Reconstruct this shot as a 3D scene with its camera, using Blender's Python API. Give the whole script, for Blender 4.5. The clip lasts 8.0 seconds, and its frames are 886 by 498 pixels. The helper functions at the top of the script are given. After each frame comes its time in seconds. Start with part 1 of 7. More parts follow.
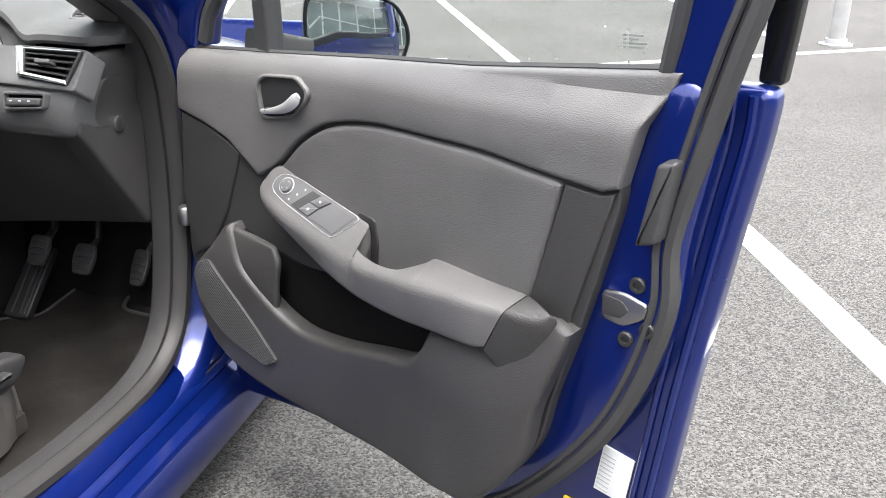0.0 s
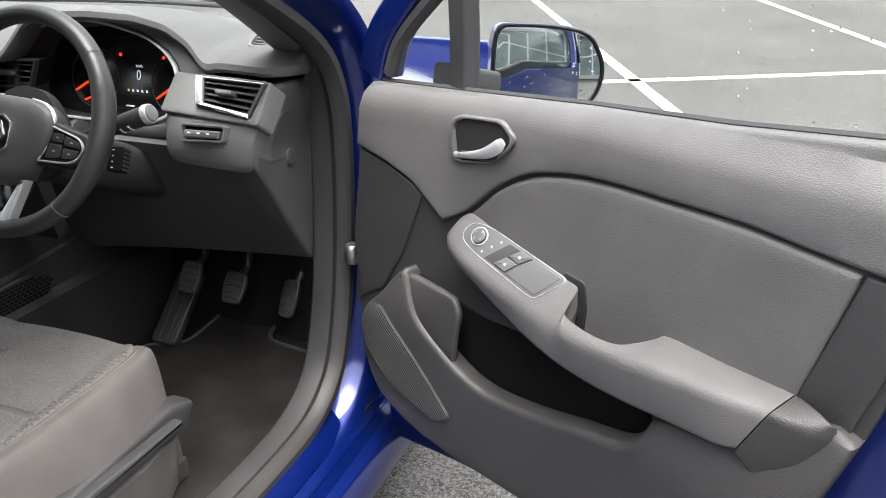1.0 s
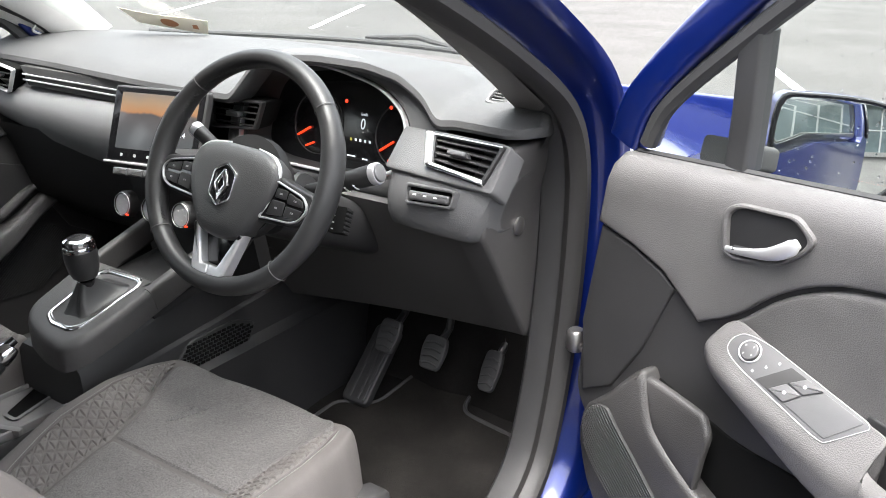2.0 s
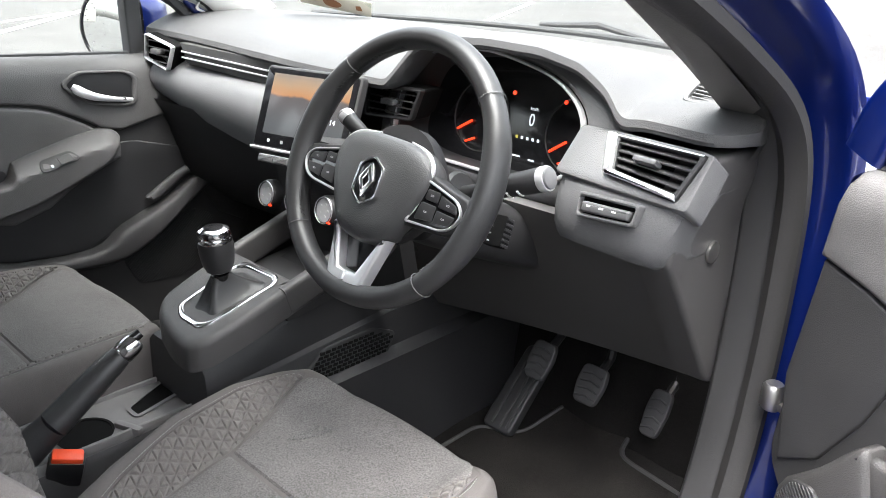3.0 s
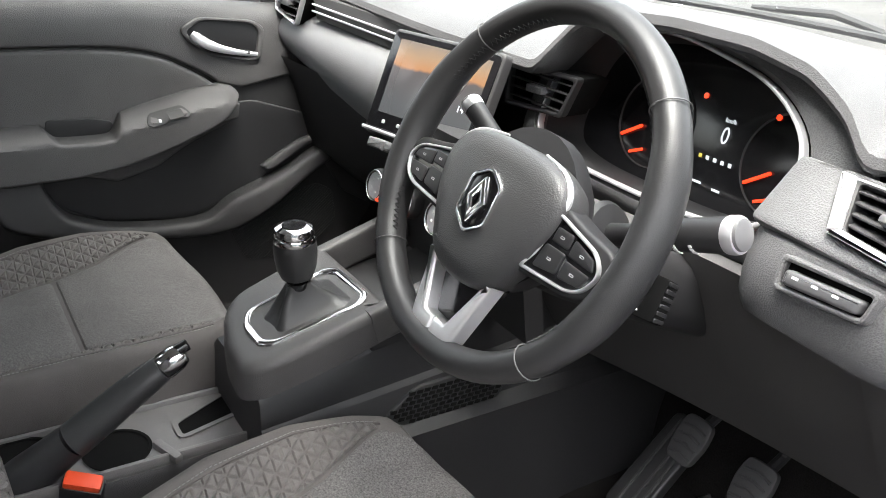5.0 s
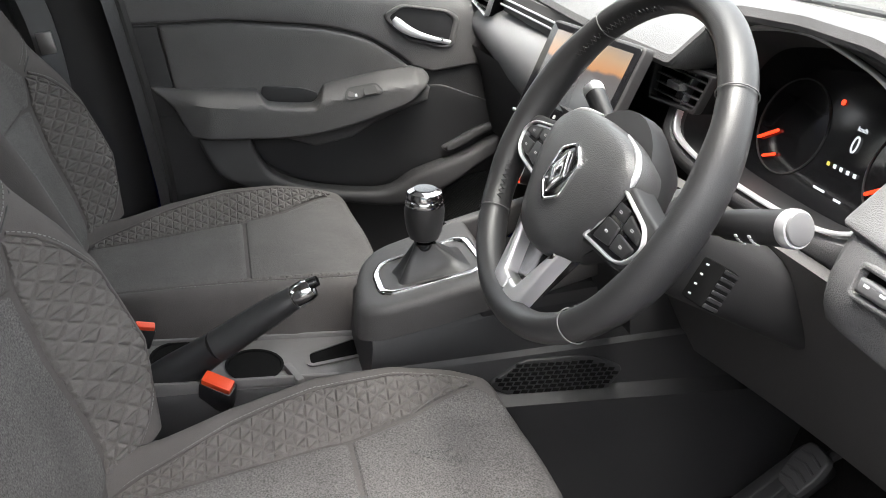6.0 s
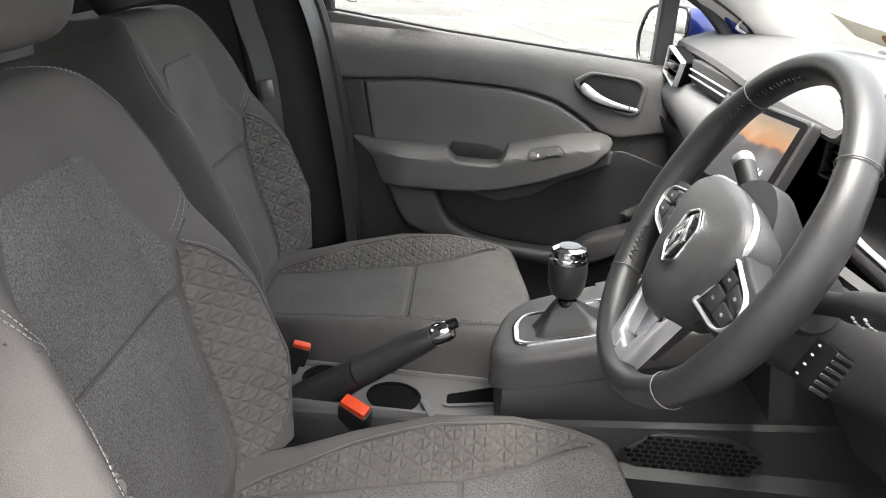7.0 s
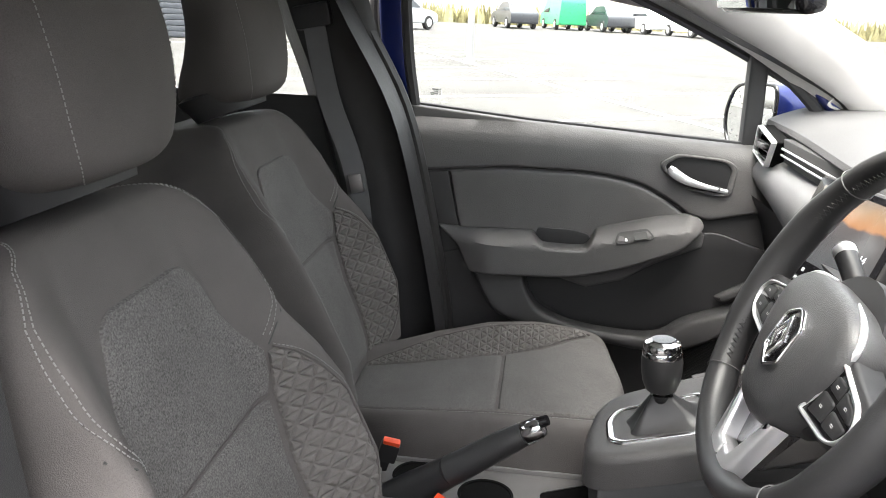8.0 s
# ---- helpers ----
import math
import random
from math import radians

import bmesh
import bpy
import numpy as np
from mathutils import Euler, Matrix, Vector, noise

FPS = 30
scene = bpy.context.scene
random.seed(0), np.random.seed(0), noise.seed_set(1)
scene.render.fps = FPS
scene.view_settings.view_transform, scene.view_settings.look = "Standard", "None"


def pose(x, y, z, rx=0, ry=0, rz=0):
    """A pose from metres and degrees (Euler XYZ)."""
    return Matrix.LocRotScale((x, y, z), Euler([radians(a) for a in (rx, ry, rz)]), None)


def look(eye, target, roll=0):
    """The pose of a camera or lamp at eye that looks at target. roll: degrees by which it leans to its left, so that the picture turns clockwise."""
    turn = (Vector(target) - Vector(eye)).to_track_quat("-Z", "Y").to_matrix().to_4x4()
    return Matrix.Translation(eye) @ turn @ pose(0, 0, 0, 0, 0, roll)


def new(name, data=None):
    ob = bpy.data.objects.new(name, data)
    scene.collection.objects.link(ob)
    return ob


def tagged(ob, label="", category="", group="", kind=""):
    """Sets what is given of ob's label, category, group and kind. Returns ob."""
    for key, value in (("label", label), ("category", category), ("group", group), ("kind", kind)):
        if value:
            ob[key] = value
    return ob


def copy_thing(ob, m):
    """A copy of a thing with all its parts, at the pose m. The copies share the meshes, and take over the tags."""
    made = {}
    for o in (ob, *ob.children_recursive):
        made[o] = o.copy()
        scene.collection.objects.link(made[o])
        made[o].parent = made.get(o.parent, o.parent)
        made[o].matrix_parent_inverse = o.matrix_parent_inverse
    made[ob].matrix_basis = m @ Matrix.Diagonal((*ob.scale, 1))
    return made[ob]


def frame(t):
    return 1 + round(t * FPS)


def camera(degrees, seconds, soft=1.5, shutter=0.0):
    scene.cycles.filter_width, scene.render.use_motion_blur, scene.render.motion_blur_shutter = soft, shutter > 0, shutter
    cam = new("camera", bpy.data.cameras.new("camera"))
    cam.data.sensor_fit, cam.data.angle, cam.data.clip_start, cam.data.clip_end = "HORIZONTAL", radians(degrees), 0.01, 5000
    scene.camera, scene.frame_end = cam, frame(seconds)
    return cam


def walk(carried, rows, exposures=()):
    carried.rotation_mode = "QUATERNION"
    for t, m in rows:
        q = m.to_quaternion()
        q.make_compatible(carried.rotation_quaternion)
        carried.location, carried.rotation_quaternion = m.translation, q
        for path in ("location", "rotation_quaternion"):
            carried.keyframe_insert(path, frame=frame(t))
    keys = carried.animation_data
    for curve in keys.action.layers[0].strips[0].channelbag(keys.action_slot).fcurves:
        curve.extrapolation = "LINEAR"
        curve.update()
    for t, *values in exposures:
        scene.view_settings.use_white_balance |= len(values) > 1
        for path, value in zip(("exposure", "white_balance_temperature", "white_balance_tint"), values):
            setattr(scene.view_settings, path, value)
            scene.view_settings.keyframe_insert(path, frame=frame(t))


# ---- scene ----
cam = camera(56.6, 8.0, soft=0.75)
PATH = [
    (0, (1.689, -0.987, 1.149), (1.216, 0.796, 0.377), 0.0),
    (0.5, (1.611, -0.949, 1.16), (1.138, 0.836, 0.393), 1.1),
    (1, (1.447, -0.906, 1.189), (0.804, 0.823, 0.415), 0.3),
    (1.5, (1.33, -0.851, 1.201), (0.568, 0.84, 0.453), 0.8),
    (2, (1.253, -0.771, 1.203), (0.245, 0.802, 0.49), 1.1),
    (2.2, (1.235, -0.735, 1.205), (0.119, 0.764, 0.491), 0.8),
    (3.3, (1.06, -0.602, 1.144), (-0.239, 0.737, 0.421), 1.7),
    (3.5, (1.015, -0.587, 1.144), (-0.262, 0.769, 0.415), 1.8),
    (4, (0.929, -0.565, 1.137), (-0.301, 0.831, 0.403), 2.6),
    (4.2, (0.907, -0.551, 1.132), (-0.322, 0.845, 0.395), 3.3),
    (5.3, (0.933, -0.328, 1.11), (-0.685, 0.501, 0.277), 4.8),
    (5.5, (0.958, -0.305, 1.109), (-0.708, 0.408, 0.263), 4.8),
    (6, (1.051, -0.28, 1.105), (-0.693, 0.248, 0.281), 5.8),
    (6.5, (1.102, -0.237, 1.106), (-0.721, 0.006, 0.321), 6.3),
    (7, (1.101, -0.184, 1.106), (-0.764, -0.175, 0.382), 6.0),
    (7.5, (1.098, -0.171, 1.112), (-0.789, -0.334, 0.472), 4.9),
    (8, (1.087, -0.186, 1.134), (-0.818, -0.405, 0.564), 2.5),
]
walk(cam, [(t, look(eye, target, roll)) for t, eye, target, roll in PATH],
     [(0.0, 2.62, 6500, 10), (1.0, 2.56, 6550, 10), (1.5, 2.72, 6550, 10), (2.0, 2.98, 6500, 10), (3.5, 3.33, 6420, 10), (5.5, 3.3, 6650, 10), (6.5, 3.3, 6700, 11), (7.0, 3.38, 6750, 11), (8.0, 3.42, 6750, 11)])

# ---- world and sun: bright overcast daylight ----
world = bpy.data.worlds.new("overcast_sky")
scene.world = world
world.use_nodes = True
wn = world.node_tree.nodes
sky = wn.new("ShaderNodeTexSky")
sky.sky_type, sky.sun_disc = "NISHITA", False
sky.sun_elevation, sky.sun_rotation = radians(76), radians(137)
sky.air_density, sky.dust_density, sky.ozone_density = 1.0, 6.0, 1.0
desat = wn.new("ShaderNodeHueSaturation")
desat.inputs["Saturation"].default_value = 0.25
world.node_tree.links.new(sky.outputs[0], desat.inputs["Color"])
world.node_tree.links.new(desat.outputs[0], wn["Background"].inputs[0])
wn["Background"].inputs[1].default_value = 0.15
sun_data = bpy.data.lights.new("sun", "SUN")
sun_data.energy, sun_data.angle, sun_data.color = 1.0, radians(60), (1.0, 0.97, 0.93)
sun = new("sun", sun_data)
sun.matrix_world = look((1.3, -1.4, 8), (0, 0, 0))

# ---- building helpers ----
ORIGIN = {}
GROUND = -0.05


def thing(name, at, label, category, group="", kind="", shift=(0, 0, 0), turn=(0, 0, 0)):
    """An Empty that parents its parts; shift and turn set the finished thing in its place."""
    ob = new(name)
    ob.matrix_world = pose(*(a + b for a, b in zip(at, shift)), *turn)
    ORIGIN[ob] = Vector(at)
    return tagged(ob, label, category, group, kind)


def finish(name, bm, material, smooth=38):
    me = bpy.data.meshes.new(name)
    bmesh.ops.recalc_face_normals(bm, faces=bm.faces)
    bm.to_mesh(me)
    bm.free()
    me.materials.append(material)
    me.polygons.foreach_set("use_smooth", [True] * len(me.polygons))
    me.set_sharp_from_angle(angle=radians(smooth))
    return me


def part(name, bm, material, parent, label="", smooth=38):
    """One mesh under a thing or under a part; the bmesh is in world metres."""
    o = ORIGIN[parent]
    bmesh.ops.translate(bm, verts=bm.verts, vec=-o)
    ob = new(name, finish(name, bm, material, smooth))
    ob.parent = parent
    ORIGIN[ob] = o
    if label:
        ob["label"] = label
    return ob


def single(name, bm, material, at, label, category, group="", kind="", smooth=38):
    """A top-level mesh."""
    o = Vector(at)
    bmesh.ops.translate(bm, verts=bm.verts, vec=-o)
    ob = new(name, finish(name, bm, material, smooth))
    ob.location = o
    ORIGIN[ob] = o
    return tagged(ob, label, category, group, kind)


def mesh(verts, faces):
    bm = bmesh.new()
    vs = [bm.verts.new(v) for v in verts]
    for f in faces:
        if len(set(f)) > 2:
            try:
                bm.faces.new([vs[i] for i in f])
            except ValueError:
                pass
    return bm


def merge(*bms):
    out = bms[0]
    for b in bms[1:]:
        me = bpy.data.meshes.new("tmp")
        b.to_mesh(me)
        b.free()
        out.from_mesh(me)
        bpy.data.meshes.remove(me)
    return out


def moved(bm, m):
    bmesh.ops.transform(bm, matrix=m, verts=bm.verts)
    return bm


def curve(pts, n=6, closed=False):
    """A smooth line through the points, n steps to each."""
    p = [Vector(q) for q in pts]
    c = len(p)
    out = []
    for i in range(c if closed else c - 1):
        if closed:
            a, b, d, e = p[i - 1], p[i], p[(i + 1) % c], p[(i + 2) % c]
        else:
            b, d = p[i], p[i + 1]
            a = p[i - 1] if i else b * 2 - d
            e = p[i + 2] if i + 2 < c else d * 2 - b
        for k in range(n):
            t = k / n
            out.append(0.5 * (2 * b + (d - a) * t + (2 * a - 5 * b + 4 * d - e) * t * t + (3 * b - a - 3 * d + e) * t ** 3))
    if not closed:
        out.append(p[-1])
    return out


def rounded(poly, r, n=4):
    """A 2D outline with rounded corners; r is one radius or one for each corner."""
    out = []
    c = len(poly)
    for i in range(c):
        a, b, d = Vector(poly[i - 1][:2]), Vector(poly[i][:2]), Vector(poly[(i + 1) % c][:2])
        q = r[i] if isinstance(r, (list, tuple)) else r
        u, v = (a - b), (d - b)
        lu, lv = u.length, v.length
        if q <= 0 or lu < 1e-6 or lv < 1e-6:
            out.append(b)
            continue
        u, v = u / lu, v / lv
        k = min(q, 0.48 * lu, 0.48 * lv)
        s, e = b + u * k, b + v * k
        for j in range(n + 1):
            t = j / n
            out.append((1 - t) ** 2 * s + 2 * t * (1 - t) * b + t * t * e)
    return out


def inset(poly, d):
    """The outline drawn in by d (counter-clockwise outline)."""
    out = []
    c = len(poly)
    for i in range(c):
        a, b, e = poly[i - 1], poly[i], poly[(i + 1) % c]
        u, v = (b - a), (e - b)
        u = u.normalized() if u.length > 1e-9 else v.normalized()
        v = v.normalized() if v.length > 1e-9 else u
        n1, n2 = Vector((-u.y, u.x)), Vector((-v.y, v.x))
        m = n1 + n2
        m = m / max(m.length_squared, 0.6) * 2
        out.append(b + m * d)
    return out


def area(poly):
    return 0.5 * sum(poly[i - 1].x * poly[i].y - poly[i].x * poly[i - 1].y for i in range(len(poly)))


def pad(outline, w0, w1, to3d=None, bev=0.003, grid=0.0, segs=3, cap0=True, cap1=True):
    """A plate with a rounded front rim over a 2D outline, from w0 to w1, bent by to3d(u, v, w)."""
    pts = [Vector(p[:2]) for p in outline]
    pts = [p for i, p in enumerate(pts) if (p - pts[i - 1]).length > 1e-5]
    if area(pts) < 0:
        pts.reverse()
    bev = min(bev, abs(w1 - w0) * 0.98)
    sg = 1 if w1 > w0 else -1
    rings = [(pts, w0), (pts, w1 - sg * bev)]
    for k in range(1, segs + 1):
        a = k / segs * math.pi / 2
        rings.append((inset(pts, bev * (1 - math.cos(a))), w1 - sg * bev + sg * bev * math.sin(a)))
    bm = bmesh.new()
    loops = [[bm.verts.new((p.x, p.y, w)) for p in ring] for ring, w in rings]
    c = len(pts)
    for a, b in zip(loops, loops[1:]):
        for i in range(c):
            bm.faces.new((a[i], a[(i + 1) % c], b[(i + 1) % c], b[i]))
    if cap1:
        bm.faces.new(loops[-1])
    if cap0:
        bm.faces.new(loops[0][::-1])
    if grid:
        xs, ys = [p.x for p in pts], [p.y for p in pts]
        for lo, hi, no in ((min(xs), max(xs), (1, 0, 0)), (min(ys), max(ys), (0, 1, 0))):
            n = int((hi - lo) / grid)
            for k in range(1, n + 1):
                at = lo + (hi - lo) * k / (n + 1) + 1e-5
                bmesh.ops.bisect_plane(bm, geom=bm.verts[:] + bm.edges[:] + bm.faces[:], plane_co=(at * no[0], at * no[1], 0), plane_no=no, dist=1e-6)
    if to3d:
        for v in bm.verts:
            v.co = to3d(v.co.x, v.co.y, v.co.z)
    return bm


def ring_pad(outer, inner, w0, w1, to3d=None, bev=0.002, segs=2):
    """A frame between two outlines with the same count of points."""
    o, i = [Vector(p[:2]) for p in outer], [Vector(p[:2]) for p in inner]
    if area(o) < 0:
        o.reverse(), i.reverse()
    rings = [(o, w0)]
    for k in range(segs + 1):
        a = k / segs * math.pi / 2
        rings.append((inset(o, bev * (1 - math.cos(a))), w1 - bev + bev * math.sin(a)))
    for k in range(segs, -1, -1):
        a = k / segs * math.pi / 2
        rings.append((inset(i, -bev * (1 - math.cos(a))), w1 - bev + bev * math.sin(a)))
    rings.append((i, w0))
    bm = bmesh.new()
    loops = [[bm.verts.new(to3d(p.x, p.y, w) if to3d else (p.x, p.y, w)) for p in ring] for ring, w in rings]
    c = len(o)
    for a, b in zip(loops, loops[1:] + loops[:1]):
        for k in range(c):
            bm.faces.new((a[k], a[(k + 1) % c], b[(k + 1) % c], b[k]))
    return bm


def loft(loops, cap=True, closed=True):
    """A skin over loops of points with one count."""
    bm = bmesh.new()
    rows = [[bm.verts.new(p) for p in loop] for loop in loops]
    c = len(rows[0])
    for a, b in zip(rows, rows[1:]):
        for i in range(c if closed else c - 1):
            bm.faces.new((a[i], a[(i + 1) % c], b[(i + 1) % c], b[i]))
    if cap and closed:
        bm.faces.new(rows[0][::-1])
        bm.faces.new(rows[-1])
    return bm


def tube(pts, r, seg=10, closed=False, flat=1.0, up=None):
    """A round bar along the points; r is a radius or one for each point; flat squashes it along the up direction."""
    p = [Vector(q) for q in pts]
    n = len(p)
    rs = r if isinstance(r, (list, tuple)) else [r] * n
    loops = []
    side = None
    for i in range(n):
        d = (p[(i + 1) % n] - p[i - 1]) if closed else p[min(i + 1, n - 1)] - p[max(i - 1, 0)]
        d.normalize()
        if up is not None:
            side = d.cross(Vector(up)).normalized()
        elif side is None:
            side = d.orthogonal().normalized()
        else:
            side = (side - d * side.dot(d)).normalized()
        u = side.cross(d)
        loops.append([p[i] + rs[i] * (side * math.cos(a) + u * flat * math.sin(a)) for a in (2 * math.pi * k / seg for k in range(seg))])
    if closed:
        bm = loft(loops + [loops[0]], cap=False)
        bmesh.ops.remove_doubles(bm, verts=bm.verts, dist=1e-6)
        return bm
    return loft(loops)


def sweep(pts, profile, up=(0, 0, 1), closed=False):
    """A bar along the points with the closed 2D profile (side, up)."""
    p = [Vector(q) for q in pts]
    n = len(p)
    loops = []
    for i in range(n):
        d = (p[(i + 1) % n] - p[i - 1]) if closed else p[min(i + 1, n - 1)] - p[max(i - 1, 0)]
        d.normalize()
        s = d.cross(Vector(up)).normalized()
        u = s.cross(d)
        loops.append([p[i] + s * a + u * b for a, b in profile])
    return loft(loops + ([loops[0]] if closed else []), cap=not closed)


def lathe(profile, seg=24, m=None):
    """A turned body: profile of (radius, height), about z, placed by m."""
    loops = [[Vector((r * math.cos(a), r * math.sin(a), z)) for a in (2 * math.pi * k / seg for k in range(seg))] for r, z in profile]
    bm = loft(loops)
    return moved(bm, m) if m else bm


def block(size, m=None, bev=0.004, segs=2):
    """A box with rounded edges, centred, placed by m."""
    bm = bmesh.new()
    bmesh.ops.create_cube(bm, size=1)
    bmesh.ops.scale(bm, vec=size, verts=bm.verts)
    if bev:
        bmesh.ops.bevel(bm, geom=bm.edges[:], offset=min(bev, 0.45 * min(size)), segments=segs, profile=0.6, affect="EDGES")
    return moved(bm, m) if m else bm


def sheet(fn, nu, nv, thick=0.0):
    """A sheet from fn(u, v), u and v from 0 to 1, with a thickness along its normals."""
    rows = [[Vector(fn(i / nu, j / nv)) for i in range(nu + 1)] for j in range(nv + 1)]
    verts = [p for row in rows for p in row]
    w = nu + 1
    faces = [(j * w + i, j * w + i + 1, (j + 1) * w + i + 1, (j + 1) * w + i) for j in range(nv) for i in range(nu)]
    bm = mesh(verts, faces)
    if thick:
        bm.normal_update()
        bmesh.ops.solidify(bm, geom=bm.faces[:], thickness=thick)
    return bm


def frame_map(o, u, v, w):
    """A map from plate coordinates to the world."""
    o, u, v, w = Vector(o), Vector(u).normalized(), Vector(v).normalized(), Vector(w).normalized()
    return lambda a, b, c: o + u * a + v * b + w * c


def quad_point(q, a, b):
    """A point of a four-cornered plate outline, a along the first edge and b towards the third."""
    c = [Vector(p[:2]) for p in q]
    return (c[0] * (1 - a) + c[1] * a) * (1 - b) + (c[3] * (1 - a) + c[2] * a) * b


def interp(x, xs, ys):
    return float(np.interp(x, xs, ys))


def smoothstep(a, b, x):
    t = min(1, max(0, (x - a) / (b - a)))
    return t * t * (3 - 2 * t)


def stitches(pts, step=0.007, length=0.0045, r=0.0007, lift=0.0008):
    """A row of thread stitches along a line of (point, normal)."""
    bm = bmesh.new()
    acc = 0.0
    nxt = 0.0
    verts, faces = [], []
    for (a, na), (b, nb) in zip(pts, pts[1:]):
        d = b - a
        L = d.length
        if L < 1e-6:
            continue
        d = d / L
        while nxt < acc + L:
            c = a + d * (nxt - acc) + na * lift
            s = d.cross(na).normalized() * r
            e = d * length
            n = na * r * 1.2
            k = len(verts)
            verts += [c - s, c + s, c + n + d * r, c - s + e, c + s + e, c + e + n - d * r]
            faces += [(k, k + 1, k + 2), (k + 3, k + 5, k + 4), (k, k + 2, k + 5, k + 3), (k + 1, k + 4, k + 5, k + 2)]
            nxt += step
        acc += L
    bm.free()
    return mesh(verts, faces)

# ---- materials ----
def mat(name, color, rough=0.5, metal=0.0, bump=0.0, scale=600.0, var=0.12, var_scale=9.0, coat=0.0, sheen=0.0, grain="NOISE", rough_var=0.08, speck=0.0, spec=0.5):
    m = bpy.data.materials.new(name)
    m.use_nodes = True
    nt = m.node_tree
    nd, ln = nt.nodes, nt.links
    b = nd["Principled BSDF"]
    b.inputs["Metallic"].default_value = metal
    b.inputs["Coat Weight"].default_value = coat
    b.inputs["Coat Roughness"].default_value = 0.04
    b.inputs["Sheen Weight"].default_value = sheen
    b.inputs["Specular IOR Level"].default_value = spec
    tc = nd.new("ShaderNodeTexCoord")
    big = nd.new("ShaderNodeTexNoise")
    big.inputs["Scale"].default_value, big.inputs["Detail"].default_value = var_scale, 4
    ln.new(tc.outputs["Object"], big.inputs["Vector"])
    fine = nd.new("ShaderNodeTexVoronoi") if grain == "VORONOI" else nd.new("ShaderNodeTexNoise")
    fine.inputs["Scale"].default_value = scale
    ln.new(tc.outputs["Object"], fine.inputs["Vector"])
    fine_out = fine.outputs["Distance"] if grain == "VORONOI" else fine.outputs[0]
    ramp = nd.new("ShaderNodeMapRange")
    ramp.inputs["From Min"].default_value, ramp.inputs["From Max"].default_value = 0.3, 0.7
    ramp.inputs["To Min"].default_value, ramp.inputs["To Max"].default_value = 1 - var, 1 + var
    ln.new(big.outputs[0], ramp.inputs["Value"])
    last = ramp.outputs[0]
    if speck:
        sp = nd.new("ShaderNodeMapRange")
        sp.inputs["From Min"].default_value, sp.inputs["From Max"].default_value = 0.3, 0.7
        sp.inputs["To Min"].default_value, sp.inputs["To Max"].default_value = 1 - speck, 1 + speck
        ln.new(fine_out, sp.inputs["Value"])
        mul = nd.new("ShaderNodeMath")
        mul.operation = "MULTIPLY"
        ln.new(last, mul.inputs[0])
        ln.new(sp.outputs[0], mul.inputs[1])
        last = mul.outputs[0]
    mix = nd.new("ShaderNodeVectorMath")
    mix.operation = "SCALE"
    mix.inputs[0].default_value = color
    ln.new(last, mix.inputs["Scale"])
    ln.new(mix.outputs[0], b.inputs["Base Color"])
    rr = nd.new("ShaderNodeMapRange")
    rr.inputs["To Min"].default_value, rr.inputs["To Max"].default_value = max(0.02, rough - rough_var), min(1, rough + rough_var)
    ln.new(big.outputs[0], rr.inputs["Value"])
    ln.new(rr.outputs[0], b.inputs["Roughness"])
    if bump:
        bp = nd.new("ShaderNodeBump")
        bp.inputs["Strength"].default_value, bp.inputs["Distance"].default_value = bump, 0.001
        ln.new(fine_out, bp.inputs["Height"])
        ln.new(bp.outputs[0], b.inputs["Normal"])
    return m


def glow(name, color, strength):
    m = bpy.data.materials.new(name)
    m.use_nodes = True
    b = m.node_tree.nodes["Principled BSDF"]
    b.inputs["Base Color"].default_value = (*[0.5 * c for c in color], 1)
    b.inputs["Emission Color"].default_value = (*color, 1)
    b.inputs["Emission Strength"].default_value = strength
    b.inputs["Roughness"].default_value = 0.2
    return m


def glass(name, tint, drops=0.0):
    """A thin pane: clear, with the gloss of its surface."""
    m = bpy.data.materials.new(name)
    m.use_nodes = True
    nt = m.node_tree
    nd, ln = nt.nodes, nt.links
    nd.remove(nd["Principled BSDF"])
    tr = nd.new("ShaderNodeBsdfTransparent")
    tr.inputs[0].default_value = (*tint, 1)
    gl = nd.new("ShaderNodeBsdfGlossy")
    gl.inputs["Roughness"].default_value = 0.01
    lw = nd.new("ShaderNodeLayerWeight")
    pw = nd.new("ShaderNodeMath")
    pw.operation = "POWER"
    pw.inputs[1].default_value = 4.0
    ln.new(lw.outputs["Facing"], pw.inputs[0])
    fr = nd.new("ShaderNodeMath")
    fr.operation = "MULTIPLY_ADD"
    fr.inputs[1].default_value, fr.inputs[2].default_value = 0.6, 0.035
    ln.new(pw.outputs[0], fr.inputs[0])
    mx = nd.new("ShaderNodeMixShader")
    ln.new(fr.outputs[0], mx.inputs[0])
    ln.new(tr.outputs[0], mx.inputs[1])
    ln.new(gl.outputs[0], mx.inputs[2])
    ln.new(mx.outputs[0], nd["Material Output"].inputs[0])
    return m


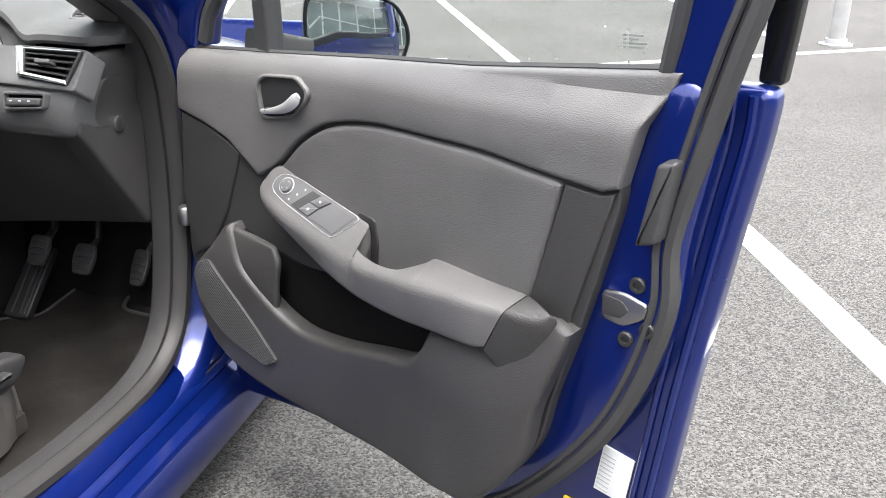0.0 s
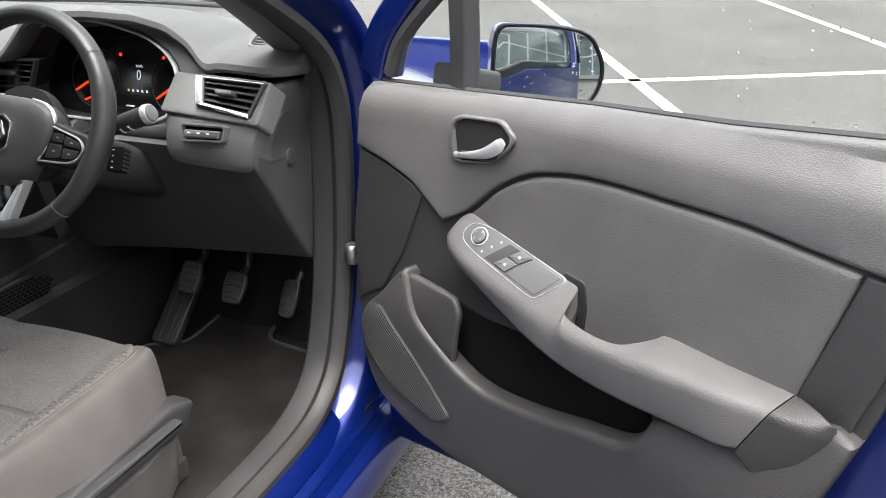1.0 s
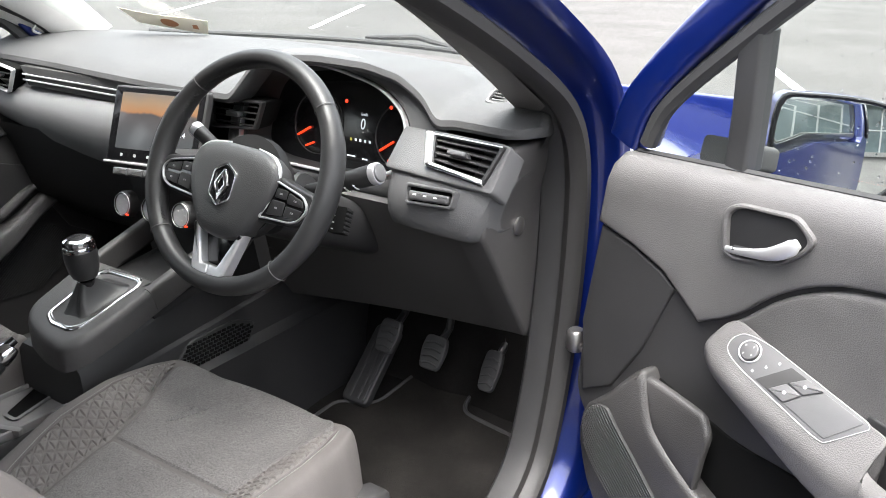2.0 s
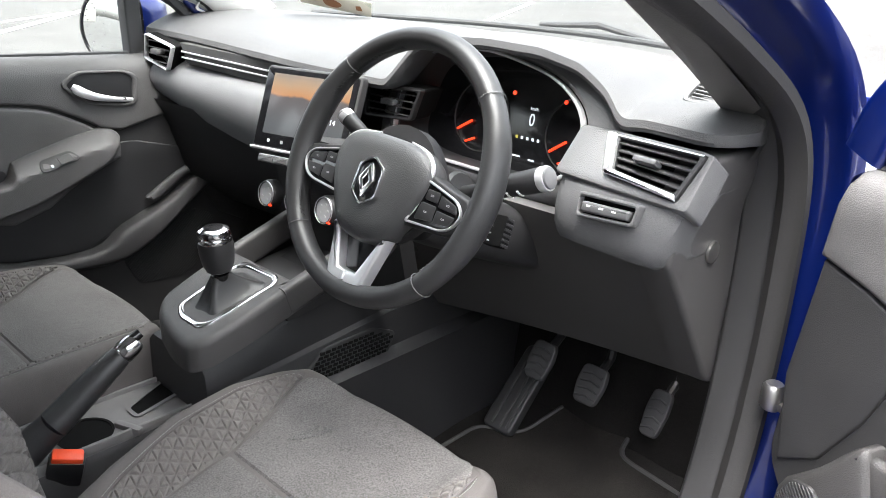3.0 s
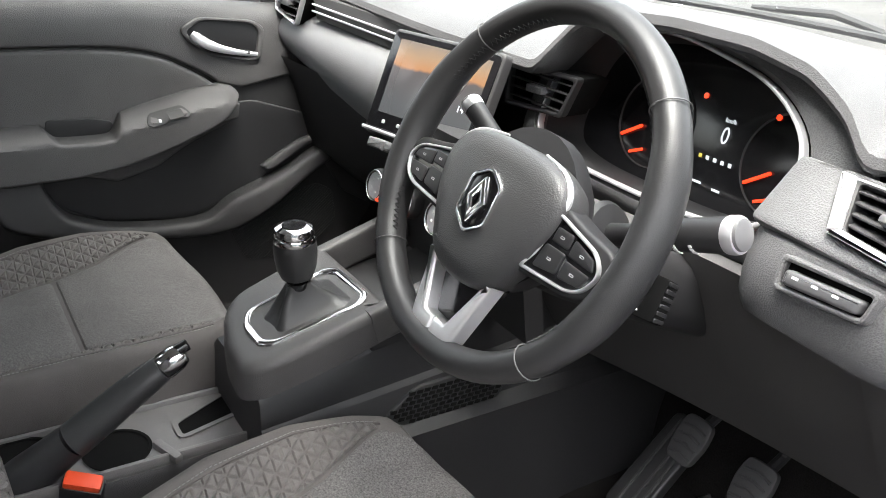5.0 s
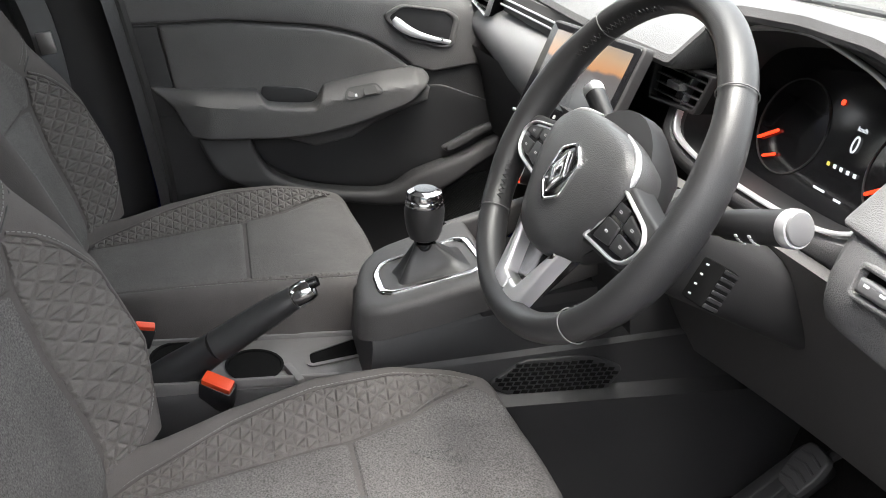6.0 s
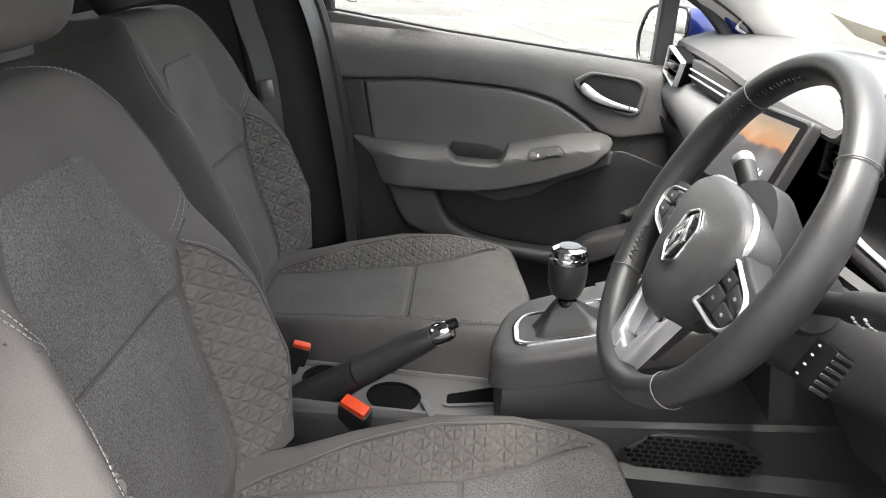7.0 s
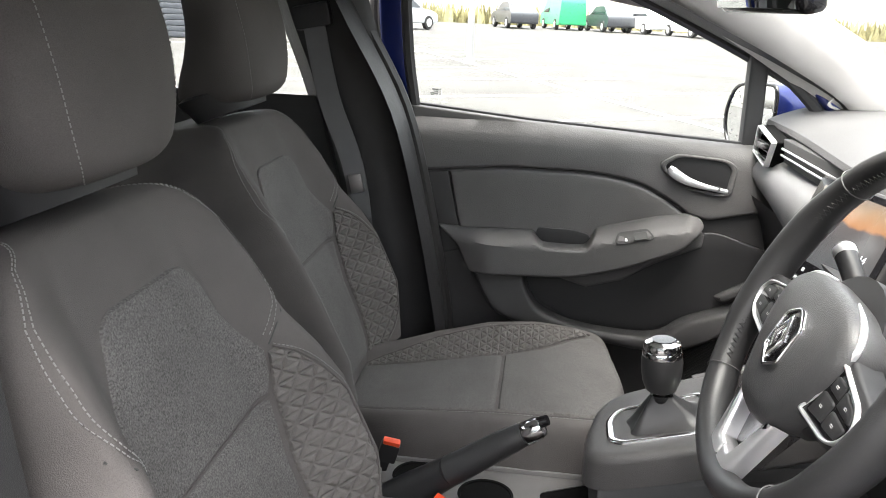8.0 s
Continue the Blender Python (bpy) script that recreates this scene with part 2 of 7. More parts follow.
M = {}
M["grain"] = mat("grained_black_plastic", (0.098, 0.095, 0.094), 0.45, bump=0.42, scale=620, grain="VORONOI", speck=0.12)
M["soft"] = mat("soft_dash_plastic", (0.1, 0.1, 0.102), 0.54, bump=0.5, scale=620, grain="VORONOI", speck=0.14, spec=0.35)
# same plastic as soft, darkened to offset the strong light on the dash top
M["top"] = mat("darkened_dash_plastic", (0.066, 0.066, 0.0673), 0.56, bump=0.5, scale=620, grain="VORONOI", speck=0.14, spec=0.3)
M["band"] = mat("satin_grey_band", (0.13, 0.13, 0.132), 0.55, bump=0.3, scale=620, grain="VORONOI", speck=0.1, spec=0.3)
M["insert"] = mat("door_insert_vinyl", (0.09, 0.087, 0.086), 0.5, bump=0.42, scale=620, grain="VORONOI", speck=0.12)
M["lower"] = mat("grained_lower_door_plastic", (0.031, 0.0297, 0.0293), 0.5, bump=0.42, scale=620, grain="VORONOI", speck=0.12)
M["knee"] = mat("knee_panel_plastic", (0.05, 0.048, 0.048), 0.5, bump=0.3, scale=900, grain="VORONOI", speck=0.12)
M["dark"] = mat("dark_plastic", (0.018, 0.018, 0.019), 0.5, bump=0.15, scale=800)
M["hard"] = mat("hard_grey_plastic", (0.027, 0.0265, 0.027), 0.55, bump=0.3, scale=1000, grain="VORONOI")
M["piano"] = mat("gloss_black", (0.008, 0.008, 0.009), 0.12, var=0.05, rough_var=0.04)
M["rubber"] = mat("black_rubber", (0.034, 0.034, 0.035), 0.6, bump=0.2, scale=400)
M["seal"] = mat("door_seal_rubber", (0.021, 0.02, 0.0197), 0.55, bump=0.2, scale=300)
M["blue"] = mat("metallic_blue_paint", (0.0015, 0.0125, 0.13), 0.3, metal=0.5, bump=0.02, scale=3000, var=0.06, coat=1.0, rough_var=0.05)
M["chrome"] = mat("chrome", (0.75, 0.75, 0.76), 0.1, metal=1.0, var=0.03, rough_var=0.04)
M["satin"] = mat("satin_silver", (0.72, 0.72, 0.73), 0.36, metal=0.75, var=0.04, rough_var=0.05)
M["steel"] = mat("galvanised_steel", (0.4, 0.39, 0.38), 0.4, metal=1.0, bump=0.2, scale=200)
M["fabric"] = mat("heather_grey_seat_cloth", (0.11, 0.105, 0.1025), 0.9, bump=1.0, scale=480, speck=0.42, sheen=0.0, rough_var=0.03, spec=0.2)
M["quilt"] = mat("quilted_seat_cloth", (0.125, 0.117, 0.112), 0.88, bump=0.6, scale=1200, speck=0.25, sheen=0.0, rough_var=0.03, spec=0.2)
M["bolster"] = mat("dark_bolster_cloth", (0.09, 0.083, 0.080), 0.8, bump=0.6, scale=900, speck=0.12, sheen=0.0, rough_var=0.05, spec=0.25)
M["thread"] = mat("grey_thread", (0.2, 0.195, 0.19), 0.8)
M["carpet"] = mat("black_carpet", (0.0095, 0.0088, 0.0086), 1.0, bump=1.0, scale=500, speck=0.6, var=0.25, sheen=0.0, rough_var=0.0, spec=0.1)
M["mat"] = mat("worn_floor_mat", (0.014, 0.0128, 0.012), 1.0, bump=1.0, scale=420, speck=0.6, var=0.5, var_scale=7, sheen=0.0, rough_var=0.0, spec=0.1)
M["leather"] = mat("black_leather", (0.024, 0.024, 0.0247), 0.42, bump=0.12, scale=800, grain="VORONOI", rough_var=0.1)
M["hub"] = mat("airbag_cover_plastic", (0.052, 0.052, 0.053), 0.42, bump=0.3, scale=650, grain="VORONOI")
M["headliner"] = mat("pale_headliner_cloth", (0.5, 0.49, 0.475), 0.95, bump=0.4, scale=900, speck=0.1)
M["red"] = mat("red_orange_plastic", (0.75, 0.07, 0.02), 0.4)
M["white"] = mat("white_print", (0.7, 0.7, 0.7), 0.6, var=0.03)
M["grey_print"] = mat("grey_print", (0.4, 0.4, 0.4), 0.6, var=0.03)
M["label"] = mat("white_paper_label", (0.72, 0.73, 0.72), 0.5, var=0.04)
M["yellow"] = mat("yellow_label", (0.75, 0.55, 0.03), 0.5, var=0.04)
M["switch"] = mat("satin_dark_grey_plastic", (0.09, 0.09, 0.092), 0.35, bump=0.1, scale=900)
M["tray"] = mat("grey_tray_plastic", (0.14, 0.135, 0.132), 0.5, bump=0.3, scale=700, grain="VORONOI")
M["seam"] = mat("wheel_seam_thread", (0.1, 0.1, 0.1), 0.7)
M["pillar"] = mat("shaded_pillar_trim", (0.1, 0.095, 0.092), 0.6, bump=0.3, scale=500, grain="VORONOI")
M["cap"] = mat("grey_button", (0.1, 0.1, 0.102), 0.4)
M["paper"] = mat("creased_paper", (0.7, 0.66, 0.55), 0.8, var=0.1)
M["brown"] = mat("brown_print", (0.32, 0.14, 0.06), 0.7)
M["etch"] = mat("etched_glass_grey", (0.22, 0.23, 0.22), 0.7, var=0.03)
M["worn"] = mat("rubbed_seat_cloth", (0.1, 0.097, 0.095), 0.9, bump=0.8, scale=620, speck=0.6, spec=0.2)
# near-black for dial faces; elsewhere it stands in for shade in recesses
M["pit"] = mat("black_and_recess_shade", (0.005, 0.005, 0.005), 0.9, spec=0.1)
M["shop_glass"] = mat("showroom_glass", (0.2, 0.25, 0.25), 0.08, var=0.35, var_scale=0.6)
M["ink"] = mat("black_ink", (0.03, 0.03, 0.03), 0.6, var=0.03)
M["belt"] = mat("seat_belt_webbing", (0.12, 0.12, 0.122), 0.65, bump=0.5, scale=900)
M["glass"] = glass("window_glass", (0.86, 0.9, 0.88))
M["windscreen"] = glass("windscreen_glass", (0.86, 0.9, 0.88))
M["mirror"] = mat("mirror_glass", (0.8, 0.82, 0.82), 0.02, metal=1.0, var=0.0, rough_var=0.0)
def water():
    m = bpy.data.materials.new("rain_water")
    m.use_nodes = True
    b = m.node_tree.nodes["Principled BSDF"]
    b.inputs["Transmission Weight"].default_value = 1.0
    b.inputs["IOR"].default_value = 1.33
    b.inputs["Roughness"].default_value = 0.03
    return m


M["drop"] = water()
M["needle"] = glow("red_needle", (1.0, 0.05, 0.015), 0.22)
M["dial"] = glow("white_dial_print", (0.75, 0.8, 0.85), 0.1)
M["green"] = glow("amber_lamp", (0.6, 0.5, 0.1), 0.1)
M["paint_line"] = mat("white_road_paint", (0.5, 0.5, 0.49), 0.8, bump=0.6, scale=120, var=0.1, speck=0.1)
M["render_wall"] = mat("grey_wall", (0.42, 0.4, 0.37), 0.9, bump=0.4, scale=60)
M["shutter"] = mat("dark_shutter_paint", (0.05, 0.055, 0.065), 0.5, bump=0.2, scale=60)
M["white_metal"] = mat("white_coated_metal", (0.75, 0.75, 0.73), 0.5)
M["car_silver"] = mat("silver_car_paint", (0.5, 0.52, 0.54), 0.3, metal=0.4, coat=0.6)
M["car_white"] = mat("white_car_paint", (0.75, 0.76, 0.76), 0.3, coat=0.6)
M["car_green"] = mat("green_car_paint", (0.02, 0.36, 0.14), 0.3, coat=0.6)
M["car_dark"] = mat("dark_car_paint", (0.03, 0.033, 0.04), 0.3, coat=0.6)
M["car_glass"] = mat("dark_car_glass", (0.02, 0.025, 0.028), 0.08, var=0.05)
M["tyre"] = mat("tyre_rubber", (0.02, 0.02, 0.02), 0.8)
M["grass"] = mat("dry_grass", (0.22, 0.2, 0.1), 0.95, bump=0.8, scale=40, var=0.4)
M["post"] = mat("galvanised_post", (0.3, 0.3, 0.3), 0.5, metal=0.3, bump=0.2, scale=50)


def tarmac():
    m = bpy.data.materials.new("worn_tarmac")
    m.use_nodes = True
    nt = m.node_tree
    nd, ln = nt.nodes, nt.links
    b = nd["Principled BSDF"]
    tc = nd.new("ShaderNodeTexCoord")
    vo = nd.new("ShaderNodeTexVoronoi")
    vo.inputs["Scale"].default_value = 210
    ln.new(tc.outputs["Object"], vo.inputs["Vector"])
    no = nd.new("ShaderNodeTexNoise")
    no.inputs["Scale"].default_value, no.inputs["Detail"].default_value = 0.7, 6
    ln.new(tc.outputs["Object"], no.inputs["Vector"])
    ramp = nd.new("ShaderNodeValToRGB")
    e = ramp.color_ramp.elements
    e[0].position, e[0].color = 0.0, (0.026, 0.0255, 0.025, 1)
    e[1].position, e[1].color = 1.0, (0.115, 0.113, 0.109, 1)
    mid = e.new(0.4)
    mid.color = (0.06, 0.059, 0.0575, 1)
    sep = nd.new("ShaderNodeSeparateColor")
    ln.new(vo.outputs["Color"], sep.inputs[0])
    ln.new(sep.outputs[0], ramp.inputs[0])
    mr = nd.new("ShaderNodeMapRange")
    mr.inputs["From Min"].default_value, mr.inputs["From Max"].default_value = 0.3, 0.7
    mr.inputs["To Min"].default_value, mr.inputs["To Max"].default_value = 0.85, 1.15
    ln.new(no.outputs[0], mr.inputs["Value"])
    sc = nd.new("ShaderNodeVectorMath")
    sc.operation = "SCALE"
    ln.new(ramp.outputs[0], sc.inputs[0])
    ln.new(mr.outputs[0], sc.inputs["Scale"])
    ln.new(sc.outputs[0], b.inputs["Base Color"])
    b.inputs["Roughness"].default_value = 0.9
    b.inputs["Specular IOR Level"].default_value = 0.15
    bp = nd.new("ShaderNodeBump")
    bp.inputs["Strength"].default_value, bp.inputs["Distance"].default_value = 0.7, 0.004
    ln.new(vo.outputs["Distance"], bp.inputs["Height"])
    bp.invert = True
    ln.new(bp.outputs[0], b.inputs["Normal"])
    return m


M["tarmac"] = tarmac()

# ---- ground and car park ----
def ground_patch():
    bm = bmesh.new()
    n = 48
    ring = [bm.verts.new((900 * math.cos(2 * math.pi * k / n), 900 * math.sin(2 * math.pi * k / n), GROUND)) for k in range(n)]
    bm.faces.new(ring)
    return bm


single("ground", ground_patch(), M["tarmac"], (0, 0, GROUND), "pale worn tarmac of an open car park", "ground", kind="structure")


def road_line(a, b, width=0.1):
    a, b = Vector((*a, 0)), Vector((*b, 0))
    d = (b - a).normalized()
    s = Vector((-d.y, d.x, 0)) * width / 2
    n = max(2, int((b - a).length / 0.25))
    rng = random.Random(int(a.x * 100) + 7)
    left, right = [], []
    for k in range(n + 1):
        p = a + (b - a) * k / n
        j = rng.uniform(-0.004, 0.004)
        left.append((p.x + s.x * (1 + j * 8), p.y + s.y * (1 + j * 8)))
        right.append((p.x - s.x * (1 - j * 8), p.y - s.y * (1 - j * 8)))
    bm = pad(left + right[::-1], GROUND, GROUND + 0.004, bev=0.001, segs=1, cap0=False)
    tagged(single("parking_line", bm, M["paint_line"], (a.x, a.y, GROUND), "white painted bay line on the tarmac", "road marking", group="parking lines", kind="structure"))


DIA = Vector((-0.38, 0.925))
CRO = Vector((0.854, 0.52))
BAY = Vector((-0.55, 0.835))
J = Vector((0.62, 5.5))


def bay(p, q):
    road_line((p.x, p.y), (q.x, q.y))


bay(J - DIA * 1.6, J + DIA * 9.5)
bay(J - CRO * 5.5, J + CRO * 11)
bay(Vector((2.85, 7.35)), Vector((0.7, 14.4)))
road_line((2.75, 0.14), (1.45, 4.13), 0.11)
road_line((-3.45, 8.1), (-5.3, 12.3))
road_line((-6.75, 8.2), (-8.7, 11.8))
road_line((-9.9, 8.2), (-12.0, 11.6))
road_line((-9.0, 2.6), (-12.4, 5.7), 0.12)
for k in range(7):
    c = Vector((0.835, 0.55)) * (-6.8 - 2.4 * k)
    bay(c + BAY * 2.5, c + BAY * 9.6)
road_line((-21.0, -3.55), (-7.2, 2.12), 0.12)


def lamp_post(x, y, lean, label):
    t = thing("lamp_post", (x, y, GROUND), label, "post", group="posts")
    part("pole", lathe([(0.075, 0), (0.075, 1.0), (0.07, 1.05), (0.055, 1.08), (0.05, 5.0)], 20, pose(x, y, GROUND, 0, lean, 0)), M["post"], t)
    part("base_plate", lathe([(0.15, 0), (0.15, 0.015), (0.1, 0.02), (0.095, 0.06)], 20, pose(x, y, GROUND)), M["post"], t)


lamp_post(3.21, 7.44, 0, "pale grey steel lamp post standing in the car park")
lamp_post(-16.86, -1.86, 0, "slim grey steel lamp post beside bay lines")


def parked_car(x, y, turn, paint, label, length=4.1, height=1.5, van=False):
    t = thing("parked_car", (x, y, GROUND), label, "car", group="parked cars")
    m = pose(x, y, GROUND, 0, 0, turn)
    h = length / 2
    if van:
        side = [(-h, 0.3), (h, 0.3), (h, 0.85), (h * 0.8, 0.98), (h * 0.5, height), (-h * 0.95, height), (-h, height - 0.2)]
    else:
        side = [(-h, 0.3), (h, 0.3), (h, 0.7), (h * 0.82, 0.86), (h * 0.45, 0.95), (h * 0.12, height - 0.05), (-h * 0.5, height), (-h * 0.88, 1.0), (-h, 0.9)]
    side = rounded(side, 0.12, 3)
    up = frame_map((0, 0, 0), (1, 0, 0), (0, 0, 1), (0, -1, 0))

    def shape(u, v, w):
        p = up(u, v, w)
        p.y *= 1 - 0.12 * smoothstep(0.85, height, v)
        return m @ p
    part("body", pad(side, -0.85, 0.85, shape, bev=0.06), paint, t)
    win = [(h * 0.36, 0.97), (h * 0.1, height - 0.14), (-h * 0.5, height - 0.1), (-h * 0.8, 1.0)]
    if van:
        win = [(h * 0.66, 0.98), (h * 0.44, height - 0.25), (h * 0.12, height - 0.25), (h * 0.12, 0.98)]
    for s in (-1, 1):
        part("window", pad(rounded(win, 0.05), s * 0.8, s * 0.853, shape, bev=0.004), M["car_glass"], t)
        for u in (-h * 0.62, h * 0.64):
            w = part("wheel", lathe([(0.30, -0.1), (0.32, -0.07), (0.32, 0.07), (0.30, 0.1), (0.2, 0.1)], 20, m @ pose(u, s * 0.78, 0.32, 90)), M["tyre"], t)
            part("rim", lathe([(0.2, -0.105), (0.19, -0.11), (0.05, -0.112), (0.05, 0.112), (0.19, 0.11), (0.2, 0.105)], 12, m @ pose(u, s * 0.78, 0.32, 90)), M["satin"], w)
    for w in (-0.55, 0.55):
        part("headlight", block((0.05, 0.34, 0.14), m @ pose(h - 0.03, w, 0.68), 0.03), M["white"], t)


for i, (x, y, a, p, label, van) in enumerate((
        (-50, -2.4, 200, "car_dark", "black hatchback parked at the far edge of the car park", False),
        (-52, 0.5, 196, "car_green", "bright green van parked beside a dark hatchback", True),
        (-51, 3.2, 198, "car_dark", "dark saloon parked beside a green van", False),
        (-50, 5.4, 200, "car_white", "white hatchback parked in the far row", False),
        (-47, 7.6, 200, "car_silver", "silver hatchback parked at the end of the row", False),
        (-38, -7.3, 150, "car_silver", "silver car parked near the far fence", False))):
    parked_car(x, y, a, M[p], label, van=van, height=1.85 if van else 1.48)


def verge():
    rng = random.Random(3)
    verts, faces = [], []
    for k in range(2600):
        y, x = rng.uniform(-40, 60), -58 - rng.random() * 5
        h = rng.uniform(0.4, 1.5)
        a = rng.uniform(0, 3.1)
        dx, dy = math.cos(a) * 0.3, math.sin(a) * 0.3
        i = len(verts)
        verts += [(x - dx, y - dy, GROUND), (x + dx, y + dy, GROUND), (x + rng.uniform(-.4, .4), y + rng.uniform(-.4, .4), GROUND + h)]
        faces.append((i, i + 1, i + 2))
    return mesh(verts, faces)


single("grass_verge", verge(), M["grass"], (-60, 0, GROUND), "dry straw-coloured grass along the far edge", "grass", kind="stuff")


def far_wall():
    bm = block((0.4, 130, 3.0), pose(-66, 10, GROUND + 1.5), 0.02)
    return bm


single("wall_far", far_wall(), M["render_wall"], (-66, 10, GROUND), "pale rendered wall behind the far row of cars", "wall", kind="structure")


def shutter_building():
    t = thing("store_building", (-21, -9.5, GROUND), "low brown-grey building with a dark roller shutter", "building")
    m = pose(-21.3, -9.0, GROUND, 0, 0, 20)
    part("wall", block((0.4, 16, 4.5), m @ pose(-0.45, -4.0, 2.25), 0.02), M["render_wall"], t)
    for k in range(18):
        part("shutter_slat", block((0.06, 4.0, 0.145), m @ pose(-0.2, -1.55, 0.1 + 0.15 * k), 0.02), M["shutter"], t)
    part("door_frame", block((0.2, 0.32, 3.0), m @ pose(-0.1, 0.62, 1.5), 0.02), M["white_metal"], t)


shutter_building()


def showroom():
    """The glazed building behind the camera, seen in the door mirror."""
    t = thing("showroom_building", (8.5, -10.5, GROUND), "white framed showroom with tall glass panes", "building")
    m = pose(8.5, -10.5, GROUND, 0, 0, 34)
    part("wall", block((36, 0.5, 1.6), m @ pose(0, 0.3, 5.6), 0.02), M["white_metal"], t)
    part("back_wall", block((36, 0.3, 6.0), m @ pose(0, -5, 3.0), 0.02), M["render_wall"], t)
    part("canopy", block((36, 2.6, 0.25), m @ pose(0, 1.2, 4.75), 0.05), M["white_metal"], t)
    part("plinth", block((36, 0.4, 0.4), m @ pose(0, 0.1, 0.2), 0.02), M["render_wall"], t)
    for k in range(25):
        part("mullion", block((0.14, 0.2, 4.5), m @ pose(-18 + 1.5 * k, 0.1, 2.35), 0.01), M["white_metal"], t)
    for k in range(24):
        part("pane", block((1.36, 0.02, 4.3), m @ pose(-17.25 + 1.5 * k, 0.1, 2.4), 0.004, 1), M["shop_glass"], t)
    part("rail", block((36, 0.12, 0.12), m @ pose(0, 0.16, 2.3), 0.01), M["white_metal"], t)


showroom()


grate = thing("drain_grate", (-0.25, 5.6, GROUND), "dark cast iron drain grate set in the tarmac", "drain grate")
gm = pose(-0.25, 5.6, GROUND + 0.004, 0, 0, 14)
part("frame", ring_pad([(-0.22, -0.14), (0.22, -0.14), (0.22, 0.14), (-0.22, 0.14)], [(-0.19, -0.11), (0.19, -0.11), (0.19, 0.11), (-0.19, 0.11)], -0.004, 0.006, lambda a, b, c: gm @ Vector((a, b, c)), 0.002), M["steel"], grate)
part("pit", pad([(-0.2, -0.12), (0.2, -0.12), (0.2, 0.12), (-0.2, 0.12)], -0.004, 0.0, lambda a, b, c: gm @ Vector((a, b, c)), 0.001), M["ink"], grate)
for k in range(8):
    part("bar", block((0.02, 0.22, 0.006), gm @ pose(-0.165 + 0.047 * k, 0, 0.002), 0.002), M["steel"], grate)

# ---- car body ----
car = thing("car_body", (0, 0, GROUND), "metallic blue hatchback body shell with the driver's door open", "car")

SEAL = [(0.715, -0.36, 0.34), (0.72, -0.25, 0.275), (0.722, -0.05, 0.245), (0.722, 0.12, 0.235), (0.722, 0.28, 0.245), (0.722, 0.375, 0.30), (0.722, 0.42, 0.40), (0.722, 0.45, 0.55),
        (0.72, 0.465, 0.72), (0.718, 0.455, 0.86), (0.712, 0.40, 0.955), (0.702, 0.27, 1.035), (0.685, 0.08, 1.125), (0.655, -0.15, 1.22), (0.63, -0.36, 1.29), (0.62, -0.52, 1.305),
        (0.61, -0.655, 1.25), (0.622, -0.615, 1.10), (0.642, -0.57, 0.93), (0.668, -0.52, 0.72), (0.695, -0.44, 0.48)]
SEAL_P = SEAL[:16] + [(0.655, -0.65, 1.26), (0.685, -0.595, 1.12), (0.70, -0.49, 0.92), (0.705, -0.43, 0.70), (0.71, -0.385, 0.48)]


def aperture(side, path):
    pts = curve([(side * x, y, z) for x, y, z in path], 5, True)
    mid = Vector((side * 0.7, 0, 0.75))
    loops_seal = []
    n = len(pts)
    for i, p in enumerate(pts):
        d = (pts[(i + 1) % n] - pts[i - 1]).normalized()
        out = Vector((side, 0, 0))
        rad = d.cross(out).normalized()
        if rad.dot(p - mid) < 0:
            rad = -rad
        out = rad.cross(d)
        if out.x * side < 0:
            out = -out
        prof = [(-0.006, -0.012), (-0.014, 0.0), (-0.012, 0.016), (-0.002, 0.026), (0.012, 0.027), (0.02, 0.016), (0.016, 0.002), (0.004, -0.012)]
        loops_seal.append([p + rad * a + out * b for a, b in prof])
    return pts, loops_seal


seal_pts, loops = aperture(1, SEAL)
seal_bm = loft(loops + [loops[0]], cap=False)
part("door_seal", seal_bm, M["seal"], car, "dark grey rubber seal round the door opening")
seal_pts2, loops2 = aperture(-1, SEAL_P)


def band(pts, offs, side):
    """A ribbon that follows the opening: offs are (outward from the opening's middle, towards the outside)."""
    mid = Vector((side * 0.7, -0.05, 0.75))
    n = len(pts)
    loops = []
    for i, p in enumerate(pts):
        rad = Vector((0, p.y - mid.y, p.z - mid.z)).normalized()
        d = (pts[(i + 1) % n] - pts[i - 1]).normalized()
        r2 = d.cross(Vector((side, 0, 0))).normalized()
        if r2.dot(rad) < 0:
            r2 = -r2
        loops.append([p + r2 * a + Vector((side, 0, 0)) * b for a, b in offs])
    bm = loft(loops + [loops[0]], cap=False, closed=False)
    bmesh.ops.remove_doubles(bm, verts=bm.verts, dist=1e-6)
    return bm


# painted step outside the seal and the inner pillar trim
part("door_frame_paint", band(seal_pts, [(0.012, 0.0), (0.026, 0.004), (0.036, 0.012), (0.044, 0.03), (0.05, 0.05), (0.06, 0.064), (0.075, 0.07)], 1), M["blue"], car)
part("pillar_trim", band(seal_pts, [(0.006, -0.004), (0.0, -0.02), (0.004, -0.06), (0.010, -0.066)], 1), M["hard"], car, "dark grey grained pillar and sill trim")
part("door_seal", loft(loops2 + [loops2[0]], cap=False), M["seal"], car)
part("pillar_trim", band(seal_pts2, [(0.006, -0.004), (0.0, -0.02), (0.004, -0.06), (0.012, -0.10)], -1), M["hard"], car)
part("door_frame_paint", band(seal_pts2, [(0.012, 0.0), (0.02, 0.002), (0.026, 0.006), (0.03, 0.012)], -1), M["blue"], car)

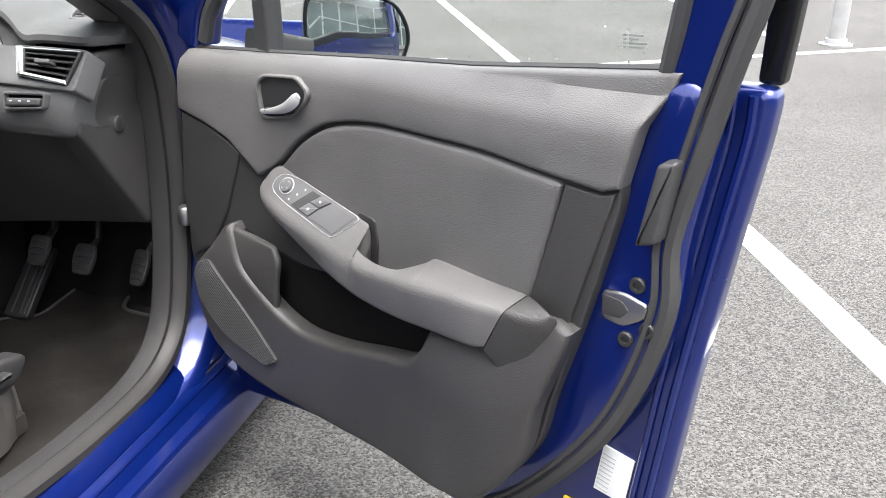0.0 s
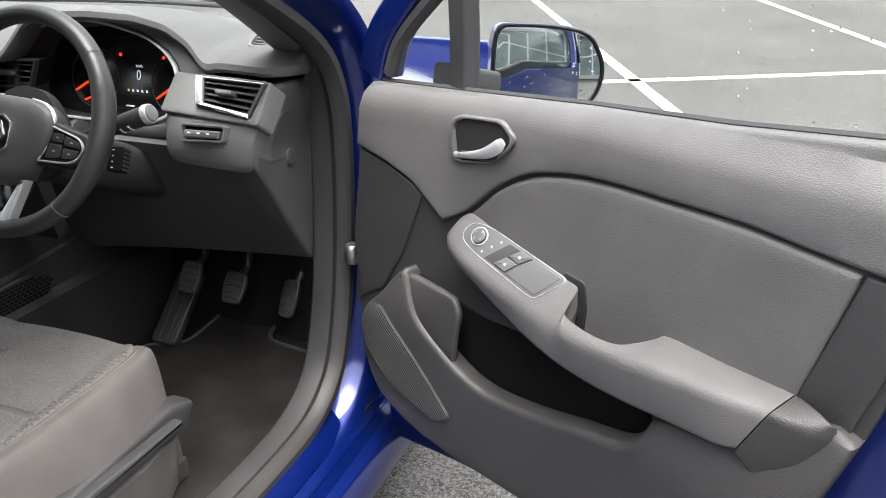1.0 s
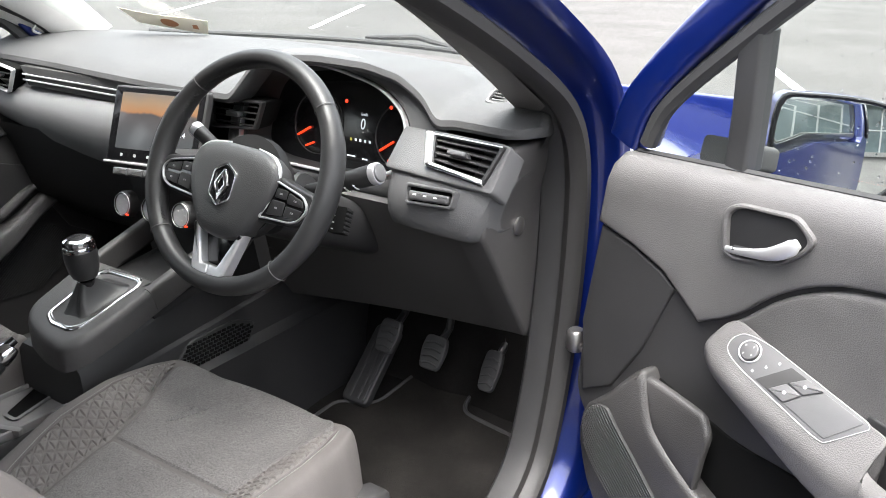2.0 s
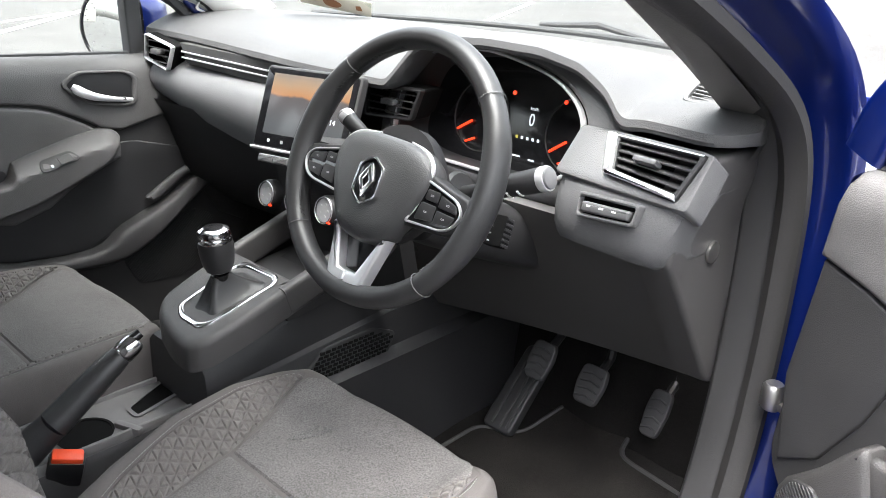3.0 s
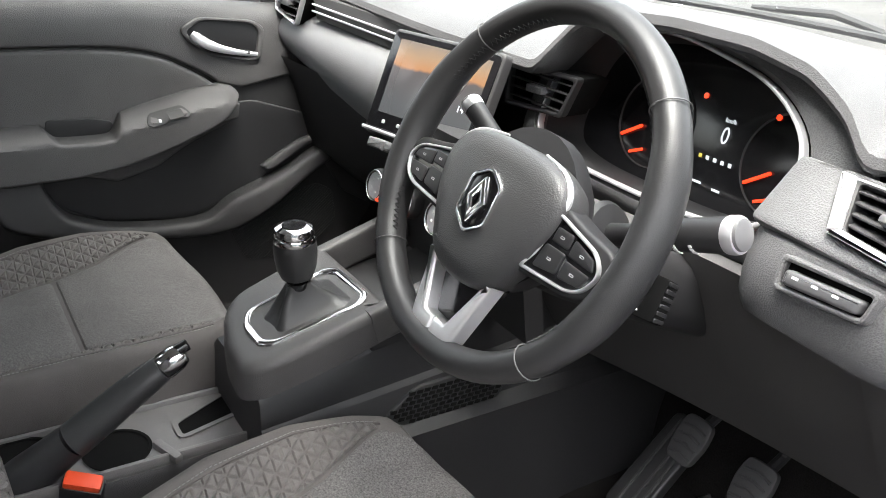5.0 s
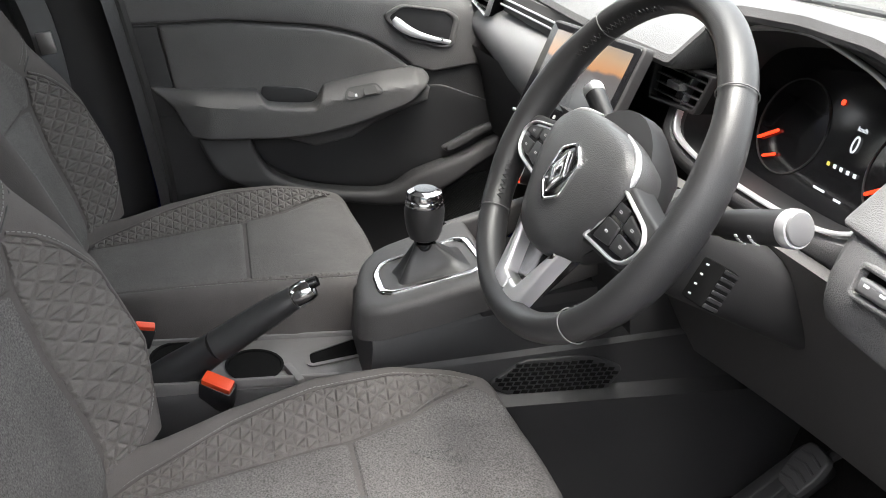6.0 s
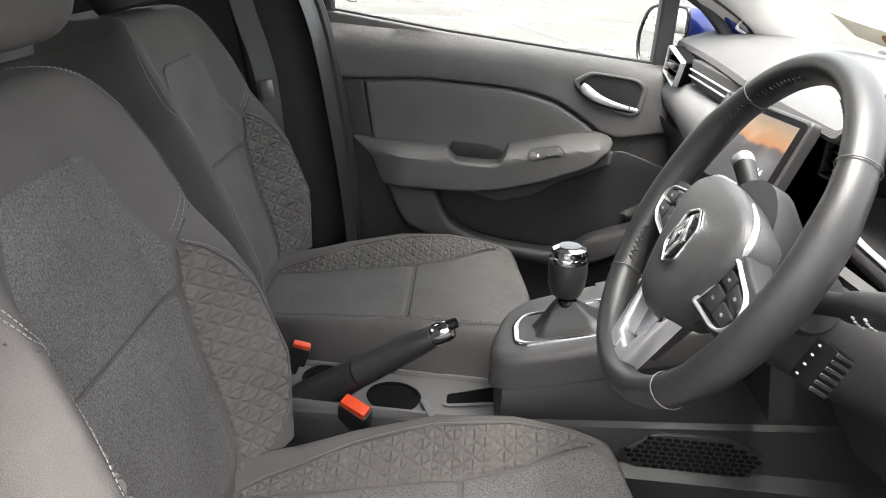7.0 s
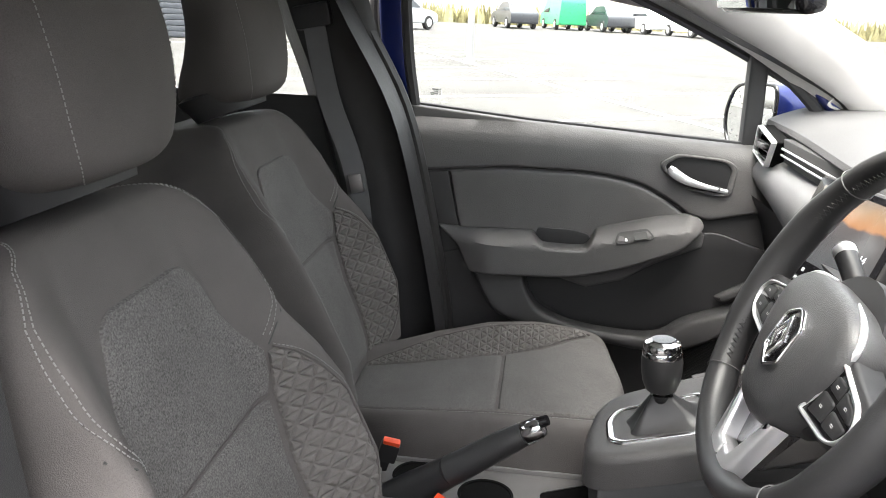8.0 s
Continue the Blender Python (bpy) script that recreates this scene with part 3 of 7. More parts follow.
# wide lower covers of the middle pillars
for s in (1, -1):
    pth = [(0.655, -0.69, 1.22), (0.672, -0.66, 1.10), (0.69, -0.60, 0.92), (0.70, -0.55, 0.70), (0.705, -0.51, 0.45), (0.71, -0.49, 0.25)]
    dx, dy = (0.035, -0.14) if s > 0 else (0.0, 0.0)
    part("pillar_cover", loft([[Vector((s * (x - dx + 0.02), y + 0.10, z)), Vector((s * (x - dx), y + 0.085, z)), Vector((s * (x - dx - 0.02), y + 0.02, z)), Vector((s * (x - dx - 0.015), y - 0.07, z)), Vector((s * (x - dx + 0.03), y - 0.11, z))] for x, y, z in curve([(a, b + dy, c) for a, b, c in pth], 4)], cap=False, closed=False), M["hard"], car, "dark moulded middle pillar cover")

# outer sill of the open side: stepped rocker
rocker = [(0.735, 0.235), (0.765, 0.215), (0.775, 0.19), (0.80, 0.185), (0.812, 0.165), (0.835, 0.16), (0.845, 0.14), (0.85, 0.09), (0.83, 0.04), (0.70, 0.03)]
for s in (1, -1):
    bm = loft([[Vector((s * (x - 0.012 * k * k), y, z)) for x, z in rocker] for k, y in ((0, -0.9), (0, -0.3), (0, 0.2), (0, 0.55), (0.6, 0.75))], cap=False, closed=False)
    part("sill", bm, M["blue"], car, "glossy blue stepped sill")
part("sill_strip", loft([[Vector((x, y, z)) for x, z in ((0.777, 0.196), (0.782, 0.199), (0.796, 0.194), (0.80, 0.189))] for y in (-0.9, 0.2, 0.62)], cap=False, closed=False), M["blue"], car)

# floor, tunnel and bulkhead
part("floor_pan", block((1.50, 3.3, 0.04), pose(0, -0.55, 0.14), 0.01), M["carpet"], car, "black carpeted floor")
part("bulkhead", sheet(lambda u, v: (-0.72 + 1.44 * u, 0.62 + 0.16 * v + 0.02 * math.sin(6 * u), 0.17 + 0.62 * v), 12, 8, 0.02), M["carpet"], car)

part("kick_panel", block((0.02, 0.24, 0.44), pose(-0.655, 0.54, 0.38), 0.006), M["hard"], car)
part("upper_bulkhead", block((1.34, 0.02, 0.24), pose(0, 0.56, 0.83), 0.004), M["dark"], car)

# roof, headliner, rear body
ROOF = [(-0.72, 1.22), (-0.66, 1.31), (-0.5, 1.365), (0, 1.39), (0.5, 1.365), (0.66, 1.31), (0.72, 1.22)]


def roof_sheet(drop, thick):
    ys = [(0.02, -0.05), (-0.2, -0.012), (-0.7, 0.0), (-1.3, -0.015), (-1.75, -0.08)]
    return loft([[Vector((x * (1 - drop * 0.3), y, z + dz - drop)) for x, z in ROOF] for y, dz in ys], cap=False, closed=False)


part("roof", roof_sheet(0.0, 0.02), M["blue"], car)
part("headliner", roof_sheet(0.03, 0.01), M["headliner"], car, "pale grey cloth headliner")
for s in (1, -1):
    # rear quarter and rear door seen through the windows
    part("rear_side", sheet(lambda u, v: (s * 0.80, -0.66 - 1.21 * u, 0.1 + 0.74 * v), 6, 8, 0.02), M["blue"], car)
    part("rear_trim", sheet(lambda u, v: (s * (0.72 - 0.02 * v), (-0.62 if s > 0 else -0.50) - 1.2 * u, 0.18 + 0.75 * v), 4, 4, 0.01), M["hard"], car)
    rp = [(s * 0.70, -1.20, 0.93), (s * 0.66, -1.28, 1.15), (s * 0.62, -1.38, 1.34)]
    part("rear_pillar", sweep(curve(rp, 4), [(-0.12, -0.03), (0.12, -0.03), (0.14, 0.03), (-0.14, 0.03)], (s, 0, 0)), M["hard"], car)
    pane = part("rear_window", sheet(lambda u, v: (s * (0.725 - 0.09 * v), -0.64 - 0.62 * u - 0.05 * v, 0.93 + 0.38 * v), 3, 3), M["glass"], car)
    pane.visible_shadow = False
part("tailgate", sheet(lambda u, v: (-0.72 + 1.44 * u, -1.95 + 0.12 * v, 0.1 + 0.85 * v), 4, 4, 0.04), M["blue"], car)
rw = part("rear_screen", sheet(lambda u, v: ((-0.62 + 1.24 * u) * (1 - 0.12 * v), -1.83 + 0.22 * v, 0.95 + 0.36 * v), 4, 4), M["glass"], car)
rw.visible_shadow = False

# windscreen with its side pillars
WS0 = [(-0.66, 0.44), (-0.5, 0.60), (-0.25, 0.72), (0, 0.775), (0.25, 0.765), (0.5, 0.69), (0.66, 0.52)]
WS1 = [(-0.55, -0.13), (-0.42, -0.06), (-0.2, -0.01), (0, 0.0), (0.2, -0.01), (0.42, -0.06), (0.55, -0.13)]


def screen_sheet(k=0.0):
    rows = []
    for j in range(9):
        v = j / 8
        rows.append([Vector((a[0] + (b[0] - a[0]) * v, a[1] + (b[1] - a[1]) * v, 0.955 + 0.385 * v + 0.03 * math.sin(v * 3.14) + k)) for a, b in zip(WS0, WS1)])
    return loft(rows, cap=False, closed=False)


ws = part("windscreen", screen_sheet(), M["windscreen"], car, "clear windscreen with rain drops")
ws.visible_shadow = False
LOWER = [(0.57, -0.25, 1.27), (0.60, -0.10, 1.21), (0.625, 0.02, 1.157), (0.637, 0.13, 1.108), (0.652, 0.30, 1.01), (0.66, 0.43, 0.93)]
UPPER = [(0.50, -0.10, 1.325), (0.535, 0.05, 1.262), (0.56, 0.17, 1.20), (0.575, 0.29, 1.135), (0.585, 0.42, 1.06), (0.585, 0.53, 0.965)]
for s in (1, -1):
    lo, hi = curve(LOWER, 5), curve(UPPER, 5)
    if s > 0:
        hi = [a.lerp(b, 0.55 - 0.4 * k / (len(lo) - 1)) for k, (a, b) in enumerate(zip(lo, hi))]
    rows = []
    for a, b in zip(lo, hi):
        mid = (a + b) / 2 + Vector((-0.018, -0.012, -0.004))
        rows.append([Vector((s * p.x, p.y, p.z)) for p in (a + Vector((0.03, 0.01, 0)), a, a.lerp(mid, 0.5) + Vector((-0.008, 0, 0)), mid, b.lerp(mid, 0.5) + Vector((-0.004, 0, 0)), b, b + Vector((0.01, 0.03, 0.01)))])
    # driver's cover takes a darker grey for the shade on its inner side
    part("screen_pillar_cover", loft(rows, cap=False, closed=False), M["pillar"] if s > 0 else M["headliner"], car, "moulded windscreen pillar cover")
sp = frame_map((-0.628, 0.415, 0.985), (-0.25, 0.9, -0.35), (0.2, 0.35, 0.8), (0.9, -0.25, 0.1))
tw = part("tweeter_cover", ring_pad(rounded([(-0.05, -0.03), (0.045, -0.03), (0.035, 0.03), (-0.035, 0.035)], 0.012), rounded([(-0.044, -0.025), (0.039, -0.025), (0.03, 0.025), (-0.03, 0.029)], 0.01), -0.004, 0.003, sp, 0.001), M["headliner"], car)
# bonnet and wings ahead of the windscreen
part("bonnet", sheet(lambda u, v: ((-0.78 + 1.56 * u), 0.62 + 0.95 * v + 0.12 * (1 - (2 * u - 1) ** 2) * (1 - v), 0.895 - 0.05 * v - 0.14 * v * v - 0.10 * abs(2 * u - 1) ** 3), 20, 12, 0.01), M["blue"], car)
for s in (1, -1):
    part("wing", sheet(lambda u, v: (s * (0.79 + 0.075 * math.sin(v * 2.6)), 0.53 + 1.0 * u, 0.82 - 0.08 * u - 0.64 * v), 12, 10, 0.01), M["blue"], car)
part("front_closure", block((1.5, 0.04, 0.6), pose(0, 1.57, 0.5), 0.01), M["blue"], car)
for s in (1, -1):
    w = part("front_wheel", lathe([(0.22, -0.1), (0.29, -0.1), (0.31, -0.07), (0.31, 0.07), (0.29, 0.1), (0.22, 0.1)], 32, pose(s * 0.75, 0.98, GROUND + 0.31, 0, 90, 0)), M["tyre"], car)
# scuttle panel under the windscreen
part("scuttle", sheet(lambda u, v: (-0.66 + 1.32 * u, 0.50 + 0.28 * (1 - (2 * u - 1) ** 2) + 0.14 * v, 0.925 - 0.01 * v), 16, 2, 0.01), M["rubber"], car)
wiper = [(x, y + 0.012, 0.966) for x, y in ((-0.52, 0.60), (-0.3, 0.70), (-0.05, 0.775), (0.2, 0.785), (0.42, 0.735), (0.54, 0.665))]
wp = part("wiper", tube(curve(wiper, 5), 0.0065, 8), M["rubber"], car, "black wiper resting below the windscreen")
part("wiper_arm", tube([(0.30, 0.80, 0.965), (0.16, 0.812, 0.985), (0.02, 0.80, 0.975)], [0.006, 0.008, 0.005], 8), M["rubber"], wp)
# check strap and hinge on the front pillar
part("check_strap", merge(block((0.09, 0.03, 0.012), pose(0.80, 0.42, 0.545, 0, 0, -25), 0.004), lathe([(0.012, -0.02), (0.016, -0.015), (0.016, 0.015), (0.012, 0.02)], 12, pose(0.762, 0.425, 0.555))), M["steel"], car, "bare steel check strap with a bolt")

# ---- front doors ----
WB_U = [-0.1, 0, 0.2, 0.36, 0.50, 0.72, 0.95, 1.15]
WB_W = [0.01, 0.0, -0.034, -0.038, -0.024, 0.022, 0.060, 0.065]
PU = [-0.1, 0, 0.24, 0.38, 1.1, 1.25]
PY = [0.54, 0.45, 0.232, 0.09, -0.476, -0.60]
PXU = [-0.1, 0, 0.24, 0.38, 0.6, 1.1, 1.25]
PX = [-0.57, -0.60, -0.663, -0.71, -0.725, -0.738, -0.74]


def smooth_table(u, xs, ys, r=0.05):
    return sum(interp(u + d * r, xs, ys) for d in (-1, -0.5, 0, 0.5, 1)) / 5


def driver_map(u, v, w):
    a = 0.01 + 0.93 * u
    b = smooth_table(a, WB_U, WB_W) + w
    return Vector((0.785 + 0.911 * a - 0.4115 * b, 0.40 - 0.4115 * a - 0.911 * b, v + 0.012 + 0.045 * u))


def passenger_map(u, v, w):
    return Vector((smooth_table(u, PXU, PX) + w, interp(u, PU, PY), v))


SEAM = [(0.213, 0.664), (0.273, 0.694), (0.332, 0.742), (0.396, 0.775), (0.461, 0.791), (0.555, 0.80), (0.682, 0.801), (0.803, 0.80), (0.896, 0.792), (0.968, 0.786), (1.025, 0.781)]


def v2(pts, n=4, closed=False):
    return [(p.x, p.y) for p in curve([(a, b, 0) for a, b in pts], n, closed)]


def soft_loop(pts, radii, n=4):
    """A closed loop with each corner rounded by its own radius."""
    out = []
    for k, (p, r) in enumerate(zip(pts, radii)):
        a, b = pts[k - 1] - p, pts[(k + 1) % len(pts)] - p
        a, b = a * min(r / max(a.length, 1e-6), 0.45), b * min(r / max(b.length, 1e-6), 0.45)
        out += [p + a * (1 - f) ** 2 + b * f ** 2 for f in (i / n for i in range(n + 1))]
    return out


# driver's armrest: inner edge, top crease and lower edge along its length
ARM_IN = [(0.266, 0.678, 0.02), (0.275, 0.688, 0.018), (0.295, 0.697, 0.018), (0.34, 0.682, 0.018), (0.387, 0.667, 0.018), (0.452, 0.650, 0.018), (0.515, 0.639, 0.018), (0.538, 0.632, 0.018), (0.536, 0.616, 0.026), (0.529, 0.601, 0.036), (0.541, 0.594, 0.043), (0.575, 0.591, 0.048), (0.61, 0.592, 0.051), (0.653, 0.597, 0.050), (0.681, 0.605, 0.036), (0.702, 0.612, 0.018), (0.72, 0.618, 0.009), (0.815, 0.617, 0.009), (0.875, 0.618, 0.010), (0.916, 0.619, 0.012)]
ARM_CREASE = [(0.256, 0.662, 0.036), (0.260, 0.655, 0.046), (0.285, 0.636, 0.056), (0.345, 0.613, 0.063), (0.411, 0.597, 0.067), (0.46, 0.588, 0.069), (0.505, 0.580, 0.070), (0.522, 0.579, 0.071), (0.535, 0.579, 0.071), (0.545, 0.579, 0.071), (0.558, 0.579, 0.071), (0.59, 0.580, 0.071), (0.62, 0.583, 0.071), (0.66, 0.587, 0.071), (0.69, 0.590, 0.071), (0.71, 0.593, 0.070), (0.73, 0.596, 0.070), (0.811, 0.604, 0.068), (0.865, 0.606, 0.062), (0.903, 0.607, 0.056)]
ARM_LOW = [(0.255, 0.650, 0.034), (0.259, 0.634, 0.043), (0.287, 0.613, 0.052), (0.345, 0.587, 0.058), (0.41, 0.557, 0.060), (0.46, 0.537, 0.061), (0.505, 0.525, 0.062), (0.525, 0.521, 0.062), (0.537, 0.519, 0.062), (0.547, 0.518, 0.062), (0.558, 0.517, 0.062), (0.59, 0.516, 0.062), (0.62, 0.516, 0.062), (0.66, 0.518, 0.062), (0.69, 0.520, 0.062), (0.71, 0.522, 0.062), (0.73, 0.524, 0.062), (0.80, 0.530, 0.062), (0.842, 0.533, 0.062), (0.868, 0.540, 0.060)]
ARM_END = [((0.918, 0.619, 0.012), (0.905, 0.607, 0.056), (0.868, 0.536, 0.059)), ((0.94, 0.618, 0.018), (0.925, 0.605, 0.053), (0.89, 0.515, 0.053)), ((0.962, 0.615, 0.026), (0.945, 0.602, 0.047), (0.91, 0.50, 0.045)), ((0.971, 0.612, 0.029), (0.960, 0.597, 0.040), (0.925, 0.49, 0.036)), ((0.976, 0.608, 0.024), (0.974, 0.588, 0.026), (0.935, 0.48, 0.026))]


def driver_armrest(door):
    """The armrest with a flat switch pod, pull notch and flush rear end; gives the pod's plane back."""
    D = driver_map
    o, e = D(*ARM_IN[2]), D(*ARM_IN[6])
    q = (D(*ARM_CREASE[2]) + D(*ARM_CREASE[6])) / 2 - (o + e) / 2
    e1 = (e - o).normalized()
    e2 = (q - e1 * q.dot(e1)).normalized()
    n = e1.cross(e2)
    n = n if n.z > 0 else -n

    def pod(p, k):
        p = D(*p)
        return p - n * (p - o).dot(n) * (smoothstep(0, 2, k) * smoothstep(10, 6, k))
    ins = curve([pod(p, k) for k, p in enumerate(ARM_IN)], 4)
    cre = curve([pod(p, k) for k, p in enumerate(ARM_CREASE)], 4)
    low = curve([D(*p) for p in ARM_LOW], 4)
    out = D(0.5, 0.6, 0.1) - D(0.5, 0.6, 0)
    loops = []
    for k, (a, b, c) in enumerate(zip(ins, cre, low)):
        notch = smoothstep(6.8, 7.2, k / 4) * smoothstep(16, 15, k / 4)
        back = c - out * 0.5
        under = a - Vector((0, 0, 0.035)) - out * (0.08 * (1 - notch))
        loops.append(soft_loop([a, b, c, back, under], (0.005, 0.016, 0.010, 0.002, 0.002)))
    part("armrest", loft(loops), M["insert"], door, "grained armrest with a pull grip")
    loops = []
    rows = [curve([D(*p) for p in line], 3) for line in zip(*ARM_END)]
    for a, b, c in zip(*rows):
        loops.append(soft_loop([a, b, c, c - out * 0.4, a - Vector((0, 0, 0.03)) - out * 0.1], (0.005, 0.010, 0.006, 0.002, 0.002)))
    # dark plate added as the shade behind the pull notch
    part("grip_shade", pad(rounded([(0.50, 0.645), (0.548, 0.640), (0.556, 0.60), (0.55, 0.54), (0.50, 0.56)], 0.008), 0.004, 0.0128, D, 0.003, 0.03), M["dark"], door)
    part("armrest_end", loft(loops), M["lower"], door, "moulded shoulder behind the armrest")

    def flat(u, v, w):
        return o + e1 * u + e2 * v + n * w
    return flat


def front_door(name, D, driver):
    at = D(0.5, 0, 0)
    label = ("open driver's door with black grained trim and blue metal edge" if driver else "closed passenger door with black grained trim")
    door = thing(name, (at.x, at.y, 0.15), label, "car door", group="front doors", shift=(0, 0, 0) if driver else (0.003, -0.02, -0.004))

    def up(u, v, w):
        roll = smoothstep(0.845, 0.905, v)
        return D(u, v - 0.006 * roll, w - 0.035 * roll * roll)

    def low(u, v, w):
        rear = 0.012 * smoothstep(0.6, 0.8, u) * smoothstep(0.975, 0.90, u) if driver else 0.0
        return D(u, v, w + (0.035 + rear) * smoothstep(0.66, 0.45, v) * smoothstep(-0.05, 0.1, u))

    # lower carrier panel
    base = [(0.012, 0.80), (-0.004, 0.651), (-0.02, 0.468), (0.03, 0.39), (0.087, 0.301), (0.203, 0.233), (0.397, 0.213), (0.819, 0.252), (0.887, 0.30), (0.943, 0.385), (0.961, 0.469), (1.002, 0.59), (1.047, 0.757), (1.05, 0.80)]
    carrier = part("carrier_panel", pad(rounded(base, 0.03), -0.03, 0.0, D, 0.004, 0.05), M["hard"], door)
    # upper roll below the window
    top = [(0.024, 0.892), (0.237, 0.889), (0.5, 0.895), (0.745, 0.904), (1.1, 0.926)]
    lead = [(0.137, 0.727), (0.079, 0.754), (0.009, 0.778)]
    seam = v2(SEAM, 4)[::-1]
    if not driver:
        seam = [p for p in seam if p[0] > 0.315]
        lead = [(0.275, 0.722), (0.20, 0.745), (0.137, 0.758), (0.079, 0.772), (0.009, 0.79)]
    outline = top + [(1.088, 0.901), (1.067, 0.86), (1.049, 0.788)] + seam + lead
    part("upper_trim", pad(outline, -0.02, 0.012, up, 0.006, 0.028), M["grain"], door, "soft grained black upper trim")
    # padded insert
    ins = [(a + 0.004, b - 0.006) for a, b in v2(SEAM, 4) if a < 0.965 and a > 0.26]
    ins = ins + [(0.962, 0.778), (0.912, 0.60), (0.696, 0.565), (0.55, 0.535), (0.45, 0.56), (0.28, 0.66)]
    part("insert_panel", pad(ins, -0.01, 0.010, D, 0.008, 0.028), M["insert"], door, "padded grained insert")
    part("rear_strip", pad([(0.966, 0.780), (1.022, 0.776), (1.044, 0.782), (0.99, 0.61), (0.985, 0.585), (0.91, 0.60)], -0.01, 0.007, D, 0.004, 0.04), M["lower"] if driver else M["hard"], door)
    part("front_strip", pad([(0.012, 0.771), (0.078, 0.748), (0.134, 0.721), (0.16, 0.70), (0.11, 0.58), (0.06, 0.50), (0.0, 0.47), (-0.012, 0.60)], -0.01, 0.006, D, 0.004, 0.04), M["hard"], door)
    # pocket: a shallow back plate, its colour carrying the shade of the depth
    pocket = [(0.12, 0.56), (0.20, 0.53), (0.31, 0.50), (0.42, 0.50), (0.55, 0.49), (0.70, 0.50), (0.70, 0.40), (0.60, 0.32), (0.37, 0.30), (0.24, 0.34), (0.13, 0.46)]
    if not driver:
        pocket = [(0.10, 0.66), (0.27, 0.70), (0.34, 0.66), (0.543, 0.60), (0.735, 0.575), (0.733, 0.548), (0.688, 0.490), (0.586, 0.452), (0.376, 0.442), (0.30, 0.49), (0.191, 0.54), (0.12, 0.58)]
    part("shaded_pocket_back", pad(rounded(pocket, 0.03), -0.01, 0.004, D, 0.003, 0.05), M["pit"] if driver else M["dark"], door, "storage pocket back with the inner shade in its colour")
    shell_top = [(0.045, 0.472), (0.09, 0.512), (0.12, 0.55), (0.137, 0.563), (0.15, 0.553), (0.176, 0.495), (0.204, 0.465), (0.242, 0.438), (0.296, 0.407), (0.368, 0.388), (0.479, 0.397), (0.591, 0.423), (0.66, 0.441), (0.695, 0.458), (0.719, 0.485), (0.74, 0.52), (0.80, 0.53), (0.86, 0.55), (0.91, 0.59), (0.975, 0.60)]
    shell_bot = [(1.002, 0.59), (0.961, 0.469), (0.943, 0.385), (0.887, 0.305), (0.819, 0.258), (0.60, 0.226), (0.397, 0.213), (0.203, 0.233), (0.087, 0.301), (0.032, 0.398), (0.034, 0.452)]
    if not driver:
        shell_top = [(0.06, 0.635), (0.14, 0.590), (0.191, 0.555), (0.30, 0.500), (0.345, 0.462), (0.40, 0.449), (0.50, 0.450), (0.586, 0.458), (0.66, 0.478), (0.695, 0.50), (0.722, 0.54), (0.738, 0.572), (0.88, 0.572), (0.89, 0.585)]
        shell_bot = [(0.885, 0.57), (0.872, 0.553), (0.84, 0.505), (0.80, 0.468), (0.70, 0.442), (0.55, 0.428), (0.35, 0.418), (0.25, 0.465), (0.144, 0.545), (0.06, 0.595)]
    part("pocket_shell", pad(v2(shell_top, 3) + v2(shell_bot, 3), -0.02, 0.017 if driver else 0.022, low, 0.012, 0.03, 4), M["lower"] if driver else M["hard"], door, "grained lower trim with a pocket lip")
    # fin in front of the pocket
    fin = [(0.138, 0.552), (0.15, 0.556), (0.172, 0.552), (0.265, 0.536), (0.285, 0.51), (0.275, 0.41), (0.225, 0.44), (0.18, 0.48)]
    if not driver:
        fin = [(0.09, 0.625), (0.14, 0.603), (0.23, 0.548), (0.25, 0.56), (0.17, 0.61), (0.10, 0.64)]
    part("pocket_fin", pad(rounded(fin, 0.01), 0.0, 0.010, low, 0.008, 0.03), M["lower"] if driver else M["hard"], door)
    # speaker grille with slanted ribs
    spk = [(0.063, 0.476), (0.096, 0.481), (0.116, 0.459), (0.277, 0.296), (0.236, 0.276), (0.137, 0.312), (0.055, 0.389), (0.04, 0.439)]
    spk = [(a + 0.004, b + 0.01) for a, b in spk]
    if not driver:
        spk = [(0.08, 0.50), (0.115, 0.515), (0.165, 0.50), (0.30, 0.405), (0.27, 0.34), (0.15, 0.35), (0.07, 0.43)]
    gmap, gw = (low, -0.005) if driver else (D, -0.0235)
    grille = part("speaker_grille", pad(rounded(spk, 0.012), 0.015 + gw, 0.0265 + gw, gmap, 0.001, 0.03), M["dark"], door, "ribbed speaker grille")
    a, d = Vector((0.085, 0.475)), Vector((0.70, -0.714))
    nrm = Vector((-d.y, d.x))
    ribs = []
    poly = [Vector(p) for p in rounded(spk, 0.012)]
    for k in range(-26, 20):
        o = a + nrm * (k * 0.0052)
        hits = []
        for p, q in zip(poly, poly[1:] + poly[:1]):
            s1, s2 = (p - o).dot(nrm), (q - o).dot(nrm)
            if s1 * s2 < 0:
                x = p + (q - p) * (s1 / (s1 - s2))
                hits.append((x - o).dot(d))
        if len(hits) >= 2:
            lo, hi = min(hits) + 0.002, max(hits) - 0.002
            if hi - lo > 0.01:
                line = [o + d * (lo + (hi - lo) * j / 8) for j in range(9)]
                ribs.append(tube([gmap(p.x, p.y, 0.0272 + gw) for p in line], 0.0014, 5))
    part("ribbing", merge(*ribs), M["hard"], grille)
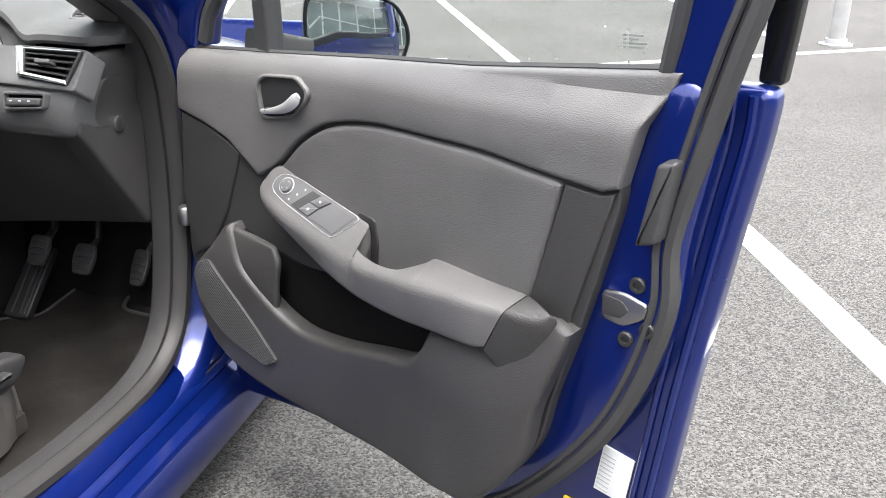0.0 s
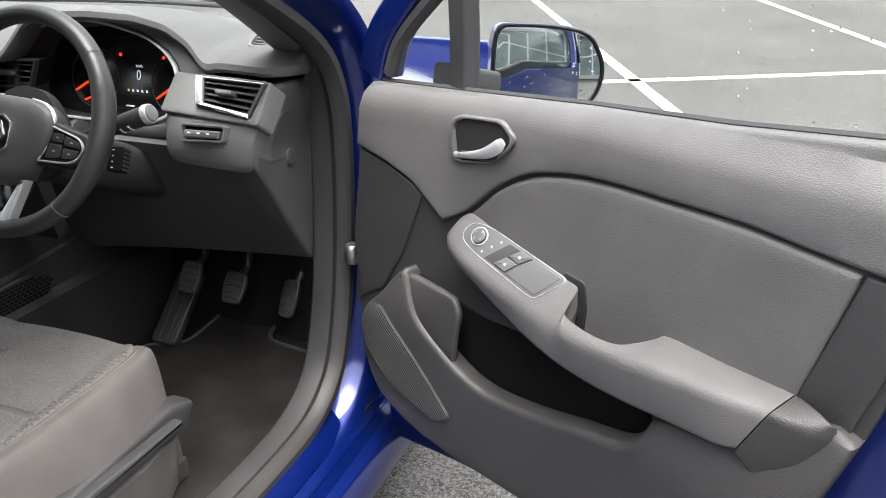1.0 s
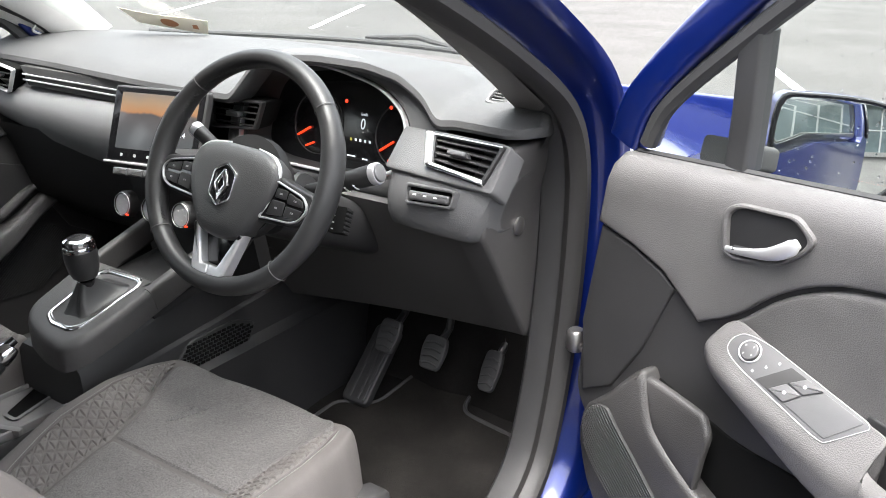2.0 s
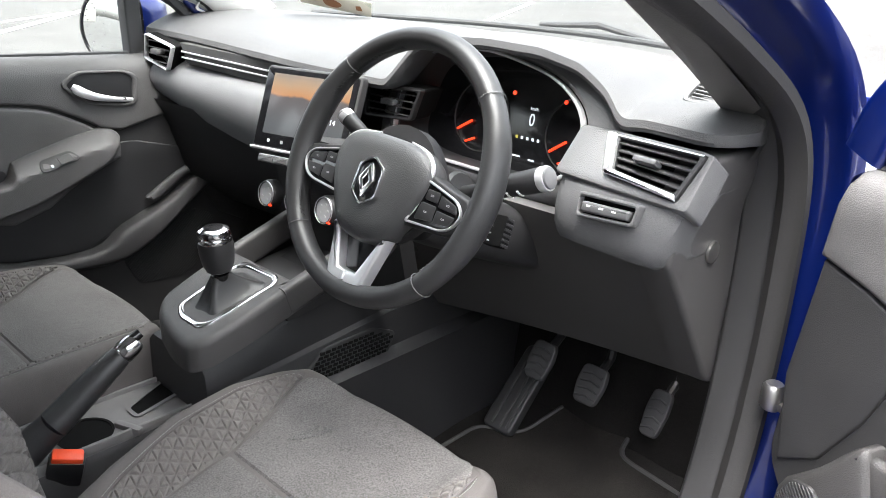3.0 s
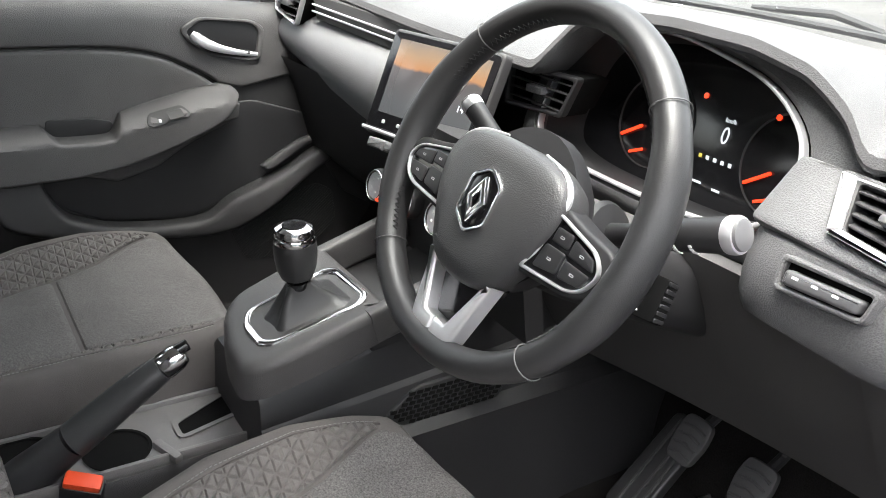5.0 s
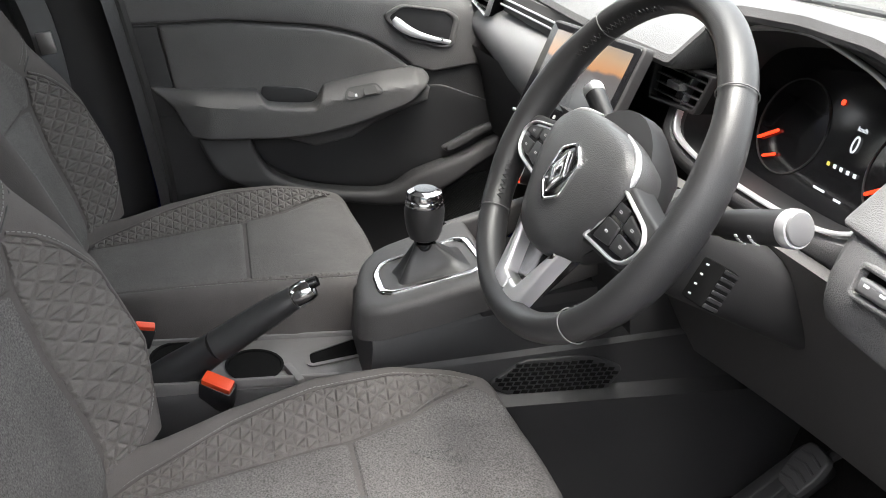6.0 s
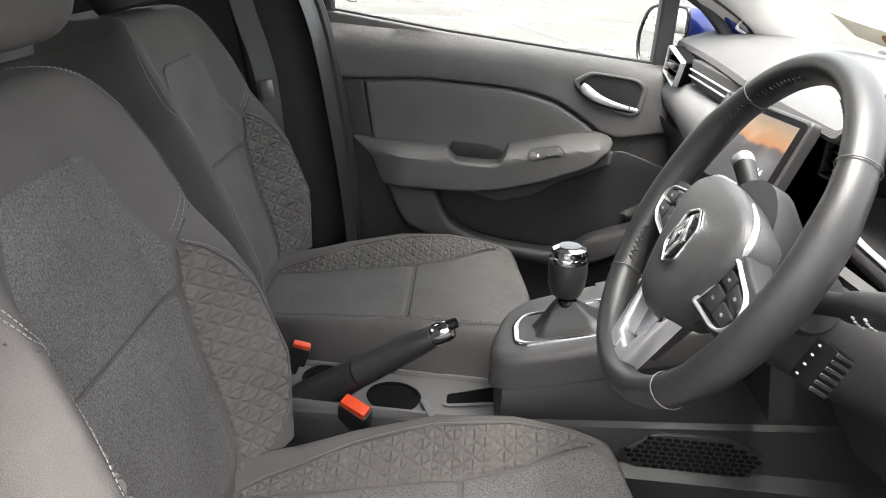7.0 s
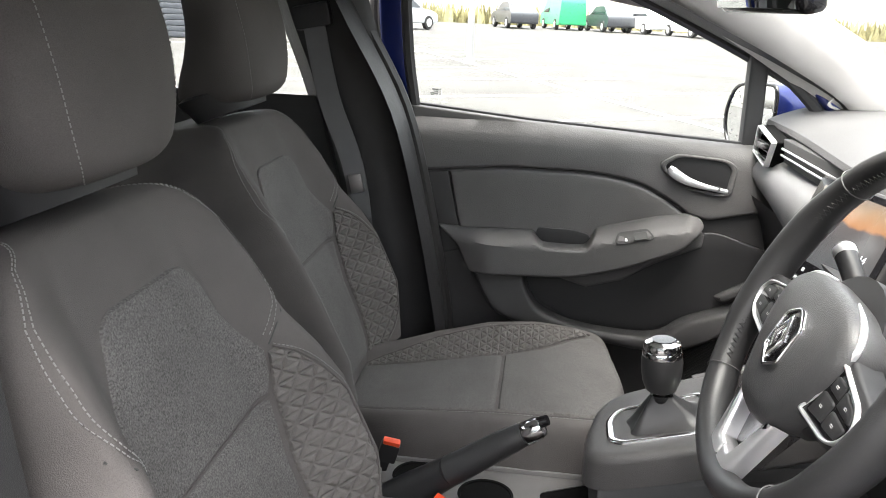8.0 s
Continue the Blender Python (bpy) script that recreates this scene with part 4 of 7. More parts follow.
    # armrest
    if driver:
        flat = driver_armrest(door)
    else:
        arm = [(0.284, 0.712), (0.315, 0.730), (0.42, 0.706), (0.525, 0.681), (0.540, 0.670), (0.556, 0.646), (0.580, 0.637), (0.670, 0.636), (0.692, 0.642), (0.711, 0.657), (0.735, 0.662), (0.92, 0.655), (0.985, 0.657), (0.93, 0.62), (0.89, 0.567), (0.86, 0.562), (0.734, 0.566), (0.64, 0.570), (0.543, 0.584), (0.42, 0.618), (0.34, 0.655), (0.30, 0.692)]

        def arm_map(u, v, w):
            topl = interp(u, [0.284, 0.315, 0.53, 0.72, 0.985], [0.718, 0.733, 0.684, 0.667, 0.658])
            return D(u, v, w + 0.048 * smoothstep(0, 0.032, topl - v) * (1 if w > 0.01 else 0.3) * smoothstep(0.25, 0.33, u) * (1 - 0.8 * smoothstep(0.82, 0.95, u)))
        part("armrest", pad(v2(arm, 3, True), 0.0, 0.022, arm_map, 0.007, 0.009, 4), M["insert"], door, "grained armrest with a pull grip")
        # flat dark plate in place of the shading behind the notch
        part("grip_shade", pad(rounded([(0.545, 0.632), (0.553, 0.66), (0.60, 0.668), (0.70, 0.668), (0.705, 0.64), (0.69, 0.63)], 0.008), 0.004, 0.0125, D, 0.002, 0.03), M["dark"], door)
    # switches
    if driver:
        so = [Vector(p) for p in rounded([(0.0085, 0.041), (0.006, 0.026), (0.014, 0.012), (0.03, 0.006), (0.056, 0.002), (0.205, 0.001), (0.212, 0.006), (0.184, 0.055), (0.165, 0.0565), (0.05, 0.052), (0.022, 0.048)], 0.006)]
        sgn = 1 if area(so) > 0 else -1
        sp = part("switch_panel", pad(so, -0.012, 0.0012, flat, 0.0008), M["switch"], door, "satin grey window switch panel with a thin silver line")
        part("silver_line", ring_pad(so, inset(so, 0.0007 * sgn), 0.0, 0.0017, flat, 0.0002), M["satin"], sp)
        kc = Vector((0.038, 0.0255))
        for r0, r1, h, mt, nm in ((0.0, 0.0125, 0.007, "switch", "mirror_knob"), (0.0138, 0.0158, 0.003, "satin", "silver_ring")):
            ring = [kc + Vector((r1 * math.cos(a), r1 * math.sin(a))) for a in (2 * math.pi * k / 24 for k in range(24))]
            if r0:
                part(nm, ring_pad(ring, [kc + (p - kc) * (r0 / r1) for p in ring], 0.0, h, flat, 0.0004), M[mt], sp)
            else:
                part(nm, pad(ring, 0.0, h, flat, 0.0015), M[mt], sp)
        for k in range(4):
            a = kc + Vector((0.008 * math.cos(k * 1.571 + 0.4), 0.008 * math.sin(k * 1.571 + 0.4)))
            part("symbol", pad([a + Vector(d) for d in ((-0.0014, -0.0014), (0.0014, -0.0014), (0, 0.0016))], 0.006, 0.0073, flat, 0.0001, segs=1), M["grey_print"], sp)
        part("switch_recess", pad(rounded([(0.068, 0.049), (0.094, 0.0075), (0.118, 0.007), (0.096, 0.049)], 0.002), 0.0, 0.0018, flat, 0.0003), M["ink"], sp)
        for q in (((0.0905, 0.0475), (0.1035, 0.0275), (0.1275, 0.0275), (0.116, 0.0485)), ((0.1045, 0.026), (0.1195, 0.0065), (0.1445, 0.0065), (0.1285, 0.026))):
            part("window_switch", pad(rounded(q, 0.002), 0.0, 0.0048, flat, 0.0015), M["switch"], sp)
            c = sum((Vector(p) for p in q), Vector((0, 0))) / 4
            part("symbol", pad(rounded([c + Vector(d) for d in ((-0.002, -0.002), (0.002, -0.002), (0.002, 0.002), (-0.002, 0.002))], 0.0008), 0.004, 0.0051, flat, 0.0001), M["white"], sp)
        part("lower_pad", pad(rounded([(0.1165, 0.049), (0.1455, 0.0065), (0.203, 0.005), (0.181, 0.050)], 0.003), 0.0, 0.0025, flat, 0.0006), M["switch"], sp)
        for u, v in ((0.058, 0.043), (0.0685, 0.028), (0.079, 0.0135)):
            part("symbol", pad(rounded([(u - 0.0016, v - 0.002), (u + 0.0016, v - 0.0014), (u + 0.0016, v + 0.002), (u - 0.0016, v + 0.0014)], 0.0005), 0.0, 0.0017, flat, 0.0001), M["grey_print"], sp)
    else:
        sw = [(0.385, 0.684), (0.40, 0.697), (0.48, 0.680), (0.49, 0.665), (0.475, 0.660), (0.395, 0.676)]
        sp = part("switch_panel", pad(rounded(sw, 0.01), 0.02, 0.0245, arm_map, 0.001, 0.03), M["hard"], door, "small window switch plate")
        part("window_switch", pad(rounded([(0.402, 0.680), (0.407, 0.692), (0.44, 0.685), (0.437, 0.673)], 0.003), 0.024, 0.027, arm_map, 0.001), M["ink"], sp)
        part("symbol", pad(rounded([(0.455, 0.670), (0.456, 0.675), (0.462, 0.674), (0.461, 0.669)], 0.001), 0.024, 0.0262, arm_map, 0.0003), M["white"], sp)
    # inner handle
    bz = [(0.233, 0.842), (0.256, 0.856), (0.352, 0.858), (0.386, 0.832), (0.372, 0.812), (0.335, 0.785), (0.255, 0.776), (0.24, 0.784)]
    outer = rounded(bz, 0.014)
    cen = Vector((0.308, 0.818))
    inner = [cen + (Vector(p) - cen) * 0.85 for p in outer]
    hb = part("handle_bezel", ring_pad(outer, inner, 0.004, 0.019, up, 0.004), M["grain"], door, "raised surround of the door handle")
    part("recess", pad(inner, 0.006, 0.0128, up, 0.001, 0.05), M["dark"], hb)
    lev = [D(u, v, w) for u, v, w in ((0.248, 0.789, 0.017), (0.285, 0.794, 0.023), (0.325, 0.803, 0.028), (0.352, 0.816, 0.029), (0.366, 0.828, 0.027))]
    part("handle_lever", tube(curve(lev, 5), [0.005 + 0.0055 * smoothstep(2, 15, k) - 0.004 * smoothstep(17, 20, k) for k in range(21)], 14, flat=0.45, up=D(0.3, 0.8, 0.1) - D(0.3, 0.8, 0)), M["satin"], hb, "satin silver pull lever")
    part("handle_neck", tube(curve([D(0.262, 0.792, 0.016), D(0.31, 0.797, 0.021), D(0.345, 0.805, 0.022)], 4), 0.006, 8), M["dark"], hb)
    # painted shell, seal and window frame
    shell = [(-0.01, 0.865), (0.4, 0.865), (1.05, 0.868), (1.08, 0.915), (1.13, 0.915), (1.15, 0.85), (1.128, 0.72), (1.125, 0.62), (1.09, 0.50), (1.02, 0.38), (0.91, 0.26), (0.78, 0.165), (0.4, 0.15), (0.1, 0.20), (0.02, 0.33), (-0.03, 0.5), (-0.02, 0.7)]
    part("inner_shell", pad(rounded(shell, 0.04), -0.10, -0.022, D, 0.02, 0.05), M["blue"], door, "glossy blue door shell")
    skin = [(-0.04, 0.87), (0.5, 0.868), (1.08, 0.872), (1.12, 0.905), (1.198, 0.903), (1.193, 0.842), (1.175, 0.726), (1.145, 0.511), (1.132, 0.399), (1.10, 0.12), (0.5, 0.09), (0.0, 0.11), (-0.05, 0.5)]
    part("outer_skin", pad(rounded(skin, 0.02), -0.095, -0.065, D, 0.012, 0.06), M["blue"], door)
    sl = [(0.78, 0.16), (0.902, 0.262), (1.016, 0.396), (1.075, 0.501), (1.112, 0.629), (1.110, 0.726), (1.137, 0.849), (1.162, 0.946), (1.18, 1.01), (1.195, 1.12), (1.18, 1.25)]
    pts = curve([D(u, v, -0.03) for u, v in sl], 5)
    part("seal", tube(pts, 0.0125, 8), M["rubber"], door, "black rubber edge seal")
    pts = curve([D(u - 0.017, v + 0.004, -0.02) for u, v in sl], 5)
    part("seal_lip", tube(pts, 0.005, 6), M["rubber"], door)
    fr = [(0.0, 0.90), (0.035, 0.975), (0.15, 1.085), (0.33, 1.21), (0.55, 1.31), (0.85, 1.36), (1.04, 1.345), (1.13, 1.25), (1.14, 1.10), (1.125, 0.98), (1.105, 0.88)]
    def lean(u, v, w):
        return D(u, v, w + 0.22 * max(0, v - 0.92) ** 1.3)

    pts = curve([lean(u, v, -0.06) for u, v in fr], 5)
    nrm = (D(0.5, 0.9, 0.1) - D(0.5, 0.9, 0)).normalized()
    part("window_frame", sweep(pts, rounded([(-0.03, -0.035), (0.03, -0.035), (0.03, 0.03), (-0.03, 0.03)], 0.012), nrm), M["blue"], door)
    g = [(0.045, 0.90), (0.08, 0.965), (0.19, 1.055), (0.36, 1.165), (0.57, 1.26), (0.85, 1.315), (1.03, 1.305), (1.10, 1.23), (1.10, 1.05), (1.078, 0.915)]
    part("glass_channel", tube(curve([lean(u, v, -0.04) for u, v in g], 5), 0.014, 8), M["rubber"], door)
    part("divider_bar", sweep([lean(0.205, 0.885, -0.05), lean(0.208, 0.97, -0.05), lean(0.215, 1.075, -0.05)], rounded([(-0.018, -0.02), (0.018, -0.02), (0.018, 0.02), (-0.018, 0.02)], 0.006), nrm), M["rubber"], door)
    gl = [(0.04, 0.86), (1.10, 0.88), (1.125, 1.05), (1.125, 1.23), (1.04, 1.305), (0.85, 1.315), (0.57, 1.26), (0.36, 1.165), (0.19, 1.055), (0.08, 0.965)]
    pane = part("window_pane", pad(gl, -0.052, -0.0515, lean, 0.0001, 0.08, 1, cap0=False), M["glass"], door, "clear side window")
    pane.visible_shadow = False
    for du, dw, rr in ((-0.022, -0.062, 0.006), (-0.045, -0.060, 0.004)):
        hem = [(1.195, 0.895), (1.193, 0.842), (1.175, 0.726), (1.145, 0.511), (1.132, 0.399), (1.10, 0.14)]
        part("hem_ridge", tube(curve([D(u + du, v, dw) for u, v in hem], 5), rr, 8), M["blue"], door)
    ap = [(1.165, 0.905), (1.195, 0.903), (1.205, 1.0), (1.205, 1.2), (1.17, 1.3), (1.16, 1.2), (1.17, 1.05)]
    part("pillar_applique", pad(rounded(ap, 0.006), -0.105, -0.085, lean, 0.004, 0.05), M["piano"], door, "gloss black strip outside the window frame")
    gus = [(1.066, 0.89), (1.148, 0.89), (1.158, 0.98), (1.165, 1.08), (1.155, 1.25), (1.115, 1.27), (1.105, 1.06), (1.085, 0.95)]
    part("frame_gusset", pad(rounded(gus, 0.01), -0.07, -0.034, lean, 0.01, 0.04), M["blue"], door)
    part("waist_seal", tube([up(u, v, -0.012) for u, v in top], 0.006, 6), M["rubber"], door)
    mk = []
    for k in range(4):
        for a, b in ((0.0, 0.005), (0.008, (0.020, 0.014, 0.026, 0.022)[k])):
            v = 0.955 - 0.0045 * k
            mk.append(pad([(1.004 + a, v), (1.004 + a + b, v), (1.004 + a + b, v - 0.0026), (1.004 + a, v - 0.0026)], -0.0512, -0.0508, lean, 0.0001, segs=1))
    part("etched_mark", merge(*mk), M["etch"], pane, "small grey etched glass mark")
    if driver:
        rng = random.Random(11)
        dr = []
        for k in range(260):
            u, v = rng.uniform(0.22, 1.06), rng.uniform(0.90, 1.2)
            if v > 0.95 + 0.75 * u:
                continue
            r = rng.uniform(0.0007, 0.0019)
            dr.append(lathe([(r, 0), (r * 0.75, r * 0.45), (r * 0.02, r * 0.6)], 7, Matrix.Translation(lean(u, v, -0.0522)) @ (lean(u, v, -0.06) - lean(u, v, -0.05)).to_track_quat("Z", "Y").to_matrix().to_4x4()))
        part("rain_drops", merge(*dr), M["drop"], pane, "scattered rain drops")
        # latch, bolts, rubber stop, labels
        lt = part("latch_plate", pad(rounded([(1.02, 0.645), (1.055, 0.648), (1.092, 0.638), (1.088, 0.618), (1.055, 0.60), (1.022, 0.605)], 0.01), -0.03, -0.0185, D, 0.004), M["steel"], door, "bare steel door latch")
        part("slot", pad(rounded([(1.022, 0.64), (1.054, 0.636), (1.064, 0.625), (1.052, 0.612), (1.024, 0.612)], 0.004), -0.02, -0.0175, D, 0.001), M["ink"], lt)
        for u, v in ((1.072, 0.662), (1.062, 0.585), (1.092, 0.605)):
            p = D(u, v, -0.022)
            q = (D(u, v, 0) - p).normalized()
            b = part("bolt", lathe([(0.011, 0), (0.011, 0.003), (0.009, 0.005), (0.005, 0.005), (0.0045, 0.002), (0.001, 0.002)], 16, Matrix.Translation(p) @ q.to_track_quat("Z", "Y").to_matrix().to_4x4()), M["dark"], lt)
        part("rubber_stop", pad(rounded([(1.093, 0.823), (1.118, 0.828), (1.103, 0.728), (1.073, 0.72)], 0.006), -0.03, 0.005, D, 0.006), M["rubber"], door, "black rubber buffer block")
        lb = part("label_plate", pad([(1.022, 0.385), (1.075, 0.377), (1.065, 0.30), (1.01, 0.305)], -0.07, -0.0615, D, 0.0002), M["label"], door, "white tyre pressure label")
        for k in range(9):
            v = 0.372 - 0.0075 * k
            part("print_line", pad([(1.022 - 0.002 * k * 0.6, v), (1.045 - 0.002 * k * 0.6, v - 0.003), (1.045 - 0.002 * k * 0.6, v - 0.005), (1.022 - 0.002 * k * 0.6, v - 0.002)], -0.0615, -0.0611, D, 0.0001), M["grey_print"], lb)
        part("warning_label", pad([(0.955, 0.262), (0.975, 0.262), (0.97, 0.235), (0.95, 0.235)], -0.07, -0.0612, D, 0.0002), M["yellow"], door, "small yellow label")
    return door, lean


driver_door, driver_lean = front_door("front_door", driver_map, True)
passenger_door, passenger_lean = front_door("front_door", passenger_map, False)


def door_mirror(door, centre, normal, side, arm_from):
    """The outside mirror: painted housing, black rim, mirror glass."""
    n = Vector(normal).normalized()
    uax = Vector((0, 0, 1)).cross(n).normalized()
    vax = n.cross(uax)
    f = frame_map(centre, uax * side, vax, n)
    shape = [(-0.103, -0.055), (-0.085, -0.078), (0.02, -0.084), (0.078, -0.068), (0.105, -0.02), (0.098, 0.03), (0.06, 0.070), (-0.055, 0.082), (-0.10, 0.066)]
    outl = v2(shape, 4, True)
    t = part("mirror_housing", loft([[f(a * k + dx, b * k, w) for a, b in outl] for k, w, dx in ((1.0, 0.0, 0), (1.02, -0.02, 0), (0.97, -0.05, -0.004), (0.82, -0.085, -0.012), (0.5, -0.108, -0.02), (0.1, -0.115, -0.025))]), M["blue"], door, "glossy blue mirror housing")
    part("rim", ring_pad(outl, [(a * 0.92, b * 0.91) for a, b in outl], -0.012, 0.006, f, 0.003), M["piano"], t)
    part("mirror_glass", pad([(a * 0.93, b * 0.92) for a, b in outl], -0.002, 0.003, f, 0.001), M["mirror"], t, "mirror glass")
    rng = random.Random(5)
    dr = []
    for k in range(110):
        a, b = rng.uniform(-0.085, 0.085), rng.uniform(-0.065, 0.06)
        if rng.random() < abs(a) * 9:
            r = rng.uniform(0.0008, 0.0022)
            dr.append(lathe([(r, 0), (r * 0.75, r * 0.45), (r * 0.02, r * 0.6)], 7, Matrix.Translation(f(a, b, 0.0032)) @ n.to_track_quat("Z", "Y").to_matrix().to_4x4()))
    part("rain_drops", merge(*dr), M["drop"], t)
    part("arm", sweep([Vector(arm_from), (Vector(arm_from) + f(-0.09, -0.03, -0.05)) / 2, f(-0.08, -0.03, -0.05)], rounded([(-0.03, -0.02), (0.03, -0.02), (0.03, 0.02), (-0.03, 0.02)], 0.01), (0, 0, 1)), M["rubber"], t)


door_mirror(driver_door, (1.095, 0.585, 0.91), (0.42, -0.9, 0.09), 1, driver_map(0.15, 0.90, -0.07))
door_mirror(passenger_door, (-0.88, 0.30, 0.92), (0.30, -0.95, 0.03), -1, passenger_map(0.15, 0.90, -0.06))

# ---- dashboard ----
dash = thing("dashboard", (0, 0.4, 0.5), "black dashboard with grey band, chrome-edged air vents and round cluster hood", "dashboard", shift=(-0.025, 0.025, -0.005), turn=(0, 0.87, 4.27))


def hood_edge(x):
    return interp(x, [0.118, 0.135, 0.155, 0.19, 0.30, 0.40, 0.465, 0.515, 0.545, 0.575, 0.73], [0.914, 0.945, 0.975, 0.992, 1.0, 0.998, 0.985, 0.955, 0.922, 0.927, 0.922])


def dash_profile(x):
    """Points (y, z) from the windscreen to the lower edge, at x across the car; the driver's end is rounded in plan."""
    e = abs(x / 0.70)
    back = 0.735 - 0.23 * e ** 2.2
    if x > 0.55:
        back = min(back, interp(x, [0.55, 0.59, 0.642, 0.672, 0.69, 0.702, 0.71], [0.62, 0.575, 0.51, 0.46, 0.42, 0.38, 0.34]))
    ed = sum(hood_edge(x + 0.008 * k) for k in (-1, 0, 1)) / 3
    rise = ed - 0.914
    lip = 0.245 + 0.05 * smoothstep(0.0, -0.6, x) + 0.02 * smoothstep(0, 0.06, rise) + 0.006 * smoothstep(0.50, 0.56, x) + 0.09 * (1 - math.sqrt(max(0, 1 - (max(0, x - 0.657) / 0.0505) ** 2)))
    d = back - lip
    end = smoothstep(0.58, 0.70, x)
    a, b, c = min(0.05, 0.35 * d), min(0.018, 0.2 * d), min(0.003, 0.08 * d)
    drop = 0.016 * max(0, (x - 0.62) / 0.085) ** 2
    return [(back, 0.955 - 0.035 * end), (back - 0.07 * d, 0.964 - 0.018 * end), (lip + 0.62 * d, 0.970 + 0.12 * rise - drop), (lip + 0.45 * d, 0.965 + 0.45 * rise - drop), (lip + a, 0.950 + 0.72 * rise - drop), (lip + b, 0.938 + 0.9 * rise - 0.6 * drop), (lip + c, 0.930 + rise), (lip, ed + 0.006), (lip + c, ed), (lip + b, ed - 0.003), (lip + min(0.06, 0.9 * d), ed - 0.004)]


xs = [-0.68 + 1.34 * k / 140 for k in range(141)] + [0.66 + 0.047 * math.sin(k / 20 * math.pi / 2) for k in range(1, 21)]
end_x = xs[-1]
part("dash_top", loft([[Vector((x, y, z)) for y, z in dash_profile(x)] for x in xs] + [[Vector((end_x - 0.001, y, min(z, 0.918))) for y, z in dash_profile(end_x)], [Vector((end_x - 0.012, y, 0.895)) for y, z in dash_profile(end_x)]], cap=False, closed=False), M["top"], dash, "soft grained dashboard top")


def fascia(x):
    lip = 0.245 + 0.05 * smoothstep(0.0, -0.6, x)
    low = interp(x, [-0.65, -0.48, -0.33, -0.04], [0.79, 0.757, 0.742, 0.728])
    k = (0.865 - low) / 0.11
    return [(lip + 0.02, 0.912), (lip + 0.03, 0.875), (lip + 0.004, 0.868), (lip - 0.012, 0.860), (lip - 0.024, 0.847), (lip - 0.030, 0.865 - 0.04 * k), (lip - 0.028, 0.865 - 0.065 * k), (lip - 0.018, 0.865 - 0.09 * k), (lip - 0.004, low), (lip + 0.03, low - 0.006), (lip + 0.05, low)]


part("fascia_band", loft([[Vector((x, y, z)) for y, z in fascia(x)] for x in [-0.64 + 0.60 * k / 24 for k in range(25)]], cap=False, closed=False), M["band"], dash, "grey padded band on the passenger side")
part("lower_dash", loft([[Vector((x, y, z)) for y, z in ((0.27, 0.78), (0.30, 0.72), (0.33, 0.60), (0.42, 0.52), (0.5, 0.50))] for x in (-0.66, -0.4, -0.12)], cap=False, closed=False), M["dark"], dash)
part("dash_core", block((1.28, 0.18, 0.38), pose(-0.02, 0.475, 0.735), 0.02), M["dark"], dash)
# driver's end panel with vent
DASH_AT = Vector((0, 0.4, 0.5))
DASH_IN = Matrix.Translation(DASH_AT) @ pose(*(DASH_AT + Vector((-0.025, 0.025, -0.005))), 0, 0.87, 4.27).inverted()


def end_part(name, bm, material, parent, label="", smooth=38):
    """A part of the driver's end of the dashboard, given where it stands in the car."""
    return part(name, moved(bm, DASH_IN), material, parent, label, smooth)


fv_ = frame_map((0.519, 0.322, 0.905), (0.996, -0.09, -0.005), (0.03, 0.566, 0.82), (-0.05, -0.82, 0.566))
END_OUT = [(-0.05, 0.003), (0.163, 0.003), (0.158, -0.078), (-0.06, -0.074)]
VENT = [(0.0, -0.001), (0.1536, -0.001), (0.1386, -0.0684), (0.0215, -0.0575)]
VENT_IN = [(0.022, -0.006), (0.146, -0.0055), (0.134, -0.0585), (0.036, -0.050)]
end_part("vent_surround", ring_pad(rounded(END_OUT, 0.008), rounded(VENT, 0.006), -0.05, 0.0, fv_, 0.004), M["soft"], dash, "grained end panel round the vent")
vent = end_part("air_vent", ring_pad(rounded(VENT, 0.006), rounded(VENT_IN, 0.004), -0.04, 0.0035, fv_, 0.0015), M["dark"], dash, "dark air vent with a satin silver corner")
bar_a = pad(rounded([(0.0, -0.001), (0.0165, -0.001), (0.034, -0.052), (0.0215, -0.0575)], 0.003), 0.0, 0.007, fv_, 0.003)
bar_b = pad(rounded([(0.0215, -0.0575), (0.033, -0.0505), (0.136, -0.0605), (0.1386, -0.0684)], 0.002), 0.0, 0.0066, fv_, 0.003)
end_part("silver_corner", merge(bar_a, bar_b), M["satin"], vent, "satin silver corner trim")
end_part("silver_line", tube([fv_(0.014, -0.003, 0.003), fv_(0.15, -0.0028, 0.003)], 0.0013, 6), M["satin"], vent)
# the shade deep in the duct is put into this plate's colour
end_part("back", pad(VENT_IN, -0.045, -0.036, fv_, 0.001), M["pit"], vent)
for k in range(4):
    q = 0.14 + 0.24 * k
    a, b = quad_point(VENT_IN, 0.0, q), quad_point(VENT_IN, 1.0, q)
    end_part("slat", loft([[fv_(p.x, p.y + dy, w) for dy, w in ((0.0013, 0.0002), (0.0, 0.0012), (-0.0014, 0.0002), (0.0066, -0.0125), (0.0092, -0.012))] for p in (a, a.lerp(b, 0.5), b)]), M["hard"], vent)
end_part("tab", block((0.036, 0.02, 0.008), Matrix.Translation(fv_(0.078, -0.029, 0.003)) @ pose(0, 0, 0, -34, 0, -5), 0.003), M["cap"], vent)
